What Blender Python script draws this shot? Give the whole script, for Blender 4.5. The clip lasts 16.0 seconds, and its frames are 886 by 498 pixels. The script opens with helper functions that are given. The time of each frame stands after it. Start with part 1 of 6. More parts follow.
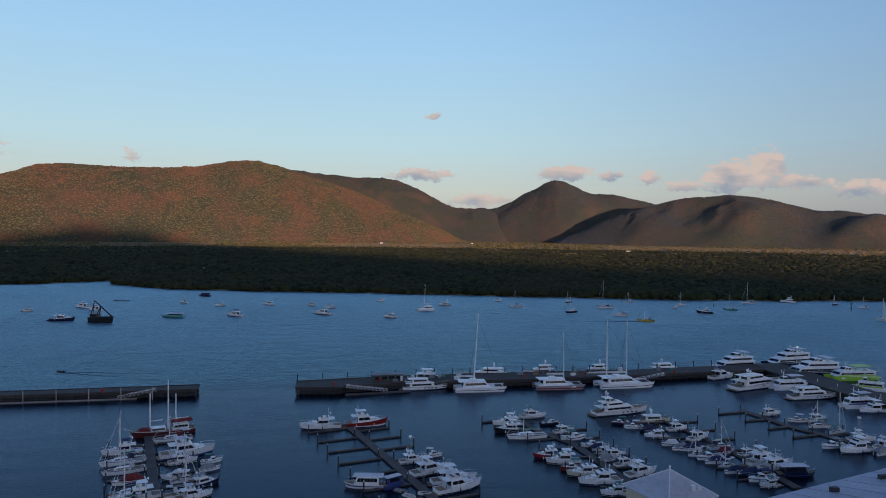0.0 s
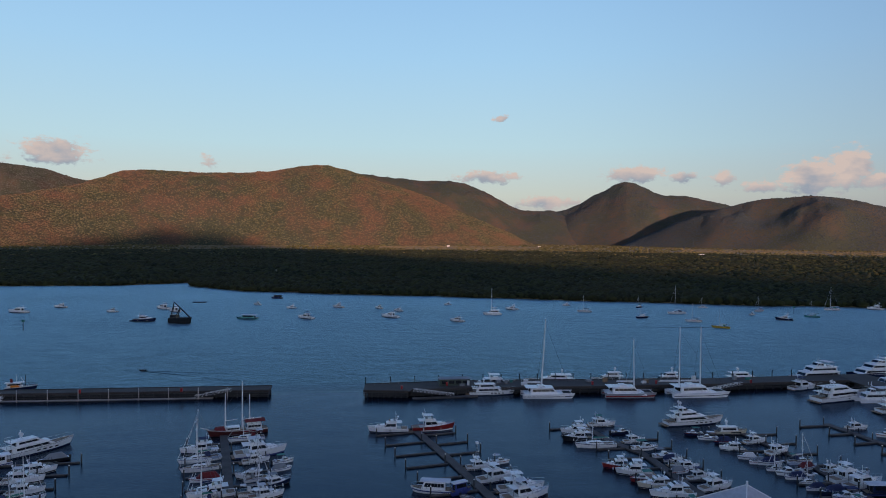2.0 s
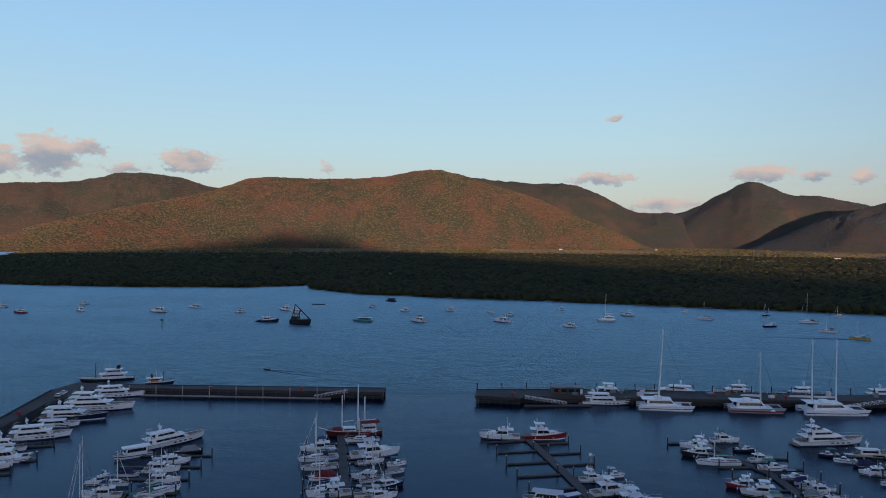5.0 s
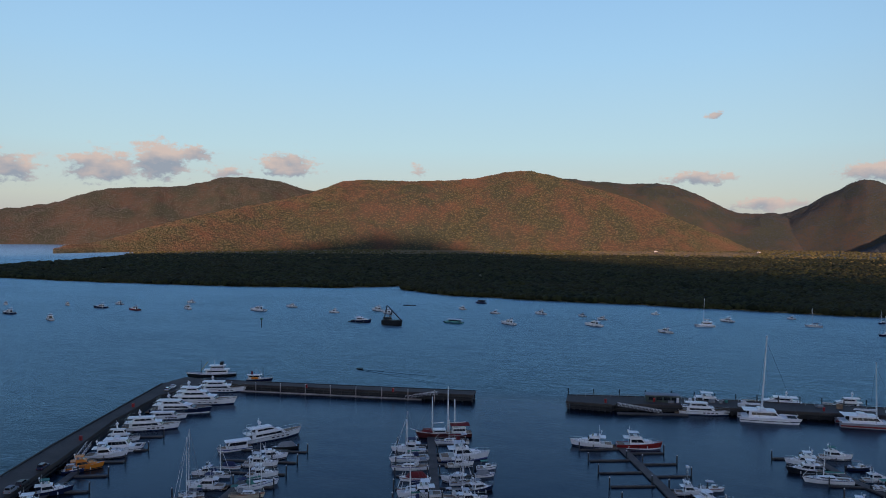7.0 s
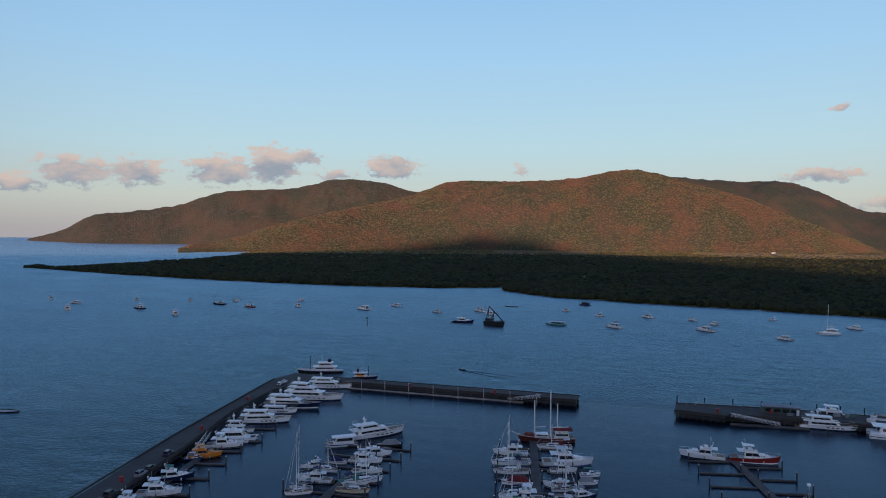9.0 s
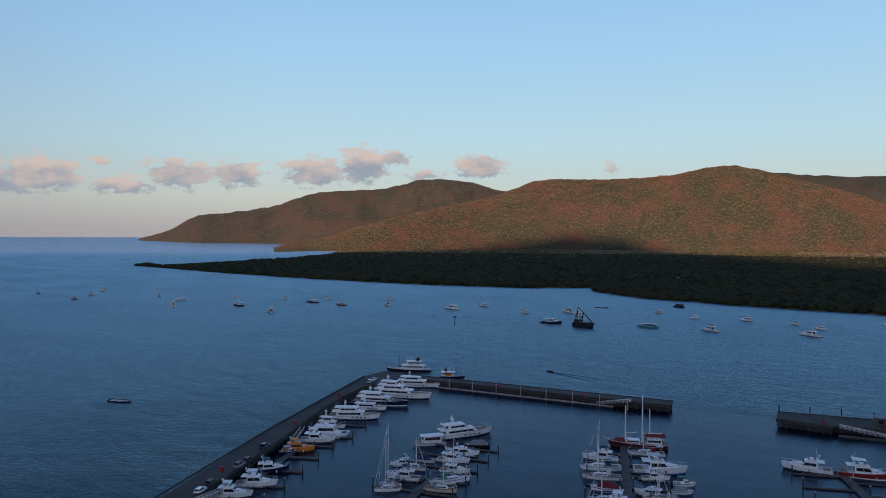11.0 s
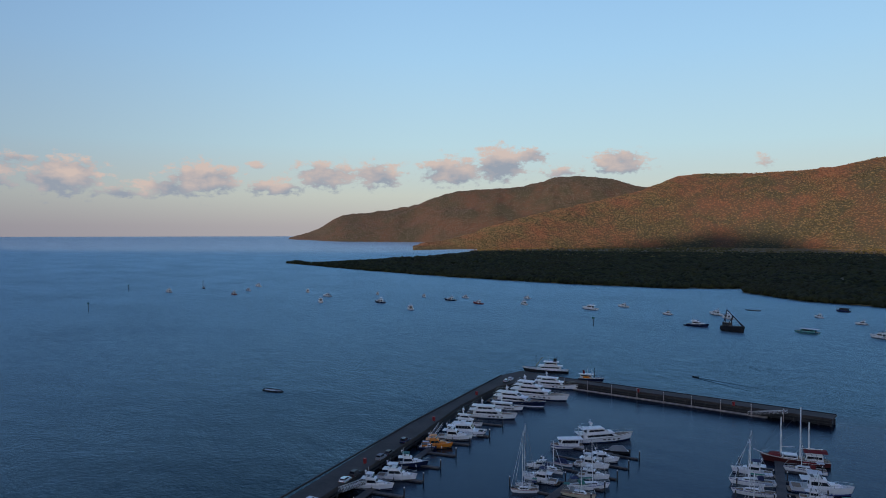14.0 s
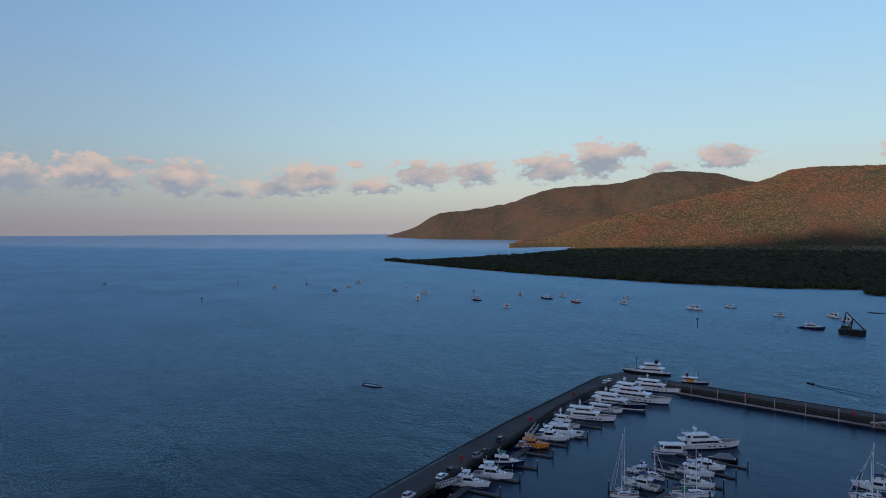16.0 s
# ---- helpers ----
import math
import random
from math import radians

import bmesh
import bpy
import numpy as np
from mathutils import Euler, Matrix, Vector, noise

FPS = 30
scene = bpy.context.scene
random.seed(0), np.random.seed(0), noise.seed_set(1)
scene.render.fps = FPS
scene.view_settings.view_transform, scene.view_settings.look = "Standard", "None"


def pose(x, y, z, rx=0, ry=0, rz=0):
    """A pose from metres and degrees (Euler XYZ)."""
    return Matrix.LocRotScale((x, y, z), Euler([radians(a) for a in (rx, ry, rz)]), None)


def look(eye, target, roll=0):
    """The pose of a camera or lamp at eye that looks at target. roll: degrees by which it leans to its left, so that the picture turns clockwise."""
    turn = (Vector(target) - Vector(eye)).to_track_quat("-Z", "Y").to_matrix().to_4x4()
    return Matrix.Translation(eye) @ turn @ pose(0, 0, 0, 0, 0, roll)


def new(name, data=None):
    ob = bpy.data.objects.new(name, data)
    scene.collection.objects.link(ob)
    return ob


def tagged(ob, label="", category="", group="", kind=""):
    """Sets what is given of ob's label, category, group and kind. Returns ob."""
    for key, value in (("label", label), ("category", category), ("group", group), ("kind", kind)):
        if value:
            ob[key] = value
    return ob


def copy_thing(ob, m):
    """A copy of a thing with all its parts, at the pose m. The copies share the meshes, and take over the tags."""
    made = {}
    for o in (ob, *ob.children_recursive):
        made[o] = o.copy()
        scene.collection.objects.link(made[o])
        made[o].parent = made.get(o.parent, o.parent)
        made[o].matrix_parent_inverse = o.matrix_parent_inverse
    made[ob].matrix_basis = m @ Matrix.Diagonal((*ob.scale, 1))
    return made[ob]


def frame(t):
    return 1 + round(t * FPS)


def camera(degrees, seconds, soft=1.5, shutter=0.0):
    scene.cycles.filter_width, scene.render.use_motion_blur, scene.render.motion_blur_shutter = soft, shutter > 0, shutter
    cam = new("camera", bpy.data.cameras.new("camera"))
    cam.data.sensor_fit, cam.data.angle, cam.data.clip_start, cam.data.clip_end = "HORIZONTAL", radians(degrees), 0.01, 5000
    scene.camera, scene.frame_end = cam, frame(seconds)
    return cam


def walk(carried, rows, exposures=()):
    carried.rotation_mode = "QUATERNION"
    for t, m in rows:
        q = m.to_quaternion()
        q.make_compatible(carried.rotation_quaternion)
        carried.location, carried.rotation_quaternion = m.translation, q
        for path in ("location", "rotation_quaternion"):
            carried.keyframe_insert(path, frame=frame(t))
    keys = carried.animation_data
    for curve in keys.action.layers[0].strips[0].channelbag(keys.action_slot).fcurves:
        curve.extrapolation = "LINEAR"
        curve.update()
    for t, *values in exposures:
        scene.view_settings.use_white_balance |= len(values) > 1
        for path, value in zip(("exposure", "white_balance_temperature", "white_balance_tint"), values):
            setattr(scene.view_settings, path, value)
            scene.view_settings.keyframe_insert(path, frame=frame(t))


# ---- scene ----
cam = camera(64.81, 16.0, soft=0.9)
# seconds, eye, yaw to the left of +y, pitch up, roll
PATH = [
    (0, (93.20, -283.84, 66.89), -1.13, -1.48, 0.61),
    (0.5, (93.19, -283.78, 67.10), 0.34, -1.44, 0.57),
    (1, (93.17, -283.72, 67.31), 1.72, -1.39, 0.62),
    (1.5, (93.16, -283.67, 67.52), 3.05, -1.35, 0.59),
    (2, (93.15, -283.62, 67.72), 4.35, -1.31, 0.51),
    (2.5, (93.13, -283.57, 67.92), 5.69, -1.26, 0.45),
    (3, (93.12, -283.52, 68.11), 7.22, -1.21, 0.45),
    (3.5, (93.10, -283.48, 68.30), 9.13, -1.18, 0.46),
    (4, (93.09, -283.44, 68.49), 10.63, -1.16, 0.41),
    (6.5, (93.00, -283.25, 69.35), 18.66, -1.05, 0.33),
    (7, (92.98, -283.22, 69.51), 20.86, -1.04, 0.34),
    (7.5, (92.96, -283.19, 69.67), 23.39, -1.04, 0.40),
    (8, (92.94, -283.16, 69.82), 25.42, -1.05, 0.38),
    (8.5, (92.92, -283.13, 69.97), 27.29, -1.06, 0.35),
    (9, (92.90, -283.11, 70.11), 29.25, -1.06, 0.37),
    (9.5, (92.88, -283.09, 70.25), 31.04, -1.08, 0.32),
    (10, (92.86, -283.07, 70.38), 32.83, -1.11, 0.28),
    (12.5, (92.75, -283.00, 70.99), 41.86, -1.24, 0.15),
    (13, (92.72, -282.99, 71.10), 43.71, -1.28, 0.06),
    (13.5, (92.70, -282.98, 71.21), 45.59, -1.33, 0.03),
    (14, (92.67, -282.98, 71.31), 47.59, -1.34, 0.01),
    (14.5, (92.65, -282.97, 71.40), 49.64, -1.39, -0.02),
    (15, (92.62, -282.97, 71.50), 51.66, -1.41, 0.01),
    (15.5, (92.60, -282.98, 71.58), 53.67, -1.46, -0.09),
    (16, (92.57, -282.98, 71.67), 55.47, -1.52, -0.18),
]


def aimed(eye, yaw, pitch, roll):
    a, b = radians(yaw), radians(pitch)
    ahead = Vector((-math.sin(a) * math.cos(b), math.cos(a) * math.cos(b), math.sin(b)))
    return look(eye, Vector(eye) + 100 * ahead, roll)


walk(cam, [(t, aimed(eye, yaw, pitch, roll)) for t, eye, yaw, pitch, roll in PATH])

# ---- light ----
LIGHT = Vector((-0.36, 0.933, 0.0))          # the way the low sunlight travels over the ground
SUN_HEIGHT = radians(4.0)
scene.view_settings.exposure = 0.0


def nodes_of(tree):
    tree.nodes.clear()

    def add(kind, **values):
        node = tree.nodes.new(kind)
        for key, value in values.items():
            if key in ("operation", "blend_type", "data_type", "sky_type", "noise_dimensions", "noise_type", "feature", "interpolation_type", "vector_type"):
                if key == "operation":
                    node.operation = value
                elif key == "blend_type":
                    node.blend_type = value
                elif key == "data_type":
                    node.data_type = value
                elif key == "sky_type":
                    node.sky_type = value
                elif key == "noise_dimensions":
                    node.noise_dimensions = value
                elif key == "feature":
                    node.feature = value
                elif key == "interpolation_type":
                    node.interpolation_type = value
            else:
                node.inputs[int(key[1:]) if key[0] == "i" and key[1:].isdigit() else key.replace("_", " ")].default_value = value
        return node

    def join(a, b):
        tree.links.new(a, b)

    return add, join


def make_world():
    world = bpy.data.worlds.new("evening_sky")
    scene.world = world
    world.use_nodes = True
    add, join = nodes_of(world.node_tree)
    sky = add("ShaderNodeTexSky", sky_type="NISHITA")
    sky.sun_disc = False
    sky.sun_elevation = SUN_HEIGHT
    sky.sun_rotation = math.atan2(-LIGHT.x, -LIGHT.y)
    sky.altitude, sky.air_density, sky.dust_density, sky.ozone_density = 0.0, 1.0, 1.2, 2.0
    place = add("ShaderNodeTexCoord")
    split = add("ShaderNodeSeparateXYZ")
    join(place.outputs["Generated"], split.inputs[0])

    def calc(op, a, b=None, c=None):
        node = add("ShaderNodeMath", operation=op)
        for n, v in enumerate((a, b, c)):
            if v is None:
                continue
            if isinstance(v, (int, float)):
                node.inputs[n].default_value = v
            else:
                join(v, node.inputs[n])
        return node.outputs[0]

    # bearing to the left of +y and height over the horizon, in degrees
    bearing = calc("MULTIPLY", calc("ARCTAN2", calc("MULTIPLY", split.outputs[0], -1.0), split.outputs[1]), 57.2958)
    height = calc("MULTIPLY", calc("ARCSINE", split.outputs[2]), 57.2958)
    both = add("ShaderNodeCombineXYZ")
    join(bearing, both.inputs[0]), join(calc("MULTIPLY", height, 1.7), both.inputs[1])
    # soft evening cumulus, low over the hills and the sea: bearing, height, half width, half height, weight
    puffs = CLOUDS
    total = weights = leans = None
    for a, h, w, v, s in puffs:
        w, v = 1.2 * w, 1.2 * v
        dx = calc("MULTIPLY", calc("SUBTRACT", bearing, a), 1.0 / w)
        dy = calc("MULTIPLY", calc("SUBTRACT", height, h), 1.0 / v)
        r = calc("ADD", calc("MULTIPLY", dx, dx), calc("MULTIPLY", dy, dy))
        one = calc("MULTIPLY", calc("EXPONENT", calc("MULTIPLY", r, -1.0)), s)
        total = one if total is None else calc("MAXIMUM", total, one)
        weights = one if weights is None else calc("ADD", weights, one)
        lean = calc("MULTIPLY", one, dy)
        leans = lean if leans is None else calc("ADD", leans, lean)
    top_side = calc("DIVIDE", leans, calc("ADD", weights, 0.02))
    ragged = add("ShaderNodeTexNoise", Scale=1.0, Detail=7.0, Roughness=0.62)
    join(both.outputs[0], ragged.inputs["Vector"])
    dense = calc("ADD", total, calc("MULTIPLY", calc("SUBTRACT", ragged.outputs[0], 0.5), 2.1))
    cover = add("ShaderNodeMapRange", interpolation_type="SMOOTHSTEP", From_Min=0.26, From_Max=0.72, To_Min=0.0, To_Max=0.95)
    join(dense, cover.inputs["Value"])
    cover_gate = calc("MULTIPLY", cover.outputs[0], calc("MINIMUM", calc("MULTIPLY", total, 4.0), 1.0))
    # lit tops, grey undersides
    tone_noise = add("ShaderNodeTexNoise", Scale=0.5, Detail=4.0)
    join(both.outputs[0], tone_noise.inputs["Vector"])
    lit = add("ShaderNodeMapRange", From_Min=0.34, From_Max=0.66)
    join(calc("ADD", tone_noise.outputs[0], calc("ADD", calc("MULTIPLY", top_side, 0.24), calc("MULTIPLY", calc("SUBTRACT", 48.0, bearing), 0.0008))), lit.inputs["Value"])
    tone = add("ShaderNodeMix", data_type="RGBA")
    tone.inputs[6].default_value, tone.inputs[7].default_value = CLOUD_SHADE, CLOUD_LIT
    join(lit.outputs[0], tone.inputs[0])
    # clear evening air: cream at the horizon, pale cyan above it, deepening to blue
    ramp = add("ShaderNodeValToRGB")
    stops = AIR
    ramp.color_ramp.elements.remove(ramp.color_ramp.elements[1])
    for n, (degrees, r, g, b) in enumerate(stops):
        spot = ramp.color_ramp.elements[0] if n == 0 else ramp.color_ramp.elements.new((degrees + 2) / 92)
        spot.position = (degrees + 2) / 92
        spot.color = (r, g, b, 1)
    up = add("ShaderNodeMapRange", From_Min=-2.0, From_Max=90.0)
    join(height, up.inputs["Value"]), join(up.outputs[0], ramp.inputs[0])
    scaled = add("ShaderNodeMix", data_type="RGBA", blend_type="MULTIPLY")
    scaled.inputs[0].default_value = 1.0
    scaled.inputs[7].default_value = SKY_GRADE
    join(sky.outputs[0], scaled.inputs[6])
    air = add("ShaderNodeMix", data_type="RGBA")
    air.inputs[0].default_value = 0.8
    join(scaled.outputs[2], air.inputs[6]), join(ramp.outputs[0], air.inputs[7])
    # the sky is deepest across the sun's way, to both sides of the view
    aside = add("ShaderNodeMapRange", interpolation_type="SMOOTHSTEP", From_Min=22.0, From_Max=75.0, To_Min=1.0, To_Max=0.62)
    join(calc("ABSOLUTE", calc("SUBTRACT", bearing, 24.0)), aside.inputs["Value"])
    deep = add("ShaderNodeMix", data_type="RGBA", blend_type="MULTIPLY")
    deep.inputs[0].default_value = 1.0
    toned = add("ShaderNodeCombineColor")
    join(aside.outputs[0], toned.inputs[0]), join(aside.outputs[0], toned.inputs[1])
    join(calc("POWER", aside.outputs[0], 0.75), toned.inputs[2])
    join(air.outputs[2], deep.inputs[6]), join(toned.outputs[0], deep.inputs[7])
    # the afterglow round the setting sun, behind the town
    toward = add("ShaderNodeMapRange", interpolation_type="SMOOTHSTEP", From_Min=80.0, From_Max=135.0)
    join(calc("ABSOLUTE", calc("SUBTRACT", bearing, 16.0)), toward.inputs["Value"])
    low = calc("EXPONENT", calc("MULTIPLY", calc("MAXIMUM", height, 0.0), -0.04))
    glow = add("ShaderNodeMix", data_type="RGBA")
    glow.inputs[6].default_value, glow.inputs[7].default_value = (0, 0, 0, 1), AFTERGLOW
    join(calc("MULTIPLY", toward.outputs[0], low), glow.inputs[0])
    summed = add("ShaderNodeMix", data_type="RGBA", blend_type="ADD")
    summed.inputs[0].default_value = 1.0
    join(deep.outputs[2], summed.inputs[6]), join(glow.outputs[2], summed.inputs[7])
    mixed = add("ShaderNodeMix", data_type="RGBA")
    join(cover_gate, mixed.inputs[0]), join(summed.outputs[2], mixed.inputs[6]), join(tone.outputs[2], mixed.inputs[7])
    back = add("ShaderNodeBackground", Strength=SKY_STRENGTH)
    join(mixed.outputs[2], back.inputs["Color"])
    out = add("ShaderNodeOutputWorld")
    join(back.outputs[0], out.inputs[0])


SKY_STRENGTH = 1.0
AFTERGLOW = (0.66, 0.56, 0.5, 1.0)
SKY_GRADE = (0.15, 0.15, 0.16, 1.0)
CLOUD_LIT, CLOUD_SHADE = (0.63, 0.51, 0.46, 1.0), (0.30, 0.34, 0.41, 1.0)
AIR = ((-2, 0.50, 0.47, 0.50), (0.5, 0.52, 0.50, 0.52), (3, 0.63, 0.68, 0.64), (7, 0.54, 0.76, 0.86), (14, 0.42, 0.70, 0.97), (21, 0.33, 0.60, 0.95), (36, 0.075, 0.22, 0.58), (55, 0.03, 0.11, 0.38), (90, 0.018, 0.065, 0.26))
CLOUDS = [
    (0.6, 4.6, 2.2, 0.45, 1.0), (-11.0, 4.75, 1.9, 0.55, 1.1), (-4.0, 2.55, 2.2, 0.45, 0.9), (-14.5, 4.5, 1.0, 0.4, 0.8),
    (-17.5, 4.3, 0.9, 0.5, 0.8), (-20.0, 3.7, 1.6, 0.4, 0.8), (-23.5, 4.3, 1.7, 1.1, 1.15), (-25.8, 4.9, 1.2, 1.2, 1.15),
    (-27.5, 3.9, 2.3, 0.5, 0.9), (-32.5, 3.3, 2.6, 0.5, 0.9), (-0.3, 9.3, 0.6, 0.3, 0.7), (22.8, 5.5, 0.6, 0.5, 0.7),
    (33.5, 5.6, 1.8, 0.8, 1.1), (38.0, 4.9, 1.4, 0.4, 0.8), (43.0, 5.6, 1.6, 1.2, 1.2), (46.8, 5.0, 2.1, 1.0, 1.1),
    (40.6, 6.2, 1.3, 0.6, 0.9), (53.0, 4.7, 1.8, 0.9, 1.0), (57.0, 4.6, 2.3, 0.9, 1.0), (61.0, 3.6, 2.0, 0.6, 0.9),
    (66.5, 4.2, 2.3, 1.1, 1.1), (69.0, 3.4, 2.8, 0.6, 0.9), (76.0, 4.1, 2.2, 1.2, 1.1), (82.0, 4.3, 2.6, 1.2, 1.1),
    (72.0, 3.0, 3.0, 0.4, 0.7), (62.5, 5.3, 0.8, 0.3, 0.7), (78.5, 5.3, 1.3, 0.3, 0.7), (88.0, 4.0, 3.0, 1.2, 1.1),
]
make_world()
sun_data = bpy.data.lights.new("evening_sun", "SUN")
sun_data.energy, sun_data.angle, sun_data.color = 5.6, radians(0.9), (1.0, 0.6, 0.44)
evening_sun = new("evening_sun", sun_data)
evening_sun.matrix_world = look((0, 0, 900), Vector((0, 0, 900)) + 100 * (math.cos(SUN_HEIGHT) * LIGHT - Vector((0, 0, math.sin(SUN_HEIGHT)))))


# ---- materials ----
def material(name, colour, rough=0.6, metal=0.0, vary=0.25, grain=3.0, coarse=0.25, bump=0.0, spread=0.0, random_tint=0.0, island=False):
    """A surface with variation at two scales; vary: how far the colour strays; bump: relief in metres."""
    m = bpy.data.materials.new(name)
    m.use_nodes = True
    add, join = nodes_of(m.node_tree)
    out, body = add("ShaderNodeOutputMaterial"), add("ShaderNodeBsdfPrincipled", Roughness=rough, Metallic=metal)
    join(body.outputs[0], out.inputs[0])
    where = add("ShaderNodeTexCoord")
    fine = add("ShaderNodeTexNoise", Scale=grain, Detail=5.0, Roughness=0.6)
    broad = add("ShaderNodeTexNoise", Scale=coarse, Detail=3.0)
    geo = add("ShaderNodeNewGeometry")
    join(geo.outputs["Position"], fine.inputs["Vector"]), join(geo.outputs["Position"], broad.inputs["Vector"])
    mean = add("ShaderNodeMath", operation="ADD")
    join(fine.outputs[0], mean.inputs[0]), join(broad.outputs[0], mean.inputs[1])
    span = add("ShaderNodeMapRange", From_Min=0.7, From_Max=1.3, To_Min=1.0 - vary, To_Max=1.0 + vary)
    join(mean.outputs[0], span.inputs["Value"])
    value = span.outputs[0]
    if random_tint:
        each = add("ShaderNodeMapRange", To_Min=1.0 - random_tint, To_Max=1.0 + random_tint)
        if island:
            join(geo.outputs["Random Per Island"], each.inputs["Value"])
        else:
            info = add("ShaderNodeObjectInfo")
            join(info.outputs["Random"], each.inputs["Value"])
        times = add("ShaderNodeMath", operation="MULTIPLY")
        join(value, times.inputs[0]), join(each.outputs[0], times.inputs[1])
        value = times.outputs[0]
    tint = add("ShaderNodeMix", data_type="RGBA", blend_type="MULTIPLY")
    tint.inputs[0].default_value = 1.0
    tint.inputs[6].default_value = (*colour, 1.0)
    grey = add("ShaderNodeCombineColor")
    for n in range(3):
        join(value, grey.inputs[n])
    join(grey.outputs[0], tint.inputs[7])
    join(tint.outputs[2], body.inputs["Base Color"])
    if bump:
        relief = add("ShaderNodeBump", Distance=bump, Strength=0.8)
        join(fine.outputs[0], relief.inputs["Height"])
        join(relief.outputs[0], body.inputs["Normal"])
    return m


def forest_material(name, dark, light, dry, dry_amount=0.5):
    """Foliage that strays from clump to clump and, broadly, from green to dry."""
    m = bpy.data.materials.new(name)
    m.use_nodes = True
    add, join = nodes_of(m.node_tree)
    out, body = add("ShaderNodeOutputMaterial"), add("ShaderNodeBsdfPrincipled", Roughness=0.85)
    body.inputs["Specular IOR Level"].default_value = 0.1
    join(body.outputs[0], out.inputs[0])
    geo = add("ShaderNodeNewGeometry")
    broad = add("ShaderNodeTexNoise", Scale=0.006, Detail=5.0, Roughness=0.6)
    join(geo.outputs["Position"], broad.inputs["Vector"])
    fine = add("ShaderNodeTexNoise", Scale=0.12, Detail=4.0, Roughness=0.7)
    join(geo.outputs["Position"], fine.inputs["Vector"])
    leaf = add("ShaderNodeMix", data_type="RGBA")
    leaf.inputs[6].default_value, leaf.inputs[7].default_value = (*dark, 1), (*light, 1)
    pick = add("ShaderNodeMath", operation="MULTIPLY")
    join(geo.outputs["Random Per Island"], pick.inputs[0]), join(fine.outputs[0], pick.inputs[1])
    more = add("ShaderNodeMapRange", From_Min=0.05, From_Max=0.42)
    join(pick.outputs[0], more.inputs["Value"]), join(more.outputs[0], leaf.inputs[0])
    wither = add("ShaderNodeMapRange", From_Min=0.42, From_Max=0.62, To_Max=dry_amount)
    join(broad.outputs[0], wither.inputs["Value"])
    mixed = add("ShaderNodeMix", data_type="RGBA")
    mixed.inputs[7].default_value = (*dry, 1)
    join(wither.outputs[0], mixed.inputs[0]), join(leaf.outputs[2], mixed.inputs[6])
    join(mixed.outputs[2], body.inputs["Base Color"])
    return m


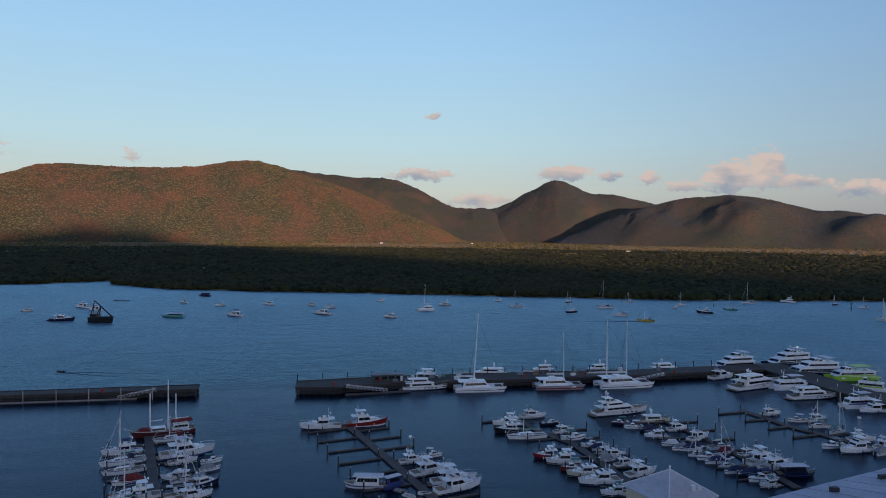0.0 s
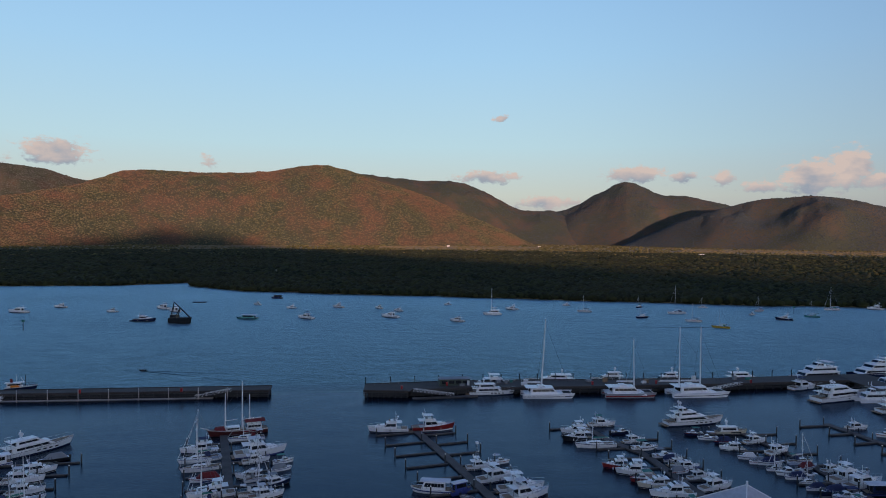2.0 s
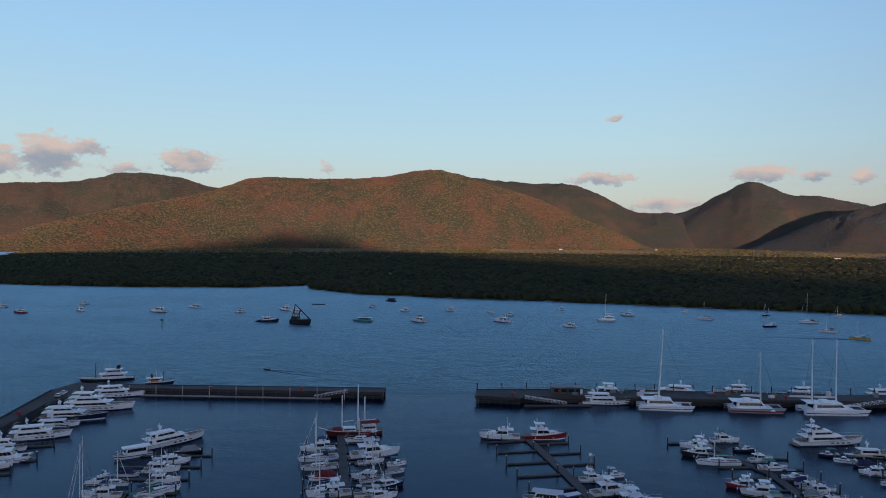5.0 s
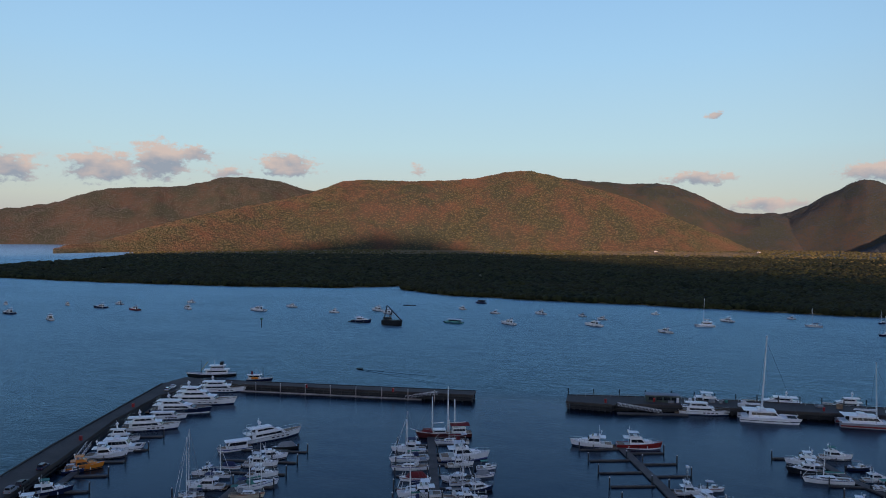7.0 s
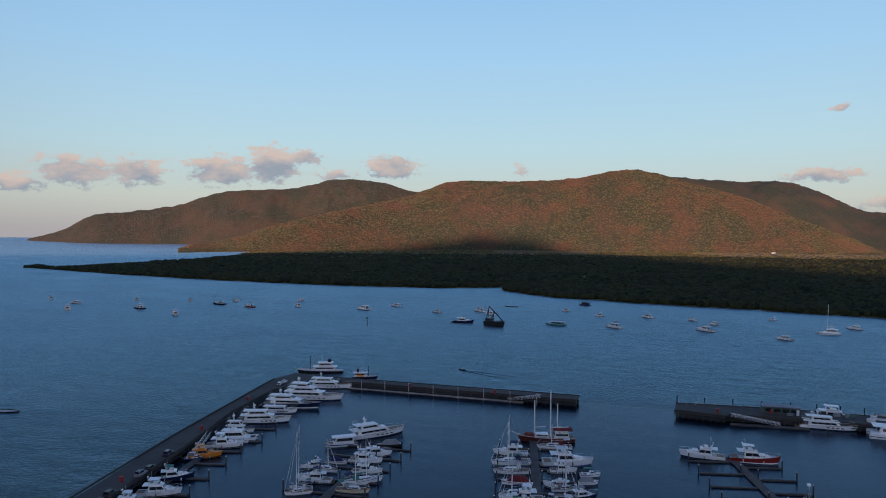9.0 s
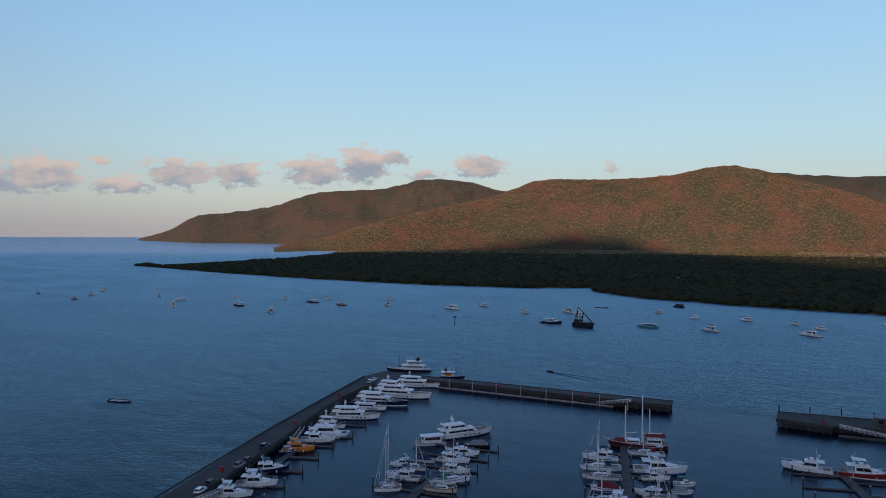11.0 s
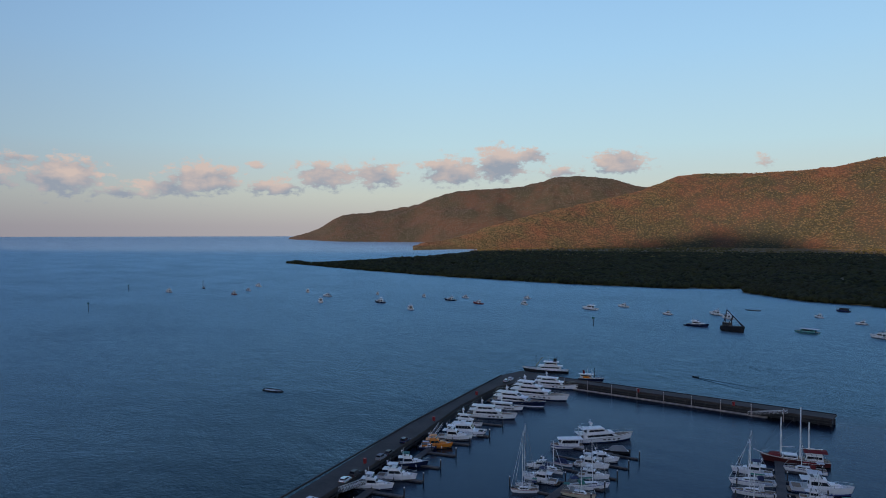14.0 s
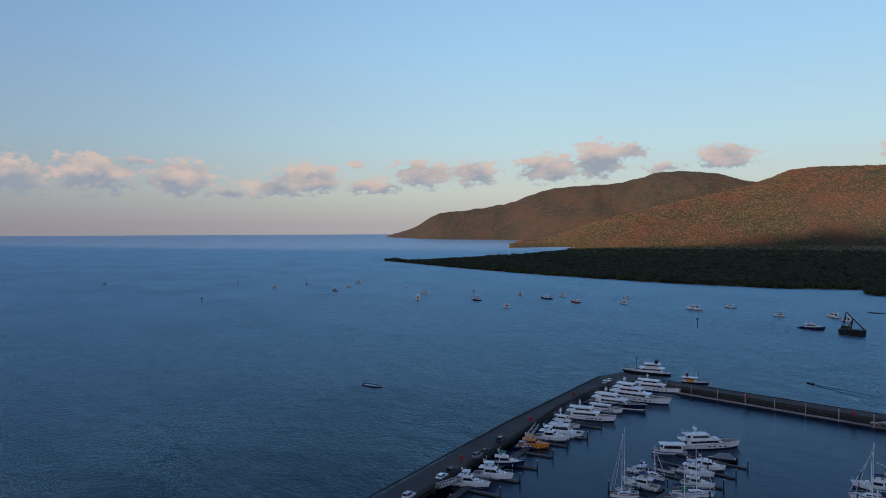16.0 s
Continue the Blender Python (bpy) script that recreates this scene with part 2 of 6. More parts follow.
def water_material():
    m = bpy.data.materials.new("sea_water")
    m.use_nodes = True
    add, join = nodes_of(m.node_tree)
    out = add("ShaderNodeOutputMaterial")
    depth, gloss = add("ShaderNodeBsdfDiffuse"), add("ShaderNodeBsdfAnisotropic")
    share, both = add("ShaderNodeFresnel", IOR=1.33), add("ShaderNodeMixShader")
    join(share.outputs[0], both.inputs[0]), join(depth.outputs[0], both.inputs[1]), join(gloss.outputs[0], both.inputs[2])
    join(both.outputs[0], out.inputs[0])
    geo = add("ShaderNodeNewGeometry")
    stretch = add("ShaderNodeMapping")
    stretch.inputs["Scale"].default_value = (1.0, 1.6, 1.0)
    stretch.inputs["Rotation"].default_value = (0, 0, 0.4)
    join(geo.outputs["Position"], stretch.inputs["Vector"])
    ripple = add("ShaderNodeTexNoise", Scale=0.42, Detail=6.0, Roughness=0.66)
    swell = add("ShaderNodeTexNoise", Scale=0.06, Detail=3.0)
    wind = add("ShaderNodeTexNoise", Scale=0.008, Detail=4.0, Roughness=0.55)
    for node in (ripple, swell, wind):
        join(stretch.outputs[0], node.inputs["Vector"])
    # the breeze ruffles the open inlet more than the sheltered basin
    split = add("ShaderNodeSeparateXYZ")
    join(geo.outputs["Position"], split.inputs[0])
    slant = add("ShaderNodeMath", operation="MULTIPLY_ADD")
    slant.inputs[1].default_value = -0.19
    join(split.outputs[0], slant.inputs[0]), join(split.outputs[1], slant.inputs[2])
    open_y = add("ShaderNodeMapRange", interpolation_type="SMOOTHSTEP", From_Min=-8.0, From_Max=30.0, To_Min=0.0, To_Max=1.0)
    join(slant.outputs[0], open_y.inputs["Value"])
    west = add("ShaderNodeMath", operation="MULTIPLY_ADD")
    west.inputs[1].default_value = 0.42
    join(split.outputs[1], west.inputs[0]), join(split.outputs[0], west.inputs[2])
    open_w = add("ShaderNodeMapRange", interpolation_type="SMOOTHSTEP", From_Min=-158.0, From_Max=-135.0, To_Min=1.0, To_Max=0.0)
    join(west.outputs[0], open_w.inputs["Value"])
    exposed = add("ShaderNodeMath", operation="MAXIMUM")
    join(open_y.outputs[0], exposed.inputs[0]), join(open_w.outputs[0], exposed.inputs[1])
    rough = add("ShaderNodeMapRange", To_Min=0.23, To_Max=0.48)
    join(exposed.outputs[0], rough.inputs["Value"]), join(rough.outputs[0], gloss.inputs["Roughness"])
    # reflections painted darker and bluer over the basin, brighter over the open inlet
    reflection_tint = add("ShaderNodeMix", data_type="RGBA")
    reflection_tint.inputs[6].default_value, reflection_tint.inputs[7].default_value = (0.47, 0.62, 0.82, 1), (0.56, 0.78, 0.86, 1)
    join(exposed.outputs[0], reflection_tint.inputs[0]), join(reflection_tint.outputs[2], gloss.inputs["Color"])
    gust = add("ShaderNodeMapRange", From_Min=0.35, From_Max=0.65, To_Min=0.55, To_Max=1.1)
    join(wind.outputs[0], gust.inputs["Value"])
    force = add("ShaderNodeMapRange", To_Min=0.14, To_Max=0.5)
    join(exposed.outputs[0], force.inputs["Value"])
    chop = add("ShaderNodeMath", operation="MULTIPLY")
    join(gust.outputs[0], chop.inputs[0]), join(force.outputs[0], chop.inputs[1])
    wave = add("ShaderNodeMath", operation="MULTIPLY_ADD")
    wave.inputs[1].default_value = 1.6
    join(swell.outputs[0], wave.inputs[0]), join(ripple.outputs[0], wave.inputs[2])
    relief = add("ShaderNodeBump", Distance=WAVE_HEIGHT)
    join(chop.outputs[0], relief.inputs["Strength"]), join(wave.outputs[0], relief.inputs["Height"])
    join(relief.outputs[0], gloss.inputs["Normal"]), join(relief.outputs[0], share.inputs["Normal"])
    silt = add("ShaderNodeMix", data_type="RGBA")
    silt.inputs[6].default_value, silt.inputs[7].default_value = (0.001, 0.004, 0.009, 1), (0.002, 0.006, 0.013, 1)
    join(wind.outputs[0], silt.inputs[0])
    join(silt.outputs[2], depth.inputs["Color"])
    return m


WAVE_HEIGHT = 1.0
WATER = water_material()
HILL_FOREST = forest_material("hill_forest", (0.035, 0.042, 0.02), (0.14, 0.13, 0.075), (0.17, 0.075, 0.055), 0.5)
# far rain forest: distance haze and dimmer light painted into the blue-grey leaf colour
HAZY_RAIN_FOREST = forest_material("hazy_rain_forest", (0.034, 0.048, 0.058), (0.058, 0.074, 0.084), (0.062, 0.068, 0.07), 0.5)
# headland leaf greyed in its colour, in place of distance haze
HAZY_HEADLAND_FOREST = forest_material("hazy_headland_forest", (0.045, 0.05, 0.042), (0.09, 0.094, 0.084), (0.092, 0.08, 0.07), 0.5)
HILL_SOIL = forest_material("hill_soil", (0.03, 0.04, 0.03), (0.06, 0.07, 0.048), (0.11, 0.07, 0.052), 0.6)
MANGROVE = forest_material("mangrove_leaf", (0.014, 0.019, 0.009), (0.042, 0.048, 0.018), (0.05, 0.045, 0.02), 0.5)
SCRUB = forest_material("scrub_leaf", (0.04, 0.045, 0.018), (0.13, 0.12, 0.045), (0.13, 0.1, 0.045), 0.6)
DRY_GRASS = forest_material("dry_grass", (0.09, 0.085, 0.035), (0.2, 0.16, 0.08), (0.2, 0.15, 0.09), 0.5)
PLAIN = material("plain_grass", (0.13, 0.115, 0.06), 0.9, grain=0.2, coarse=0.01, vary=0.4)
CONCRETE = material("pier_concrete", (0.062, 0.052, 0.046), 0.85, grain=1.5, coarse=0.12, vary=0.3, bump=0.01)
PILE_DARK = material("wet_pile", (0.035, 0.035, 0.035), 0.6, grain=2.0, vary=0.4)


# ---- building helpers ----
from mathutils.geometry import tessellate_polygon

def mesh_object(name, verts, faces, mat, parent=None, smooth=False):
    data = bpy.data.meshes.new(name)
    data.from_pydata(verts, [], faces)
    data.materials.append(mat)
    if smooth:
        data.polygons.foreach_set("use_smooth", [True] * len(data.polygons))
    data.update()
    ob = new(name, data)
    ob.parent = parent
    return ob


def part(name, bm, mat, parent=None, label=""):
    data = bpy.data.meshes.new(name)
    bmesh.ops.recalc_face_normals(bm, faces=bm.faces)
    bm.to_mesh(data)
    bm.free()
    data.materials.append(mat)
    ob = new(name, data)
    ob.parent = parent
    if label:
        ob["label"] = label
    return ob


# ---- land, sea and hills ----
EYE_GROUND = Vector((93.0, -283.0, 0.0))


def make_sea():
    verts, faces, rings, spokes = [], [], [], 144
    radii = [0, 40, 90, 160, 260, 400, 600, 900, 1300, 1800, 2400, 3000, 3500, 3800, 4100, 4350, 4600, 4850]
    for r in radii:
        lift = 46.0 * max(0.0, (r - 3300) / 1550) ** 2
        rings.append(len(verts))
        for n in range(1 if r == 0 else spokes):
            a = 2 * math.pi * n / spokes
            # the open sea lies only beyond the headland; inland the disc stays under the plain
            west = min(1.0, max(0.0, ((360 - math.degrees(a)) % 360 - 36) / 12))
            z = lift * west if a > math.pi / 2 else -0.3 * (r > 3000)
            verts.append((EYE_GROUND.x + r * math.sin(a), EYE_GROUND.y + r * math.cos(a), z))
    for k in range(1, len(radii)):
        for n in range(spokes):
            m = (n + 1) % spokes
            if k == 1:
                faces.append((0, 1 + m, 1 + n))
            else:
                faces.append((rings[k - 1] + n, rings[k - 1] + m, rings[k] + m, rings[k] + n))
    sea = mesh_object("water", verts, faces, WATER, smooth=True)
    sea.data.flip_normals() if sea.data.polygons[0].normal.z < 0 else None
    tagged(sea, "dark blue rippled sea water of a tidal inlet", "water", kind="structure")


def curve_at(points, s):
    """A smooth run through waypoints, s from 0 to 1."""
    n = len(points) - 1
    k = min(int(s * n), n - 1)
    f = s * n - k
    p = [Vector(points[max(0, min(n, k + d))]) for d in (-1, 0, 1, 2)]
    return 0.5 * (2 * p[1] + (p[2] - p[0]) * f + (2 * p[0] - 5 * p[1] + 4 * p[2] - p[3]) * f * f + (3 * p[1] - p[0] - 3 * p[2] + p[3]) * f ** 3)


def clumps(name, spots, mat, parent, sides=5, seed=1):
    """Many small uneven leaf clumps: spots of (x, y, z of the foot, radius, height)."""
    rng = np.random.default_rng(seed)
    spots = np.asarray(spots, float)
    n = len(spots)
    turn = rng.uniform(0, 6.28, n)
    verts = np.zeros((n, 2 * sides + 1, 3))
    for ring, (wide, up) in enumerate(((0.75, 0.12), (1.0, 0.55))):
        for k in range(sides):
            a = turn + (k + 0.5 * ring) * 6.283 / sides
            r = spots[:, 3] * wide * rng.uniform(0.7, 1.25, n)
            verts[:, ring * sides + k, 0] = spots[:, 0] + r * np.cos(a)
            verts[:, ring * sides + k, 1] = spots[:, 1] + r * np.sin(a)
            verts[:, ring * sides + k, 2] = spots[:, 2] + spots[:, 4] * up * rng.uniform(0.7, 1.3, n)
    verts[:, -1, :2] = spots[:, :2] + rng.uniform(-0.3, 0.3, (n, 2)) * spots[:, 3:4]
    verts[:, -1, 2] = spots[:, 2] + spots[:, 4] * rng.uniform(0.85, 1.15, n)
    one = []
    for k in range(sides):
        m = (k + 1) % sides
        one += [(k, m, sides + k), (m, sides + m, sides + k), (sides + k, sides + m, 2 * sides)]
    one = np.array(one)
    faces = (one[None] + (np.arange(n) * (2 * sides + 1))[:, None, None]).reshape(-1)
    data = bpy.data.meshes.new(name)
    data.vertices.add(verts.shape[0] * verts.shape[1])
    data.vertices.foreach_set("co", verts.reshape(-1))
    data.loops.add(len(faces))
    data.loops.foreach_set("vertex_index", faces.astype(np.int32))
    data.polygons.add(len(faces) // 3)
    data.polygons.foreach_set("loop_start", np.arange(0, len(faces), 3, dtype=np.int32))
    data.polygons.foreach_set("loop_total", np.full(len(faces) // 3, 3, dtype=np.int32))
    data.materials.append(mat)
    data.update(calc_edges=True)
    data.validate()
    ob = new(name, data)
    ob.parent = parent
    return ob


def hill_height(points, s, u, seed, rough, folds=()):
    crest = curve_at(points, s)
    away = (crest - EYE_GROUND)
    away.z = 0
    away.normalize()
    deep = (540.0 if u > 0 else 350.0) * max(1.0, Vector((crest.x - EYE_GROUND.x, crest.y - EYE_GROUND.y)).length / 4200.0)
    place = Vector((crest.x, crest.y, 0)) - away * (u * deep * max(0.1, min(1.0, max(0.0, crest.z) / 440.0)) ** 0.5)
    n = Vector((place.x / 420.0, place.y / 420.0, seed))
    spur = 1.0 - abs(noise.fractal(n, 1.0, 2.1, 4)) * 1.6
    edge = min(1.0, abs(u) * 3.0)
    fall = max(0.0, 1.0 - abs(u) ** 1.25)
    z = crest.z * fall * (1.0 + edge * rough * (spur - 0.55)) + 6.0 * noise.fractal(n * 6.0, 1.0, 2.0, 3) * fall
    # spurs (and, with a negative height, gullies) running down the slope: bearing at head and foot, half width, height, from u to u
    bearing = math.degrees(math.atan2(EYE_GROUND.x - crest.x, crest.y - EYE_GROUND.y))
    for head, foot, wide, high, u0, u1 in folds:
        f = (u - u0) / (u1 - u0)
        if 0.0 < f < 1.0:
            z += high * math.sin(math.pi * f) ** 0.6 * math.exp(-((bearing - head - (foot - head) * f) / wide) ** 2)
    return Vector((place.x, place.y, max(z - 2.0, -4.0)))


def make_hill(name, label, points, seed, trees, rough=0.14, columns=220, lines=52, leaf=HILL_FOREST, folds=()):
    verts, faces = [], []
    for a in range(columns + 1):
        for b in range(lines + 1):
            verts.append(hill_height(points, a / columns, 1.0 - 1.35 * b / lines, seed, rough, folds))
    for a in range(columns):
        for b in range(lines):
            k = a * (lines + 1) + b
            faces.append((k, k + lines + 1, k + lines + 2, k + 1))
    hill = mesh_object(name, verts, faces, HILL_SOIL, smooth=True)
    tagged(hill, label, "hill", kind="structure")
    rng = random.Random(seed)
    spots = []
    for _ in range(trees):
        p = hill_height(points, rng.random(), 1.0 - 1.06 * rng.random(), seed, rough, folds)
        if p.z > 0.5:
            r = rng.uniform(2.6, 5.0)
            spots.append((p.x, p.y, p.z - 1.5, r, r * rng.uniform(0.55, 1.0)))
    wood = clumps("forest", spots, leaf, hill, seed=seed)
    tagged(wood, "dense dry eucalypt forest on the slope", kind="stuff")


def crest(*rows):
    """Crest waypoints from bearing left of +y, distance and height over the sea."""
    return [(EYE_GROUND.x - r * math.sin(radians(a)), EYE_GROUND.y + r * math.cos(radians(a)), z) for a, r, z in rows]


def el(r, degrees):
    return 70.0 + r * math.tan(radians(degrees))


make_sea()
make_hill("hill_1", "long forested hill with reddish dry slopes in evening sun",
          crest(*[(a, min(4000, 3000 + 45 * (50 - a)), el(min(4000, 3000 + 45 * (50 - a)), e)) for a, e in
                  ((50, -1.0), (46.5, -0.35), (43, 0.75), (39, 1.75), (35, 2.6), (31.5, 3.5), (28.5, 4.5), (24.5, 4.5), (20.3, 4.6), (17.8, 4.85), (14.5, 5.4), (12.2, 5.0), (9.2, 4.0), (6.3, 3.2), (2.8, 1.65), (-0.5, 0.3), (-3, -0.9))]),
          11, 66000, rough=0.15, folds=((12.6, 15.2, 0.22, -24, 0.27, 0.6), (23, 24, 1.0, 14, 0.1, 0.9), (8.5, 9.5, 0.8, 14, 0.15, 0.9), (30, 29, 0.9, 12, 0.1, 0.9)))
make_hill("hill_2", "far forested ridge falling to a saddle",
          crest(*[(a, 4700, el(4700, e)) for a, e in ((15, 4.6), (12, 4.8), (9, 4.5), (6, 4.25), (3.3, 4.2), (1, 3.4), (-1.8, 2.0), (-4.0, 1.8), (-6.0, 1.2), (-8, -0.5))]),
          23, 10000, leaf=HAZY_RAIN_FOREST)
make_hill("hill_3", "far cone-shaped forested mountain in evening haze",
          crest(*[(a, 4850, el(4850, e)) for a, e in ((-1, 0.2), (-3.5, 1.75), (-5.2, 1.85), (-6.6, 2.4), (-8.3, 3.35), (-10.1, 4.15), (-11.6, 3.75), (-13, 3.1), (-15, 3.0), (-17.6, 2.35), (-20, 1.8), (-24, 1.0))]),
          31, 20000, rough=0.1, leaf=HAZY_RAIN_FOREST, folds=((-13.5, -11.5, 1.6, 55, 0.15, 1.0), (-7.0, -5.5, 1.5, 35, 0.3, 1.0)))
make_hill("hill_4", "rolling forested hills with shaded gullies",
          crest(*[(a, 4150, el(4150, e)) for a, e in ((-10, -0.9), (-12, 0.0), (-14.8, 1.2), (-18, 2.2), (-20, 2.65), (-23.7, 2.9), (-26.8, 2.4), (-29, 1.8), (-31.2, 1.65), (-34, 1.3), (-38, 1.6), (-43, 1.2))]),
          47, 36000, rough=0.2, leaf=HAZY_RAIN_FOREST, folds=((-26.5, -23.5, 1.9, 75, 0.15, 1.0), (-34.0, -31.0, 1.9, 65, 0.15, 1.0), (-18.5, -16.5, 1.4, 30, 0.2, 1.0)))
make_hill("hill_5", "distant forested headland falling to the sea",
          crest(*[(a, 4600, el(4600, e)) for a, e in ((60, -0.35), (58, 0.2), (55.8, 1.4), (53, 1.75), (50, 2.3), (47.6, 3.1), (45.5, 3.5), (41.5, 3.75), (38.5, 4.45), (36.5, 4.55), (34.5, 4.35), (32, 3.75), (29, 3.0), (26, 2.0))]),
          59, 34000, rough=0.14, leaf=HAZY_HEADLAND_FOREST)


def make_west_range():
    """The range behind the marina, over which the sun is setting; its shade lies on the inlet."""
    outline = ((-3600, 0), (-3000, 190), (-1400, 250), (-520, 285), (-150, 315), (120, 375), (330, 425), (480, 452), (620, 492), (760, 478), (900, 486), (1040, 452), (1160, 412), (1300, 366), (1410, 332), (1500, 312), (1640, 286), (1760, 276), (1900, 266), (2400, 262), (5200, 250))
    verts, faces, n, lines = [], [], 160, 8
    for a in range(n + 1):
        x = -3600 + 8800 * a / n
        z = float(np.interp(x, [p for p, _ in outline], [h for _, h in outline]))
        for b in range(lines + 1):
            u = -1 + 2 * b / lines
            p = Vector((x, -2600 + 700 * u, 0))
            verts.append((p.x, p.y, z * (1 - abs(u)) ** 0.8 - 3.0 + 10 * noise.noise(p / 160.0) * (1 - abs(u))))
    for a in range(n):
        for b in range(lines):
            k = a * (lines + 1) + b
            faces.append((k, k + lines + 1, k + lines + 2, k + 1))
    tagged(mesh_object("hill_6", verts, faces, HILL_SOIL, smooth=True), "forested range in shade behind the town", "hill", kind="structure")


make_west_range()

SHORE = [(-1380, 600), (-1345, 545), (-970, 500), (-720, 484), (-510, 500), (-363, 540), (-303, 600), (-278, 540), (-191, 485), (0, 460), (176, 438), (344, 413), (561, 418), (900, 425), (1600, 420), (3300, 300)]
BACK = [(4200, 2300), (3200, 3700), (1600, 4450), (100, 4600), (-500, 4100), (-1200, 3200), (-2150, 2150), (-1841, 1615), (-1654, 1452), (-1506, 1206), (-1316, 757), (-1258, 557)]


def inside(x, y, ring):
    hit = False
    for (ax, ay), (bx, by) in zip(ring, ring[1:] + ring[:1]):
        if (ay > y) != (by > y) and x < ax + (y - ay) * (bx - ax) / (by - ay):
            hit = not hit
    return hit


def wavering(ring, step, size):
    done = []
    for (ax, ay), (bx, by) in zip(ring, ring[1:] + ring[:1]):
        n = max(1, int(math.hypot(bx - ax, by - ay) / step))
        for k in range(n):
            x, y = ax + (bx - ax) * k / n, ay + (by - ay) * k / n
            done.append((x, y + size * noise.noise((x / 60.0, y / 60.0, 3.0))))
    return done


def make_land():
    ring = wavering(SHORE + BACK, 25.0, 9.0)
    bm = bmesh.new()
    top = [bm.verts.new((x, y, 0.9)) for x, y in ring]
    foot = [bm.verts.new((x, y, -1.0)) for x, y in ring]
    for tri in tessellate_polygon([[Vector((x, y, 0)) for x, y in ring]]):
        bm.faces.new([top[k] for k in tri])
    for k in range(len(ring)):
        m = (k + 1) % len(ring)
        bm.faces.new((top[k], top[m], foot[m], foot[k]))
    land = part("ground", bm, PLAIN)
    tagged(land, "flat coastal plain with dry grass and mud banks", "ground", kind="structure")
    rng = random.Random(5)
    near, far, pale = [], [], []
    # closed mangrove canopy along the inlet, thinning into scrub towards the hills
    while len(near) < 36000:
        r = 650 + 1900 * rng.random() ** 1.35
        a = radians(rng.uniform(-42, 58))
        x, y = EYE_GROUND.x - r * math.sin(a), EYE_GROUND.y + r * math.cos(a)
        if not inside(x, y, ring):
            continue
        size = rng.uniform(3.2, 6.2) * (0.8 + r / 3000)
        near.append((x, y, 0.6, size, rng.uniform(5.5, 8.0) * (0.85 + 0.3 * noise.noise((x / 90, y / 90, 7)))))
    for _ in range(21000):
        r = rng.uniform(2000, 4700)
        a = radians(rng.uniform(-42, 45))
        x, y = EYE_GROUND.x - r * math.sin(a), EYE_GROUND.y + r * math.cos(a)
        bearing = math.degrees(a)
        meadow = 2850 < r < 3480 and (17 < bearing < 25 or -3.5 < bearing < 9.5 or bearing < -14.5)
        if meadow and inside(x, y, ring):
            pale.append((x, y, 0.5, rng.uniform(5, 9), rng.uniform(1.2, 2.6)))
        elif inside(x, y, ring) and noise.noise((x / 150, y / 90, 2)) > -0.25:
            far.append((x, y, 0.6, rng.uniform(3.5, 7), rng.uniform(2.5, 6.5)))
    # a tight fringe at the water's edge
    for k, (x, y) in enumerate(ring[: int(len(ring) * 0.55)]):
        for _ in range(26):
            px, py = x + rng.uniform(-15, 15), y + rng.uniform(-1.5, 14)
            if inside(px, py + 3.0, ring):
                near.append((px, py, -0.4, rng.uniform(2.2, 4.2), rng.uniform(4.5, 8)))
    tagged(clumps("mangrove_forest", near, MANGROVE, None, seed=2), "dark green mangrove forest along the inlet", "forest", kind="stuff")
    tagged(clumps("tall_grass", pale, DRY_GRASS, None, seed=4), "pale dry grass on the sunlit meadows", "grass", kind="stuff")
    tagged(clumps("scrub", far, SCRUB, None, seed=3), "scattered olive scrub on the coastal plain", "scrub", kind="stuff")


make_land()


def farm_house(x, y, heading, length=16.0):
    ob = new("farm_house")
    ob.matrix_world = pose(x, y, 0.9, 0, 0, heading)
    w, h = 4.0, 4.2

    def box(x0, x1, y0, y1, z0, z1):
        bm = bmesh.new()
        slab(bm, [(x0, y0), (x1, y0), (x1, y1), (x0, y1)], z0, z1)
        return bm

    part("wall", box(-length / 2, length / 2, -w, w, -0.4, h), FARM_WHITE, ob)
    bm = bmesh.new()
    e = length / 2 + 0.6
    eave = [bm.verts.new(p) for p in ((-e, -w - 0.6, h), (e, -w - 0.6, h), (e, w + 0.6, h), (-e, w + 0.6, h))]
    ridge = [bm.verts.new(p) for p in ((-e, 0, h + 2.4), (e, 0, h + 2.4))]
    for ring in ((eave[0], eave[1], ridge[1], ridge[0]), (eave[2], eave[3], ridge[0], ridge[1]), (eave[1], eave[2], ridge[1]), (eave[3], eave[0], ridge[0]), eave[::-1]):
        bm.faces.new(ring)
    part("roof", bm, FARM_WHITE, ob)
    part("door", box(-0.6, 0.6, -w - 0.05, -w + 0.02, 0, 2.2), FARM_DARK, ob)
    for px in (-5.0, 3.5):
        part("window", box(px, px + 1.8, -w - 0.05, -w + 0.02, 1.2, 2.6), FARM_DARK, ob)
    tagged(ob, "small white farm house at the edge of the plain", "house", "farm houses")


# ---- marina: piers ----
def slab(bm, ring, z0, z1):
    lo, hi = [bm.verts.new((x, y, z0)) for x, y in ring], [bm.verts.new((x, y, z1)) for x, y in ring]
    bm.faces.new(hi), bm.faces.new(lo[::-1])
    for k in range(len(ring)):
        m = (k + 1) % len(ring)
        bm.faces.new((lo[k], lo[m], hi[m], hi[k]))


def pier_deck(name, label, ring):
    bm = bmesh.new()
    slab(bm, ring, 2.4, 3.0)
    return tagged(part(name, bm, CONCRETE), label, "pier", kind="structure")


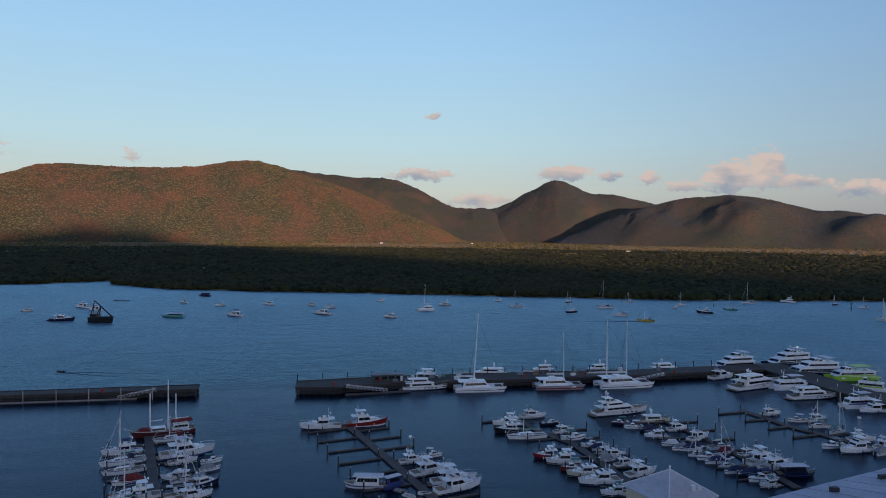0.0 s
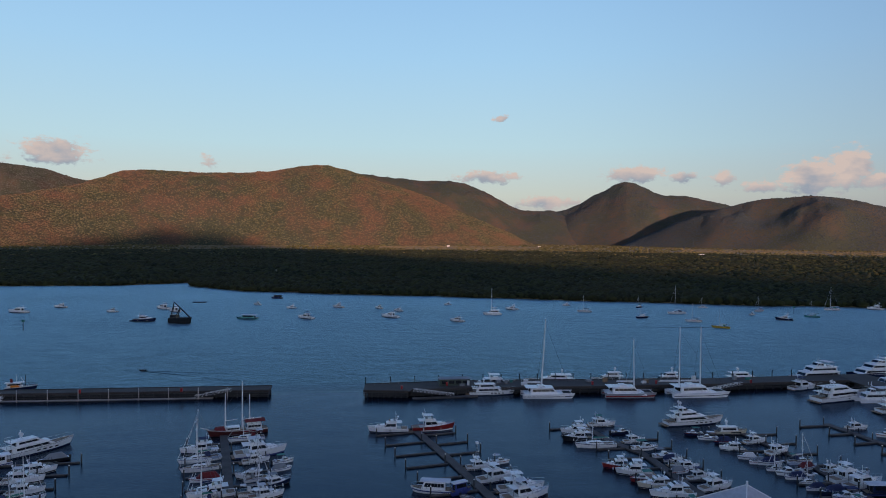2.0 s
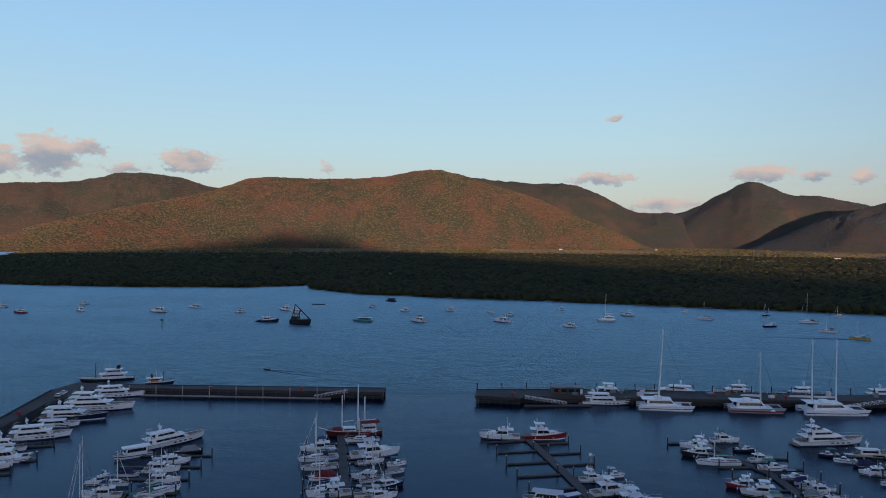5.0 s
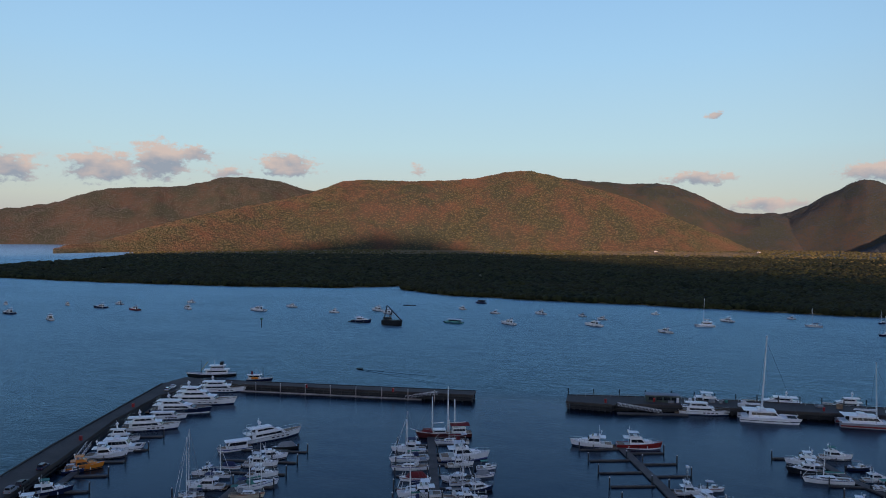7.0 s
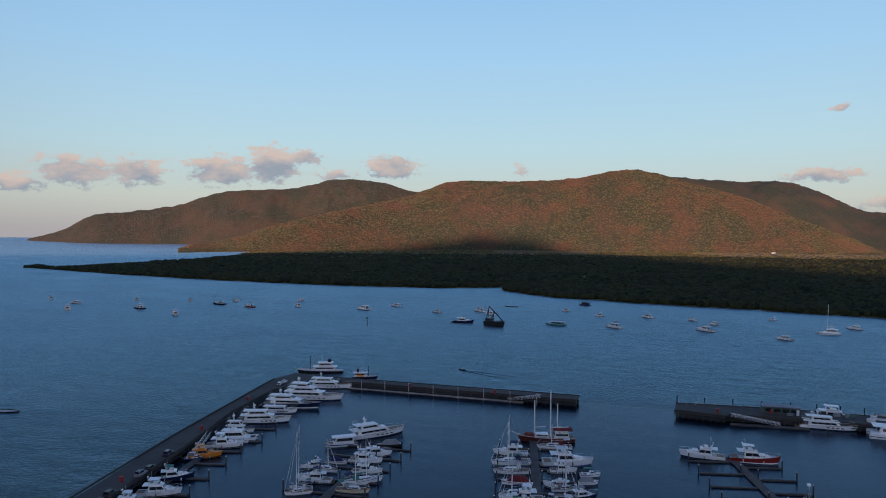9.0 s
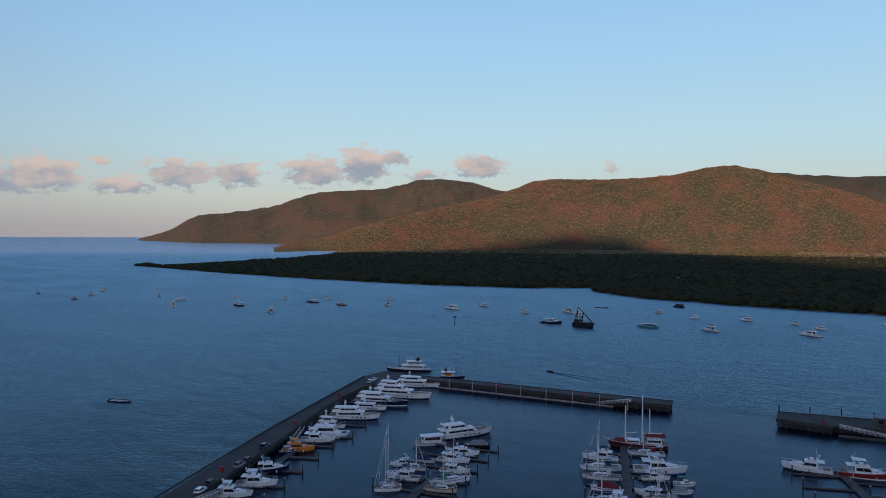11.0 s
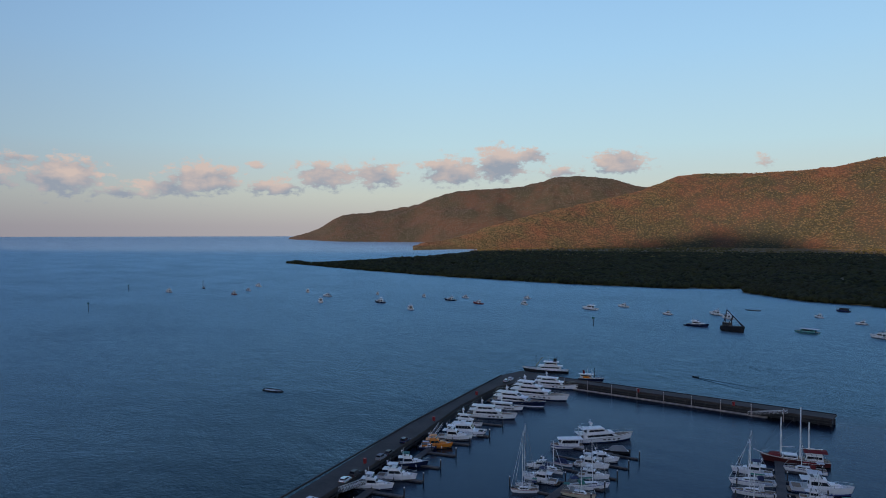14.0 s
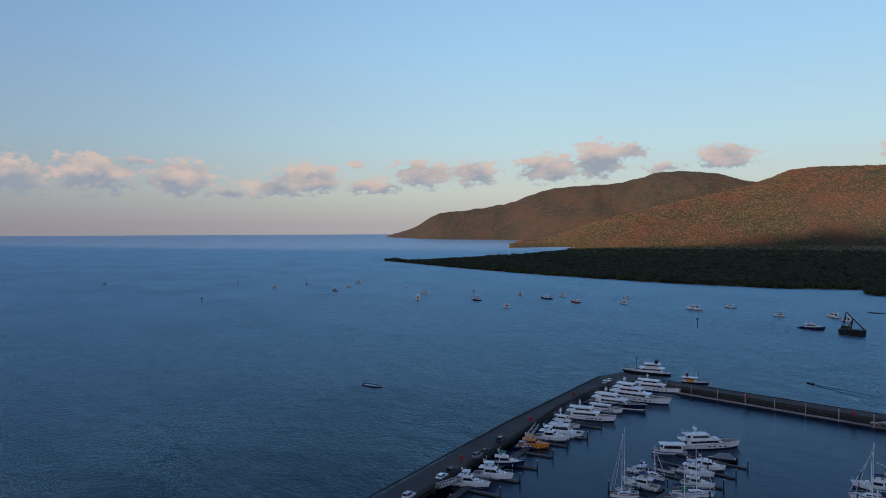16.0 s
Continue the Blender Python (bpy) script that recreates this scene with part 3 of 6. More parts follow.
FARM_WHITE = material("white_weatherboard", (0.7, 0.68, 0.64), 0.7, grain=1.0, vary=0.15)
FARM_DARK = material("dark_opening", (0.03, 0.03, 0.035), 0.4, vary=0.2)
for a, r, turn, size in ((-16.0, 2400, 12, 18.0), (3.9, 3420, -8, 14.0), (-3.5, 3500, 20, 12.0)):
    farm_house(EYE_GROUND.x - r * math.sin(radians(a)), EYE_GROUND.y + r * math.cos(radians(a)), turn, size)
west_quay = pier_deck("quay", "long grey concrete breakwater quay with parked cars", [(-43.0, -238.0), (-65.5, -193.0), (-100.0, -122.0), (-134.5, -38.0), (-135.0, -22.0), (-118.0, -22.0), (-119.0, -55.0), (-105.0, -93.0), (-84.5, -133.0), (-60.0, -186.0), (-34.0, -238.0)])
outer_pier = pier_deck("pier", "grey concrete outer pier on dark piles", [(-118.0, -29.2), (1.4, -6.7), (0.0, 2.0), (-118.0, -21.8)])
harbour_pier = pier_deck("pier", "grey concrete ferry pier on dark piles", [(39.6, -3.0), (58.0, -2.0), (59.0, 0.5), (81.0, 7.0), (137.0, 16.0), (190.0, 27.0), (224.0, 35.0), (252.0, 41.5), (254.0, 56.0), (184.0, 38.3), (130.0, 30.0), (79.0, 21.1), (38.0, 9.5)])


# ---- boats ----
def paint(name, colour, rough=0.3, vary=0.08):
    return material(name, colour, rough, grain=1.2, coarse=0.3, vary=vary, random_tint=0.06)


GELCOAT = paint("white_gelcoat", (0.83, 0.83, 0.83))
CREAM = paint("cream_gelcoat", (0.62, 0.56, 0.42))
NAVY = paint("navy_paint", (0.012, 0.02, 0.055), 0.25)
BLACK_HULL = paint("black_paint", (0.012, 0.013, 0.016), 0.35, 0.3)
RED_HULL = paint("red_paint", (0.24, 0.018, 0.016))
SILVER_HULL = paint("silver_grey_paint", (0.3, 0.31, 0.33), 0.35)
MAROON = paint("maroon_paint", (0.08, 0.016, 0.014))
ORANGE = paint("orange_paint", (0.75, 0.24, 0.02), 0.4)
GREEN_TRIM = paint("lime_paint", (0.32, 0.55, 0.06), 0.4)
TEAL = paint("teal_paint", (0.10, 0.36, 0.33), 0.4)
YELLOW = paint("yellow_paint", (0.68, 0.45, 0.05), 0.4)
BLUE_TRIM = paint("blue_paint", (0.04, 0.06, 0.22), 0.4)
TEAK = material("teak_deck", (0.24, 0.16, 0.10), 0.7, grain=4.0, coarse=0.6, vary=0.3)
DECK = material("pale_deck", (0.55, 0.55, 0.53), 0.6, grain=2.0, coarse=0.5, vary=0.15)
GLASS = material("dark_glass", (0.012, 0.014, 0.018), 0.06, vary=0.1)
STEEL = material("polished_steel", (0.6, 0.6, 0.6), 0.25, metal=1.0, vary=0.1)
SPAR = material("white_spar", (0.86, 0.86, 0.85), 0.35, vary=0.08)
WIRE = material("rigging_wire", (0.16, 0.16, 0.17), 0.5, metal=0.5, vary=0.2)
RUBBER = material("black_rubber", (0.02, 0.02, 0.02), 0.8, vary=0.3)
CANVAS_WHITE = material("white_canvas", (0.66, 0.67, 0.68), 0.9, grain=6.0, vary=0.15)
CANVAS_NAVY = material("navy_canvas", (0.02, 0.03, 0.09), 0.9, grain=6.0, vary=0.25)
CANVAS_RED = material("maroon_canvas", (0.16, 0.018, 0.02), 0.9, grain=6.0, vary=0.25)
CANVAS_GREEN = material("green_canvas", (0.06, 0.22, 0.18), 0.9, grain=6.0, vary=0.25)
CANVAS_GREY = material("grey_canvas", (0.24, 0.26, 0.28), 0.9, grain=6.0, vary=0.2)
CANVASES = (CANVAS_WHITE, CANVAS_WHITE, CANVAS_NAVY, CANVAS_GREY, CANVAS_WHITE, CANVAS_GREEN)


def prism(bm, low, high):
    """A block from two rings of four corners each."""
    lo, hi = [bm.verts.new(p) for p in low], [bm.verts.new(p) for p in high]
    bm.faces.new(hi), bm.faces.new(lo[::-1])
    for k in range(len(lo)):
        m = (k + 1) % len(lo)
        bm.faces.new((lo[k], lo[m], hi[m], hi[k]))
    return bm


def taper(x0, x1, w, z0, X0, X1, W, z1, nose=0.0):
    """Corners of a deckhouse: foot from x0 to x1, roof from X0 to X1, half widths w and W; nose narrows its front."""
    return ([(x0, -w, z0), (x1, -w * (1 - nose), z0), (x1, w * (1 - nose), z0), (x0, w, z0)],
            [(X0, -W, z1), (X1, -W * (1 - nose), z1), (X1, W * (1 - nose), z1), (X0, W, z1)])


def tube(bm, a, b, r, sides=5, r2=None):
    a, b = Vector(a), Vector(b)
    way = (b - a).normalized()
    side = way.orthogonal().normalized()
    other = way.cross(side)
    rings = []
    for p, q in ((a, r), (b, r if r2 is None else r2)):
        rings.append([bm.verts.new(p + q * (math.cos(t) * side + math.sin(t) * other)) for t in (6.2832 * k / sides for k in range(sides))])
    for k in range(sides):
        m = (k + 1) % sides
        bm.faces.new((rings[0][k], rings[0][m], rings[1][m], rings[1][k]))
    bm.faces.new(rings[0][::-1]), bm.faces.new(rings[1])


def pane(quad, u0, u1, v0, v1, thick=0.04):
    """A thin pane lying on a quad (foot a, foot b, top b, top a)."""
    a, b, c, d = [Vector(p) for p in quad]

    def at(u, v):
        return a.lerp(b, u).lerp(d.lerp(c, u), v)

    out = (b - a).cross(d - a).normalized() * thick
    ring = [at(u0, v0), at(u1, v0), at(u1, v1), at(u0, v1)]
    return prism(bmesh.new(), [p - out * 0.3 for p in ring], [p + out for p in ring])


def sides_of(house):
    lo, hi = house
    return {"front": (lo[1], lo[2], hi[2], hi[1]), "back": (lo[3], lo[0], hi[0], hi[3]), "starboard": (lo[0], lo[1], hi[1], hi[0]), "port": (lo[2], lo[3], hi[3], hi[2])}


def glaze(house, parent, side_panes=2, v0=0.35, v1=0.82, front=True, back=False, u0=0.08, u1=0.94):
    faces = sides_of(house)
    if front:
        part("windscreen", pane(faces["front"], 0.06, 0.94, v0, v1 + 0.08), GLASS, parent)
    if back:
        part("rear_window", pane(faces["back"], 0.2, 0.8, 0.1, v1), GLASS, parent)
    for side in ("starboard", "port"):
        for k in range(side_panes):
            step = (u1 - u0) / side_panes
            part("side_window", pane(faces[side], u0 + step * k, u0 + step * (k + 0.94), v0, v1), GLASS, parent)


def hull_mesh(length, beam, bow, stern, full=2.4, y=0.0, slim=0.88, stations=11):
    bm, rows = bmesh.new(), []
    for k in range(stations):
        t = k / (stations - 1)
        wide = beam / 2 * (slim + (1 - slim) * math.sin(min(t * 2, 1) * math.pi / 2))
        if t > 0.45:
            wide *= max(0.02, 1 - ((t - 0.45) / 0.55) ** full)
        sheer = stern + (bow - stern) * t ** 1.8
        x = length * (t - 0.5)
        low = x - 0.07 * length * max(0.0, t - 0.55) / 0.45
        row = [(low, 0, -0.6), (low, 0.62 * wide, -0.25), (low + 0.3 * (x - low), 0.86 * wide, 0.25), (x, wide, sheer), (x, wide * 0.93, sheer), (x, wide * 0.92, sheer - 0.12)]
        rows.append([bm.verts.new((px, y + py, pz)) for px, py, pz in row] + [bm.verts.new((px, y - py, pz)) for px, py, pz in row[1:]])
    for a, b in zip(rows, rows[1:]):
        for n in (0, 1, 2, 3, 4):
            bm.faces.new((a[n], b[n], b[n + 1], a[n + 1]))
        for p, q in ((0, 6), (6, 7), (7, 8), (8, 9), (9, 10)):
            bm.faces.new((a[p], a[q], b[q], b[p]))
    for end in (rows[0], rows[-1]):
        bm.faces.new([end[n] for n in (0, 1, 2, 3, 4, 5, 10, 9, 8, 7, 6)])
    return bm


def deck_mesh(length, beam, bow, stern, full=2.4, y=0.0, slim=0.88, stations=11):
    bm, rows = bmesh.new(), []
    for k in range(stations):
        t = k / (stations - 1)
        wide = beam / 2 * (slim + (1 - slim) * math.sin(min(t * 2, 1) * math.pi / 2))
        if t > 0.45:
            wide *= max(0.02, 1 - ((t - 0.45) / 0.55) ** full)
        z = stern + (bow - stern) * t ** 1.8 - 0.1
        x = length * (t - 0.5) * 0.995
        rows.append([bm.verts.new((x, y + s * wide * 0.925, z - d)) for s, d in ((-1, 0), (1, 0), (1, 0.08), (-1, 0.08))])
    for a, b in zip(rows, rows[1:]):
        for n in range(4):
            m = (n + 1) % 4
            bm.faces.new((a[n], b[n], b[m], a[m]))
    bm.faces.new(rows[0]), bm.faces.new(rows[-1])
    return bm


def stripe_mesh(length, beam, z0, z1, bow, stern, full=2.4, slim=0.88, y=0.0, stations=11):
    """A painted band round the topsides, a little proud of the hull; z0, z1 as shares of the freeboard."""
    bm, rows = bmesh.new(), []
    for s in (1, -1):
        rows = []
        for k in range(stations):
            t = k / (stations - 1)
            wide = beam / 2 * (slim + (1 - slim) * math.sin(min(t * 2, 1) * math.pi / 2))
            if t > 0.45:
                wide *= max(0.02, 1 - ((t - 0.45) / 0.55) ** full)
            sheer = stern + (bow - stern) * t ** 1.8
            x = length * (t - 0.5)
            low = x - 0.07 * length * max(0.0, t - 0.55) / 0.45
            row = []
            for v in (z0, z1):
                p = Vector((low + 0.3 * (x - low), 0.86 * wide, 0.25)).lerp(Vector((x, wide, sheer)), v)
                row += [bm.verts.new((p.x, y + s * (p.y + 0.03), p.z)), bm.verts.new((p.x, y + s * (p.y - 0.03), p.z))]
            rows.append(row)
        for a, b in zip(rows, rows[1:]):
            for n, m in ((0, 2), (2, 3), (3, 1), (1, 0)):
                bm.faces.new((a[n], b[n], b[m], a[m]))
    return bm


def rail_mesh(length, beam, bow, stern, start=0.45, height=0.75, full=2.4, r=0.035):
    bm = bmesh.new()
    for s in (1, -1):
        last = None
        for k in range(6):
            t = start + (0.985 - start) * k / 5
            wide = beam / 2 * max(0.03, 1 - (max(0.0, t - 0.45) / 0.55) ** full) * 0.95
            z = stern + (bow - stern) * t ** 1.8
            p = Vector((length * (t - 0.5), s * wide, z + height))
            tube(bm, (p.x, p.y, z), p, r, 4)
            if last:
                tube(bm, last, p, r, 4)
            last = p
    return bm


def block(x0, x1, w, z0, z1, lean=0.0, y=0.0):
    lo, hi = taper(x0, x1, w, z0, x0, x1 - lean, w * 0.96, z1)
    return prism(bmesh.new(), [(a, b + y, c) for a, b, c in lo], [(a, b + y, c) for a, b, c in hi])


def posts(points, top, r=0.05):
    bm = bmesh.new()
    for x, y, z in points:
        tube(bm, (x, y, z), (x, y, top), r, 4)
    return bm


def each_post(name, parent, mat, points, top, r=0.05):
    for spot in points:
        part(name, posts([spot], top, r), mat, parent)


def dome(x, y, z, r):
    bm = bmesh.new()
    bmesh.ops.create_icosphere(bm, subdivisions=1, radius=r, matrix=Matrix.Translation((x, y, z)) @ Matrix.Diagonal((1, 1, 0.9, 1)))
    return bm


def afloat(name, label, category, x, y, heading, group=""):
    ob = new(name)
    ob.matrix_world = pose(x, y, 0, 0, 0, heading)
    return tagged(ob, label, category, group)


def fenders(parent, length, beam, z):
    for k in range(3):
        for s in (1, -1):
            bm = bmesh.new()
            tube(bm, (length * (-0.25 + 0.2 * k), s * beam * 0.51, z - 0.2), (length * (-0.25 + 0.2 * k), s * beam * 0.51, z - 0.9), 0.14, 6)
            part("fender", bm, RUBBER if k % 2 else GELCOAT, parent)


def cruiser(x, y, heading, length, hull=GELCOAT, top="hard", seed=0, label="", trim=None):
    """A flybridge motor cruiser."""
    rng = random.Random(seed * 7 + 3)
    above = ORANGE if hull is ORANGE else GELCOAT
    beam, bow, stern = length * rng.uniform(0.29, 0.33), 0.13 * length + 0.5, 0.075 * length + 0.35
    ob = afloat("motor_cruiser", label or "white flybridge motor cruiser moored at a pontoon", "motor boat", x, y, heading, "boats in the marina")
    part("hull", hull_mesh(length, beam, bow, stern), hull, ob)
    part("deck", deck_mesh(length, beam, bow, stern), DECK, ob)
    part("boot_stripe", stripe_mesh(length, beam, -0.1, 0.12, bow, stern), trim or (NAVY if rng.random() < 0.5 else RUBBER), ob)
    k = min(1.0, length / 14.0)
    z, h = stern + 0.12, 0.1 * length + 0.45
    a, b = -0.22 * length, rng.uniform(0.14, 0.2) * length
    house = taper(a, b, beam * 0.4, z, a + 0.01 * length, b - 0.12 * length, beam * 0.36, z + h, 0.14)
    cabin = part("deckhouse", prism(bmesh.new(), *house), above, ob)
    glaze(house, cabin, rng.choice((1, 2, 3)), back=True)
    fore = taper(b - 0.09 * length, 0.33 * length, beam * 0.33, bow * 0.78, b - 0.09 * length, 0.24 * length, beam * 0.27, bow + 0.32, 0.45)
    trunk = part("foredeck_cabin", prism(bmesh.new(), *fore), above, ob)
    part("hatch", block(0.2 * length, 0.2 * length + 0.6, 0.3, bow + 0.33, bow + 0.38), GLASS, trunk)
    roof = z + h
    over = taper(a - 0.13 * length, b - 0.1 * length, beam * 0.4, roof, a - 0.13 * length, b - 0.12 * length, beam * 0.39, roof + 0.14, 0.1)
    part("flybridge_floor", prism(bmesh.new(), *over), above, ob)
    each_post("overhang_post", ob, STEEL, [(a - 0.11 * length, s * beam * 0.36, stern) for s in (1, -1)], roof)
    fly = taper(a + 0.02 * length, b - 0.14 * length, beam * 0.36, roof + 0.14, a, b - 0.19 * length, beam * 0.38, roof + 0.7 * k, 0.15)
    coaming = part("flybridge", prism(bmesh.new(), *fly), above, ob)
    part("fly_windscreen", pane(sides_of(fly)["front"], 0.08, 0.92, 0.55, 1.25), GLASS, coaming)
    part("seat", block(a + 0.03 * length, a + 0.08 * length, beam * 0.25, roof + 0.7 * k, roof + 0.7 * k + 0.2), CANVAS_GREY, ob)
    if top != "open":
        cover = rng.choice(CANVASES) if top == "canvas" else above
        lid = taper(a - 0.02 * length, b - 0.17 * length, beam * 0.36, roof + 1.75 * k, a, b - 0.2 * length, beam * 0.33, roof + 1.75 * k + 0.13, 0.12)
        part("hardtop" if top != "canvas" else "bimini", prism(bmesh.new(), *lid), cover, ob)
        each_post("hardtop_post", ob, STEEL, [(px, s * beam * 0.33, roof + 0.6 * k) for px in (a + 0.01 * length, b - 0.2 * length) for s in (1, -1)], roof + 1.76 * k)
    if top == "tower":
        bm = bmesh.new()
        for s in (1, -1):
            for px in (a + 0.05 * length, b - 0.22 * length):
                tube(bm, (px, s * beam * 0.3, roof + 1.8 * k), ((a + b) / 2 - 0.09 * length, s * beam * 0.12, roof + 5.0), 0.06, 4)
        part("tuna_tower", bm, STEEL, ob)
        part("tower_top", block((a + b) / 2 - 0.14 * length, (a + b) / 2 - 0.04 * length, beam * 0.15, roof + 5.0, roof + 5.5), GELCOAT, ob)
    arch = bmesh.new()
    top_z = roof + (1.9 * k if top != "open" else 1.4 * k)
    tube(arch, (a, 0, roof + 0.6 * k), (a - 0.04 * length, 0, top_z + 0.4), 0.09, 5)
    part("radar_mast", arch, GELCOAT, ob)
    part("radar_dome", dome(a - 0.03 * length, 0, top_z + 0.5, 0.32), GELCOAT, ob)
    each_post("aerial", ob, SPAR, [(a + 0.02 * length, beam * 0.33, roof + 0.5), (a + 0.02 * length, -beam * 0.33, roof + 0.5)], roof + 3.6 * k, 0.03)
    part("bow_rail", rail_mesh(length, beam, bow, stern), STEEL, ob)
    part("swim_platform", block(-0.5 * length - 0.9, -0.5 * length, beam * 0.42, 0.25, 0.4), TEAK, ob)
    well = block(-0.48 * length, a - 0.01, beam * 0.38, stern - 0.12, stern - 0.06)
    part("cockpit_sole", well, TEAK, ob)
    fenders(ob, length, beam, stern)
    return ob


def sport_boat(x, y, heading, length, hull=GELCOAT, cover=None, seed=0, label=""):
    """A low sports cruiser or runabout, open or under a fitted cover."""
    rng = random.Random(seed * 5 + 1)
    beam, bow, stern = length * 0.33, 0.1 * length + 0.45, 0.08 * length + 0.3
    ob = afloat("sports_boat", label or "white low sports boat moored at a pontoon", "motor boat", x, y, heading, "boats in the marina")
    part("hull", hull_mesh(length, beam, bow, stern, 2.2), hull, ob)
    part("deck", deck_mesh(length, beam, bow, stern, 2.2), GELCOAT, ob)
    part("side_stripe", stripe_mesh(length, beam, 0.55, 0.75, bow, stern, 2.2), rng.choice((NAVY, RUBBER, BLUE_TRIM, RED_HULL)), ob)
    house = taper(-0.05 * length, 0.3 * length, beam * 0.36, stern, -0.02 * length, 0.13 * length, beam * 0.3, stern + 0.09 * length + 0.25, 0.35)
    if cover:
        tent = taper(-0.46 * length, 0.3 * length, beam * 0.43, stern - 0.05, -0.3 * length, 0.1 * length, beam * 0.16, stern + 0.09 * length + 0.7, 0.4)
        part("boat_cover", prism(bmesh.new(), *tent), cover, ob)
    else:
        cabin = part("cabin", prism(bmesh.new(), *house), GELCOAT, ob)
        glaze(house, cabin, 1)
        part("cockpit_sole", block(-0.46 * length, -0.06 * length, beam * 0.36, stern - 0.12, stern - 0.06), TEAK, ob)
        part("seat", block(-0.42 * length, -0.34 * length, beam * 0.33, stern - 0.06, stern + 0.35), CANVAS_WHITE, ob)
        top = stern + 0.09 * length + 1.15
        part("bimini", prism(bmesh.new(), *taper(-0.3 * length, 0.06 * length, beam * 0.35, top, -0.26 * length, 0.03 * length, beam * 0.3, top + 0.12)), rng.choice(CANVASES), ob)
        each_post("bimini_post", ob, STEEL, [(px, s * beam * 0.33, stern) for px in (-0.28 * length, 0.03 * length) for s in (1, -1)], top, 0.04)
    part("bow_rail", rail_mesh(length, beam, bow, stern, 0.55, 0.55, 2.2), STEEL, ob)
    part("outboard_motor", block(-0.5 * length - 0.55, -0.5 * length, 0.28, 0.1, stern + 0.35, 0.1), RUBBER, ob)
    return ob


def sail_yacht(x, y, heading, length, hull=GELCOAT, seed=0, mast=None, cover=None, label="", dodger=True, sail=False):
    rng = random.Random(seed * 3 + 2)
    beam, bow, stern = length * 0.29, 0.09 * length + 0.35, 0.07 * length + 0.35
    mast = mast or length * 1.12
    ob = afloat("sailing_yacht", label or "white sailing yacht with a bare mast", "sailing boat", x, y, heading, "boats in the marina")
    part("hull", hull_mesh(length, beam, bow, stern, 1.9, slim=0.7), hull, ob)
    part("deck", deck_mesh(length, beam, bow, stern, 1.9, slim=0.7), DECK if seed % 2 else TEAK, ob)
    part("sheer_stripe", stripe_mesh(length, beam, 0.82, 0.94, bow, stern, 1.9, 0.7), rng.choice((NAVY, RED_HULL, BLUE_TRIM)), ob)
    roof = taper(-0.16 * length, 0.22 * length, beam * 0.28, stern, -0.14 * length, 0.16 * length, beam * 0.23, stern + 0.62, 0.3)
    coach = part("coachroof", prism(bmesh.new(), *roof), GELCOAT, ob)
    glaze(roof, coach, 3, 0.3, 0.75, front=False)
    spar = bmesh.new()
    tube(spar, (0.08 * length, 0, stern + 0.4), (0.06 * length, 0, mast), 0.13, 6, 0.08)
    part("mast", spar, SPAR, ob)
    spread = bmesh.new()
    for v in (0.45, 0.72):
        tube(spread, (0.07 * length, -beam * 0.32, mast * v), (0.07 * length, beam * 0.32, mast * v), 0.05, 4)
    part("spreaders", spread, SPAR, ob)
    boom = bmesh.new()
    tube(boom, (0.07 * length, 0, stern + 1.5), (-0.34 * length, 0, stern + 1.6), 0.09, 5)
    part("boom", boom, SPAR, ob)
    bundle = bmesh.new()
    tube(bundle, (0.05 * length, 0, stern + 1.78), (-0.32 * length, 0, stern + 1.75), 0.27, 6, 0.16)
    part("furled_mainsail", bundle, cover or rng.choice(CANVASES), ob)
    furl = bmesh.new()
    tube(furl, (0.48 * length, 0, bow + 0.3), (0.07 * length, 0, mast * 0.95), 0.09, 4, 0.04)
    part("furled_jib", furl, CANVAS_WHITE, ob)
    wires = bmesh.new()
    tube(wires, (-0.49 * length, 0, stern + 0.2), (0.06 * length, 0, mast), 0.04, 3)
    for s in (1, -1):
        tube(wires, (0.05 * length, s * beam * 0.46, stern + 0.3), (0.07 * length, s * beam * 0.32, mast * 0.45), 0.03, 3)
        tube(wires, (0.07 * length, s * beam * 0.32, mast * 0.45), (0.06 * length, 0, mast * 0.96), 0.03, 3)
    part("rigging", wires, WIRE, ob)
    if sail:
        cloth = bmesh.new()
        corners = [(0.06 * length, 0.0, stern + 1.9), (-0.33 * length, 0.5, stern + 1.9), (0.055 * length, 0.0, mast * 0.97)]
        prism(cloth, [(px, py - 0.03, pz) for px, py, pz in corners], [(px, py + 0.03, pz) for px, py, pz in corners])
        part("mainsail", cloth, CANVAS_WHITE, ob)
    if dodger:
        part("dodger", prism(bmesh.new(), *taper(-0.24 * length, -0.1 * length, beam * 0.3, stern + 0.3, -0.23 * length, -0.15 * length, beam * 0.26, stern + 1.35)), cover or rng.choice(CANVASES), ob)
        top = stern + 2.0
        part("bimini", prism(bmesh.new(), *taper(-0.44 * length, -0.26 * length, beam * 0.3, top, -0.43 * length, -0.27 * length, beam * 0.26, top + 0.12)), rng.choice(CANVASES), ob)
        each_post("bimini_post", ob, STEEL, [(px, s * beam * 0.28, stern) for px in (-0.43 * length, -0.27 * length) for s in (1, -1)], top, 0.035)
    part("guard_rail", rail_mesh(length, beam, bow, stern, 0.08, 0.6, 1.9), STEEL, ob)
    part("cockpit_well", block(-0.42 * length, -0.2 * length, beam * 0.2, stern - 0.2, stern - 0.05), TEAK, ob)
    return ob


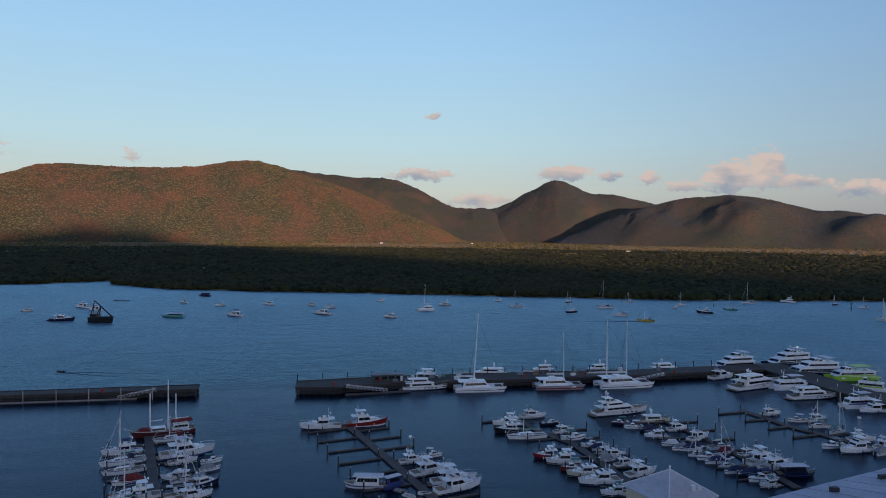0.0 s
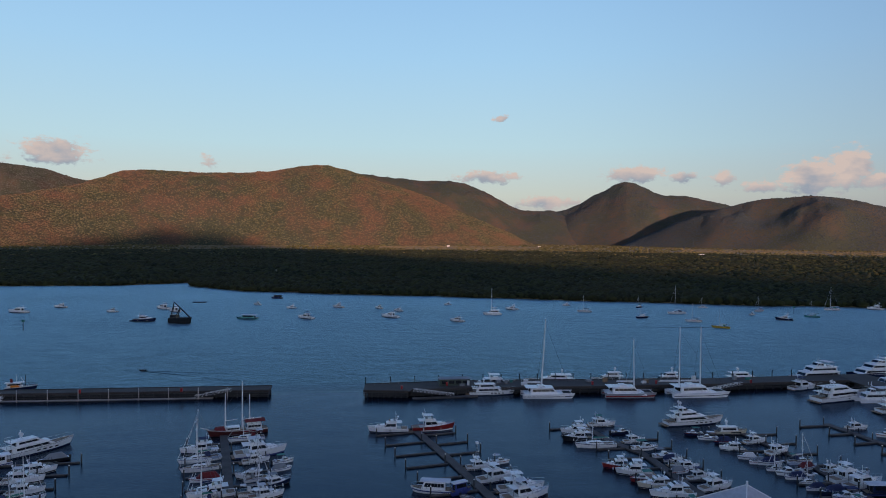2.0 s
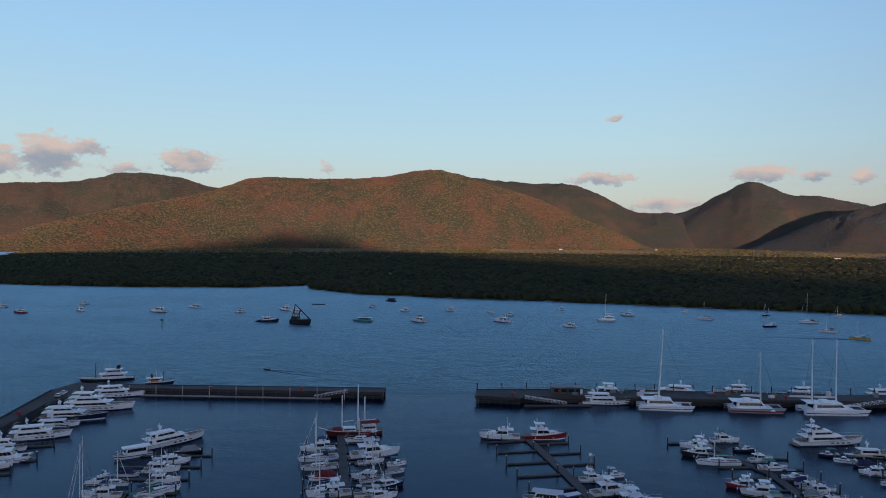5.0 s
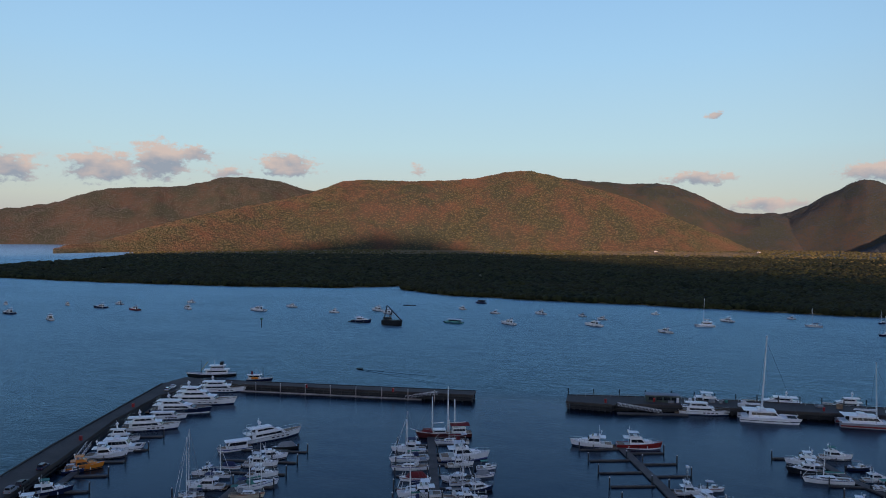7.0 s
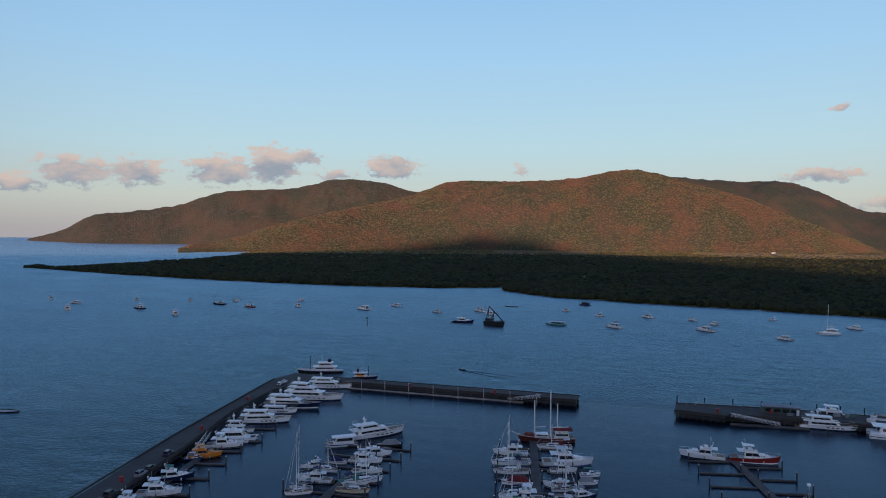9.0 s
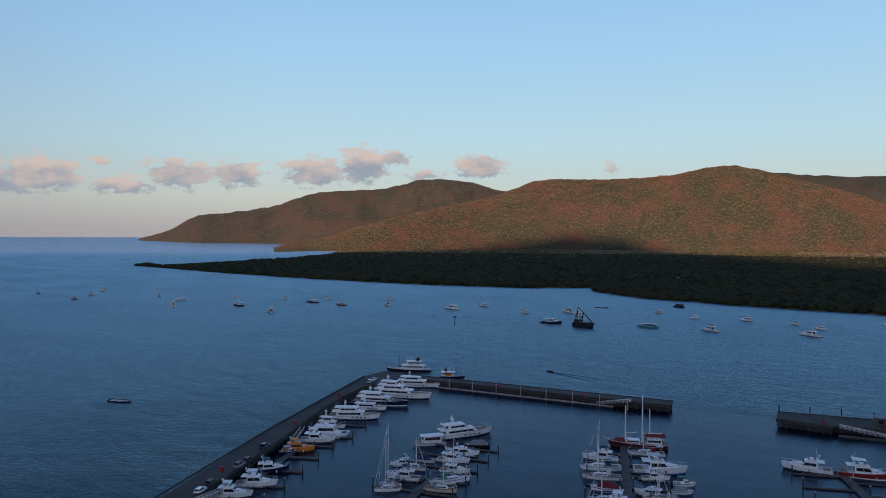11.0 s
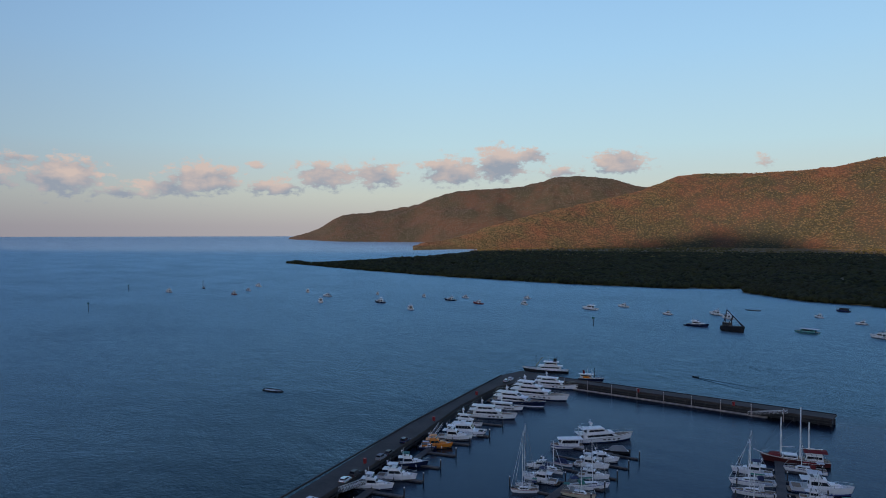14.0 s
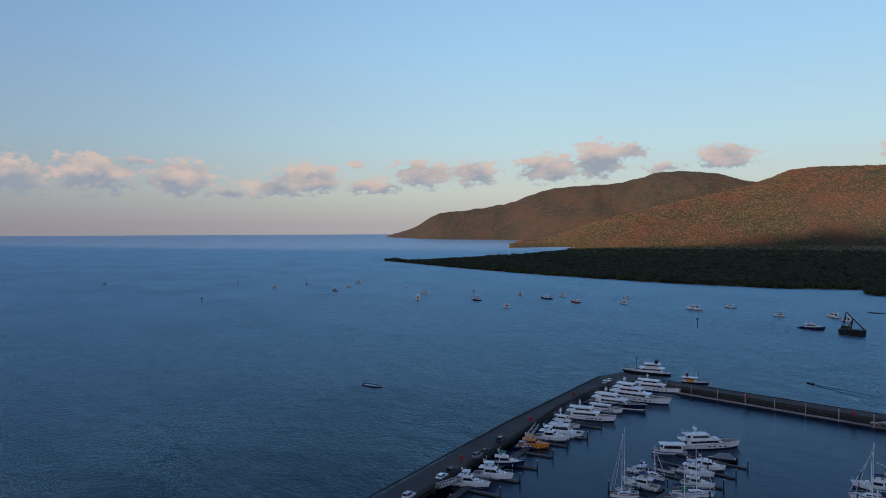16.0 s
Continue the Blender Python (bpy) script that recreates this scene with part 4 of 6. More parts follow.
def superyacht(x, y, heading, length, hull=GELCOAT, seed=0, tiers=3, label="", sleek=False):
    rng = random.Random(seed)
    beam, bow, stern = length * 0.225, 0.075 * length + 1.0, 0.045 * length + 0.6
    ob = afloat("motor_yacht", label or "large white multi-deck motor yacht berthed stern-to", "motor yacht", x, y, heading, "large yachts")
    part("hull", hull_mesh(length, beam, bow, stern, 2.6, stations=15), hull, ob)
    part("deck", deck_mesh(length, beam, bow, stern, 2.6, stations=15), TEAK, ob)
    part("boot_stripe", stripe_mesh(length, beam, -0.12, 0.08, bow, stern, 2.6), NAVY if hull is not NAVY else GELCOAT, ob)
    part("rub_rail", stripe_mesh(length, beam, 0.86, 0.93, bow, stern, 2.6), GELCOAT if hull is not GELCOAT else CANVAS_GREY, ob)
    z, a, b = stern - 0.1, -0.36 * length, (0.22 if not sleek else 0.27) * length
    h = min(2.3, max(1.55, 0.062 * length))
    for n in range(tiers):
        rake = (0.07 if not sleek else 0.14) * length
        w = beam * (0.42 - 0.055 * n)
        house = taper(a, b, w, z, a + 0.01 * length, b - rake, w * 0.93, z + h, 0.16)
        deck = part("deckhouse", prism(bmesh.new(), *house), GELCOAT, ob)
        glaze(house, deck, 4 if n == 0 else 3 - (n > 1), 0.38, 0.8, back=True, u0=0.1, u1=0.9)
        lid = taper(a - 0.08 * length, b - rake + 0.035 * length, w * 1.08, z + h, a - 0.08 * length, b - rake + 0.01 * length, w * 1.05, z + h + 0.22, 0.16)
        part("upper_deck", prism(bmesh.new(), *lid), GELCOAT, ob)
        each_post("deck_post", ob, STEEL, [(a - 0.07 * length, s * w, z) for s in (1, -1)], z + h, 0.07)
        rail = bmesh.new()
        top = z + h + 0.2
        for s in (1, -1):
            tube(rail, (a - 0.075 * length, s * w * 1.02, top + 0.9), (a + 0.02 * length, s * w * 1.02, top + 0.9), 0.04, 4)
        tube(rail, (a - 0.075 * length, -w * 1.02, top + 0.9), (a - 0.075 * length, w * 1.02, top + 0.9), 0.04, 4)
        for k in range(5):
            tube(rail, (a - 0.075 * length, w * (-1.02 + 0.51 * k), top), (a - 0.075 * length, w * (-1.02 + 0.51 * k), top + 0.9), 0.03, 4)
        part("aft_rail", rail, STEEL, ob)
        z += h + 0.2
        a += 0.055 * length
        b -= (0.125 if not sleek else 0.17) * length
        h *= 0.92
    mast = bmesh.new()
    c = (a + b) / 2 - 0.02 * length
    for s in (1, -1):
        tube(mast, (c - 0.02 * length, s * beam * 0.2, z), (c - 0.035 * length, s * beam * 0.08, z + 1.2), 0.16, 5)
    tube(mast, (c - 0.035 * length, -beam * 0.1, z + 1.2), (c - 0.035 * length, beam * 0.1, z + 1.2), 0.16, 5)
    tube(mast, (c - 0.035 * length, 0, z + 1.2), (c - 0.04 * length, 0, z + 2.8), 0.1, 5)
    part("radar_mast", mast, GELCOAT, ob)
    for s in (1, -1):
        part("satellite_dome", dome(c - 0.03 * length, s * beam * 0.13, z + 1.6, 0.5), GELCOAT, ob)
    part("radar_bar", block(c - 0.035 * length - 0.15, c - 0.035 * length + 0.15, 0.9, z + 1.9, z + 2.1), GELCOAT, ob)
    part("tender", block(-0.42 * length, -0.42 * length + 3.2, 0.8, stern + 0.1, stern + 0.8, 0.8), CANVAS_GREY, ob)
    part("bow_rail", rail_mesh(length, beam, bow, stern, 0.5, 0.95, 2.6, 0.045), STEEL, ob)
    part("swim_platform", block(-0.5 * length - 1.6, -0.5 * length, beam * 0.42, 0.35, 0.6), TEAK, ob)
    for k in range(4):
        for s in (1, -1):
            part("porthole", block(length * (-0.05 + 0.08 * k), length * (-0.05 + 0.08 * k) + 0.9, 0.05, stern * 0.58, stern * 0.58 + 0.35, y=s * beam * 0.472), GLASS, ob)
    return ob


def cat_hulls(ob, length, beam, bow, mat, gap=0.36):
    for s in (1, -1):
        part("hull", hull_mesh(length, beam * 0.27, bow, bow * 0.8, 2.0, s * beam * gap), mat, ob)
    part("bridge_deck", block(-0.46 * length, 0.3 * length, beam * 0.46, bow * 0.45, bow * 0.86, 0.02 * length), GELCOAT, ob)


def ferry(x, y, heading, length, hull=NAVY, trim=GELCOAT, tiers=2, label="", stripe=None, beam_share=0.3, seed=0):
    """A catamaran passenger ferry with rows of saloon windows."""
    beam, bow = length * beam_share, 0.055 * length + 1.0
    ob = afloat("catamaran_ferry", label or "white catamaran passenger ferry with window rows", "ferry", x, y, heading, "tour boats")
    cat_hulls(ob, length, beam, bow, hull)
    z, a, b = bow * 0.84, -0.42 * length, 0.36 * length
    for n in range(tiers):
        w = beam * (0.47 - 0.03 * n)
        house = taper(a, b, w, z, a, b - 0.08 * length, w * 0.95, z + 2.1, 0.22)
        deck = part("saloon", prism(bmesh.new(), *house), trim, ob)
        glaze(house, deck, max(5, int(length / 3.2)) - 2 * n, 0.4, 0.78, back=True, u0=0.04, u1=0.95)
        if stripe and n == 0:
            for side in ("starboard", "port"):
                part("side_stripe", pane(sides_of(house)[side], 0.0, 1.0, 0.03, 0.3, 0.03), stripe, deck)
        part("upper_deck", prism(bmesh.new(), *taper(a - 0.03 * length, b - 0.06 * length, w * 1.02, z + 2.1, a - 0.03 * length, b - 0.07 * length, w, z + 2.26, 0.22)), trim, ob)
        z += 2.22
        a += 0.05 * length
        b -= 0.16 * length
    wheel = taper(b - 0.16 * length, b + 0.02 * length, beam * 0.3, z, b - 0.15 * length, b - 0.05 * length, beam * 0.27, z + 1.8, 0.2)
    bridge = part("wheelhouse", prism(bmesh.new(), *wheel), trim, ob)
    glaze(wheel, bridge, 2, 0.4, 0.85, back=True)
    sun_roof = prism(bmesh.new(), *taper(a, b - 0.2 * length, beam * 0.4, z + 2.1, a, b - 0.2 * length, beam * 0.39, z + 2.25))
    part("awning", sun_roof, stripe if stripe is GREEN_TRIM else CANVAS_WHITE, ob)
    each_post("awning_post", ob, STEEL, [(px, s * beam * 0.37, z) for px in (a + 0.5, (a + b) / 2 - 0.1 * length, b - 0.21 * length) for s in (1, -1)], z + 2.1, 0.06)
    rail = bmesh.new()
    for s in (1, -1):
        tube(rail, (a, s * beam * 0.41, z + 1.0), (b - 0.16 * length, s * beam * 0.41, z + 1.0), 0.04, 4)
        for k in range(7):
            px = a + (b - 0.16 * length - a) * k / 6
            tube(rail, (px, s * beam * 0.41, z), (px, s * beam * 0.41, z + 1.0), 0.03, 4)
    part("top_rail", rail, STEEL, ob)
    mast = bmesh.new()
    tube(mast, (b - 0.08 * length, 0, z + 2.0), (b - 0.1 * length, 0, z + 4.6), 0.11, 5)
    tube(mast, (b - 0.09 * length, -0.9, z + 3.2), (b - 0.09 * length, 0.9, z + 3.2), 0.08, 4)
    part("radar_mast", mast, GELCOAT, ob)
    part("life_raft", block(a + 0.3, a + 1.7, 0.5, z, z + 0.7), GELCOAT, ob)
    return ob


def sail_catamaran(x, y, heading, length, mast, masts=(0.05,), hull=GELCOAT, label="", seed=0, rake=-0.02, stripe=NAVY):
    beam, bow = length * 0.42, 0.06 * length + 0.9
    ob = afloat("sailing_catamaran", label or "large white sailing catamaran with a tall mast", "sailing boat", x, y, heading, "tour boats")
    cat_hulls(ob, length, beam, bow, hull)
    for s in (1, -1):
        part("hull_stripe", stripe_mesh(length, beam * 0.27, 0.12 if stripe is RED_HULL else 0.3, 0.45, bow, bow * 0.8, 2.0, y=s * beam * 0.36), stripe, ob)
    house = taper(-0.36 * length, 0.2 * length, beam * 0.38, bow * 0.86, -0.34 * length, 0.08 * length, beam * 0.33, bow * 0.86 + 2.2, 0.25)
    cabin = part("saloon", prism(bmesh.new(), *house), GELCOAT, ob)
    glaze(house, cabin, 5, 0.35, 0.78, back=True)
    part("cabin_roof", prism(bmesh.new(), *taper(-0.44 * length, 0.1 * length, beam * 0.36, bow * 0.86 + 2.2, -0.43 * length, 0.09 * length, beam * 0.35, bow * 0.86 + 2.36, 0.2)), GELCOAT, ob)
    net = block(0.3 * length, 0.44 * length, beam * 0.28, bow * 0.8, bow * 0.84)
    part("trampoline_net", net, RUBBER, ob)
    beam_bm = bmesh.new()
    tube(beam_bm, (0.44 * length, -beam * 0.36, bow * 0.9), (0.44 * length, beam * 0.36, bow * 0.9), 0.14, 5)
    part("crossbeam", beam_bm, SPAR, ob)
    for share in masts:
        spar = bmesh.new()
        tube(spar, (share * length, 0, bow), (share * length + rake * mast, 0, mast), 0.011 * mast, 6, 0.007 * mast)
        part("mast", spar, SPAR, ob)
        boom = bmesh.new()
        tube(boom, (share * length, 0, bow + 3.6), ((share - 0.36) * length, 0, bow + 3.8), 0.14, 5)
        part("boom", boom, SPAR, ob)
        bundle = bmesh.new()
        tube(bundle, (share * length - 0.3, 0, bow + 4.05), ((share - 0.34) * length, 0, bow + 4.1), 0.34, 6, 0.22)
        part("furled_mainsail", bundle, CANVAS_WHITE, ob)
        wires = bmesh.new()
        tube(wires, (0.46 * length, 0, bow), (share * length + rake * mast * 0.95, 0, mast * 0.93), 0.04, 3)
        for s in (1, -1):
            tube(wires, ((share - 0.06) * length, s * beam * 0.46, bow), (share * length + rake * mast * 0.95, 0, mast * 0.95), 0.035, 3)
        part("rigging", wires, WIRE, ob)
    fly = taper(-0.2 * length, -0.06 * length, beam * 0.2, bow * 0.86 + 2.36, -0.2 * length, -0.08 * length, beam * 0.19, bow * 0.86 + 3.1)
    part("helm_station", prism(bmesh.new(), *fly), GELCOAT, ob)
    return ob


def ketch(x, y, heading, length, hull, masts, label, seed=0):
    """A heavy timber schooner with several bare masts: share of the length and height of each."""
    beam, bow, stern = length * 0.24, 2.3, 1.6
    ob = afloat("schooner", label, "sailing boat", x, y, heading)
    part("hull", hull_mesh(length, beam, bow, stern, 2.0, slim=0.75, stations=13), hull, ob)
    part("deck", deck_mesh(length, beam, bow, stern, 2.0, slim=0.75, stations=13), TEAK, ob)
    part("gunwale_stripe", stripe_mesh(length, beam, 0.86, 0.97, bow, stern, 2.0, 0.75), GELCOAT, ob)
    for a, b, h in ((-0.4, -0.14, 1.7), (-0.04, 0.2, 1.2)):
        house = taper(a * length, b * length, beam * 0.3, stern, a * length + 0.1, b * length - 0.4, beam * 0.28, stern + h)
        cabin = part("deckhouse", prism(bmesh.new(), *house), GELCOAT, ob)
        glaze(house, cabin, 4, 0.35, 0.75)
    part("awning", prism(bmesh.new(), *taper(-0.46 * length, -0.12 * length, beam * 0.42, stern + 2.5, -0.45 * length, -0.13 * length, beam * 0.2, stern + 3.1)), CANVAS_RED, ob)
    each_post("awning_post", ob, STEEL, [(px * length, s * beam * 0.4, stern) for px in (-0.45, -0.3, -0.13) for s in (1, -1)], stern + 2.5, 0.05)
    part("foredeck_cover", prism(bmesh.new(), *taper(0.2 * length, 0.38 * length, beam * 0.3, stern + 0.4, 0.22 * length, 0.36 * length, beam * 0.1, stern + 1.4, 0.3)), CANVAS_RED, ob)
    for share, height in masts:
        spar, wires, boom = bmesh.new(), bmesh.new(), bmesh.new()
        tube(spar, (share * length, 0, stern), (share * length, 0, height), 0.26, 6, 0.17)
        part("mast", spar, SPAR, ob)
        tube(boom, (share * length, 0, stern + 3.2), ((share - 0.2) * length, 0, stern + 3.4), 0.13, 5)
        part("boom", boom, SPAR, ob)
        for s in (1, -1):
            tube(wires, ((share - 0.03) * length, s * beam * 0.46, stern + 0.4), (share * length, 0, height * 0.9), 0.03, 3)
        tube(wires, (0.5 * length, 0, bow), (share * length, 0, height * 0.92), 0.03, 3)
        part("rigging", wires, WIRE, ob)
    sprit = bmesh.new()
    tube(sprit, (0.46 * length, 0, bow), (0.6 * length, 0, bow + 0.9), 0.14, 5)
    part("bowsprit", sprit, SPAR, ob)
    part("guard_rail", rail_mesh(length, beam, bow, stern, 0.05, 0.9, 2.0), STEEL, ob)
    return ob


def work_ship(x, y, heading, length, hull, house_at, label, tiers=2, top=GELCOAT, seed=0, hull_top=GELCOAT):
    """An older steel ship: superstructure, funnel, masts and a derrick."""
    beam, bow, stern = length * 0.22, 0.06 * length + 1.1, 0.04 * length + 0.7
    ob = afloat("work_ship", label, "ship", x, y, heading)
    part("hull", hull_mesh(length, beam, bow, stern, 2.6, slim=0.8, stations=13), hull, ob)
    part("deck", deck_mesh(length, beam, bow, stern, 2.6, slim=0.8, stations=13), DECK, ob)
    part("bulwark_stripe", stripe_mesh(length, beam, 0.72, 0.98, bow, stern, 2.6, 0.8), hull_top, ob)
    z = stern
    for n in range(tiers):
        a, b = (house_at - 0.22 + 0.08 * n) * length, (house_at + 0.24 - 0.1 * n) * length
        house = taper(a, b, beam * (0.4 - 0.06 * n), z, a, b - 0.5, beam * (0.39 - 0.06 * n), z + 1.85)
        deck = part("superstructure", prism(bmesh.new(), *house), top, ob)
        glaze(house, deck, 5 - n, 0.45, 0.78, back=True)
        part("upper_deck", prism(bmesh.new(), *taper(a - 0.8, b + 0.5, beam * (0.43 - 0.06 * n), z + 1.85, a - 0.8, b + 0.4, beam * (0.43 - 0.06 * n), z + 1.98)), top, ob)
        z += 1.98
    stack = prism(bmesh.new(), *taper((house_at - 0.12) * length, (house_at - 0.05) * length, beam * 0.1, z, (house_at - 0.13) * length, (house_at - 0.065) * length, beam * 0.09, z + 1.6))
    part("funnel", stack, RUBBER if hull is not NAVY else CANVAS_RED, ob)
    for share, height in ((house_at + 0.06, z + 3.4), (house_at + 0.32, z + 3.0)):
        bm = bmesh.new()
        foot = z if share < house_at + 0.1 else stern
        tube(bm, (share * length, 0, foot), (share * length, 0, height), 0.15, 5, 0.08)
        tube(bm, (share * length, -1.1, height - 1.2), (share * length, 1.1, height - 1.2), 0.07, 4)
        part("mast", bm, SPAR if share < house_at + 0.1 else RUBBER, ob)
    bm = bmesh.new()
    tube(bm, ((house_at + 0.32) * length, 0, stern + 1.5), ((house_at + 0.18) * length, 0, z + 2.0), 0.12, 5)
    part("derrick_boom", bm, YELLOW if hull is not NAVY else SPAR, ob)
    for s in (1, -1):
        part("lifeboat", block((house_at - 0.1) * length, (house_at - 0.1) * length + 3.5, 0.6, z - 1.9, z - 1.1, 0.8, s * beam * 0.36), ORANGE if hull is NAVY else GELCOAT, ob)
    part("bow_rail", rail_mesh(length, beam, bow, stern, 0.5, 0.95, 2.6, 0.05), STEEL, ob)
    return ob


def dredge_boat(x, y, heading, length):
    """The black work vessel with two raised timber arms."""
    beam = length * 0.34
    ob = afloat("dredge_boat", "black steel dredge boat with raised crane arms at anchor", "ship", x, y, heading)
    part("hull", hull_mesh(length, beam, 4.6, 3.8, 3.0), BLACK_HULL, ob)
    part("deck", deck_mesh(length, beam, 4.6, 3.8, 3.0), RUBBER, ob)
    house = taper(-0.42 * length, -0.12 * length, beam * 0.36, 3.8, -0.42 * length, -0.14 * length, beam * 0.34, 6.2)
    cabin = part("deckhouse", prism(bmesh.new(), *house), BLACK_HULL, ob)
    glaze(house, cabin, 2)
    arm = bmesh.new()
    tube(arm, (0.42 * length, 0, 4.6), (-0.3 * length, 0, 15.5), 0.55, 6, 0.35)
    part("crane_arm", arm, BLACK_HULL, ob)
    frame_bm = bmesh.new()
    for s in (1, -1):
        tube(frame_bm, (-0.2 * length, s * beam * 0.3, 3.8), (-0.02 * length, 0, 11.6), 0.35, 5)
        tube(frame_bm, (-0.42 * length, s * beam * 0.2, 3.8), (-0.3 * length, 0, 15.3), 0.25, 5)
    part("support_frame", frame_bm, BLACK_HULL, ob)
    wires = bmesh.new()
    tube(wires, (-0.3 * length, 0, 15.4), (-0.48 * length, 0, 4.0), 0.06, 3)
    part("hoist_cable", wires, WIRE, ob)
    return ob


def houseboat(x, y, heading, length, wall=GELCOAT, roof=CANVAS_NAVY, label="", seed=0):
    beam = length * 0.34
    ob = afloat("houseboat", label or "boxy canopied charter boat moored at a pontoon", "motor boat", x, y, heading, "boats in the marina")
    part("hull", hull_mesh(length, beam, 1.5, 1.1, 3.5), wall, ob)
    part("deck", deck_mesh(length, beam, 1.5, 1.1, 3.5), TEAK, ob)
    house = taper(-0.36 * length, 0.24 * length, beam * 0.42, 1.1, -0.36 * length, 0.16 * length, beam * 0.4, 3.1, 0.1)
    cabin = part("cabin", prism(bmesh.new(), *house), wall, ob)
    glaze(house, cabin, 6, 0.38, 0.85, back=True)
    part("roof", prism(bmesh.new(), *taper(-0.47 * length, 0.27 * length, beam * 0.45, 3.1, -0.46 * length, 0.24 * length, beam * 0.38, 3.35, 0.1)), roof, ob)
    each_post("roof_post", ob, STEEL, [(-0.45 * length, s * beam * 0.4, 1.0) for s in (1, -1)], 3.1, 0.05)
    part("side_stripe", stripe_mesh(length, beam, 0.35, 0.65, 1.5, 1.1, 3.5), BLUE_TRIM, ob)
    part("bow_rail", rail_mesh(length, beam, 1.5, 1.1, 0.5, 0.8, 3.5), STEEL, ob)
    return ob


def dinghy(x, y, heading, length, hull=GELCOAT, label=""):
    ob = afloat("dinghy", label or "small open dinghy with an outboard motor", "boat", x, y, heading)
    part("hull", hull_mesh(length, length * 0.38, 0.65, 0.55, 2.2), hull, ob)
    part("floor", deck_mesh(length * 0.95, length * 0.34, 0.45, 0.4, 2.2), DECK, ob)
    for k in (-0.2, 0.12):
        part("thwart", block(k * length, k * length + 0.25, length * 0.16, 0.42, 0.5), TEAK, ob)
    part("outboard_motor", block(-0.5 * length - 0.4, -0.5 * length, 0.18, 0.0, 0.95), RUBBER, ob)
    return ob


# ---- marina: pontoons, piles and pier furniture ----
PONTOON = material("weathered_pontoon", (0.10, 0.085, 0.075), 0.85, grain=2.5, coarse=0.3, vary=0.35, random_tint=0.15)
PALE_TIMBER = material("pale_timber", (0.42, 0.36, 0.33), 0.8, grain=2.5, coarse=0.3, vary=0.3, random_tint=0.15)
CAP = material("white_pile_cap", (0.72, 0.72, 0.72), 0.5, vary=0.1)
RED_BOX = material("red_cabinet", (0.32, 0.018, 0.018), 0.5, vary=0.15)
LAMP_GLOW = bpy.data.materials.new("lamp_glow")
LAMP_GLOW.use_nodes = True
LAMP_GLOW.node_tree.nodes["Principled BSDF"].inputs["Emission Color"].default_value = (1.0, 0.93, 0.8, 1)
LAMP_GLOW.node_tree.nodes["Principled BSDF"].inputs["Emission Strength"].default_value = 3.5


def mooring_pile(x, y, top=2.8, r=0.2):
    ob = new("mooring_pile")
    ob.matrix_world = pose(x, y, 0)
    shaft = bmesh.new()
    tube(shaft, (0, 0, -1.5), (0, 0, top), r, 8)
    part("shaft", shaft, PILE_DARK, ob)
    cap = bmesh.new()
    tube(cap, (0, 0, top), (0, 0, top + 0.3), r * 1.12, 8, 0.05)
    part("cap", cap, CAP, ob, "white conical cap")
    return tagged(ob, "dark steel mooring pile with a white cap", "pile", "mooring piles")


FIRST_PILE = mooring_pile(112.2, -42.5)


def pile_at(x, y):
    copy_thing(FIRST_PILE, pose(x, y, 0))


def plank_run(parent, a, b, width, z=0.5, step=3.0, mat=None):
    """Deck panels from a to b, each a piece of its own, on a dark float."""
    a, b = Vector((*a, 0)), Vector((*b, 0))
    way = b - a
    length = way.length
    turn = math.degrees(math.atan2(way.y, way.x))
    floats = bmesh.new()
    prism(floats, [(0, -width * 0.46, -0.3), (length, -width * 0.46, -0.3), (length, width * 0.46, -0.3), (0, width * 0.46, -0.3)],
          [(0, -width * 0.46, z - 0.13), (length, -width * 0.46, z - 0.13), (length, width * 0.46, z - 0.13), (0, width * 0.46, z - 0.13)])
    f = part("float", floats, PILE_DARK, parent)
    f.matrix_world = pose(a.x, a.y, 0, 0, 0, turn)
    n = max(1, round(length / step))
    data = None
    for k in range(n):
        if data is None:
            bm = bmesh.new()
            s = length / n
            prism(bm, [(0.02, -width / 2, z - 0.12), (s - 0.02, -width / 2, z - 0.12), (s - 0.02, width / 2, z - 0.12), (0.02, width / 2, z - 0.12)],
                  [(0.02, -width / 2, z), (s - 0.02, -width / 2, z), (s - 0.02, width / 2, z), (0.02, width / 2, z)])
            first = part("deck_panel", bm, mat or PONTOON, parent)
            data = first.data
        else:
            first = new("deck_panel", data)
            first.parent = parent
        p = a + way * (k / n)
        first.matrix_world = pose(p.x, p.y, 0.004 * (k % 2), 0, 0, turn)


def pontoon(label, spine, width=2.6, mat=None):
    ob = tagged(new("pontoon"), label, "pontoon", "floating pontoons")
    ob.matrix_world = pose(0, 0, 0)
    for a, b in zip(spine, spine[1:]):
        plank_run(ob, a, b, width, mat=mat)
    return ob


def fingers(ob, spine, side, count, start, gap, length, width=0.85, lean=0.0, piles=True):
    """Narrow berths off a spine; side +1 to its left, seen along it."""
    a, b = Vector(spine[0]), Vector(spine[-1])
    way = (b - a).normalized()
    out = Vector((-way.y, way.x)) * side
    out = (out + way * lean).normalized()
    for k in range(count):
        root = a + way * (start + gap * k) + out * 1.3
        tip = root + out * length
        plank_run(ob, root, tip, width, 0.45, 4.0)
        if piles:
            pile_at(*(tip + out * 0.4))
    for k in range(count):
        if k % 2:
            pile_at(*(a + way * (start + gap * k - 1.0) + out * 1.8))


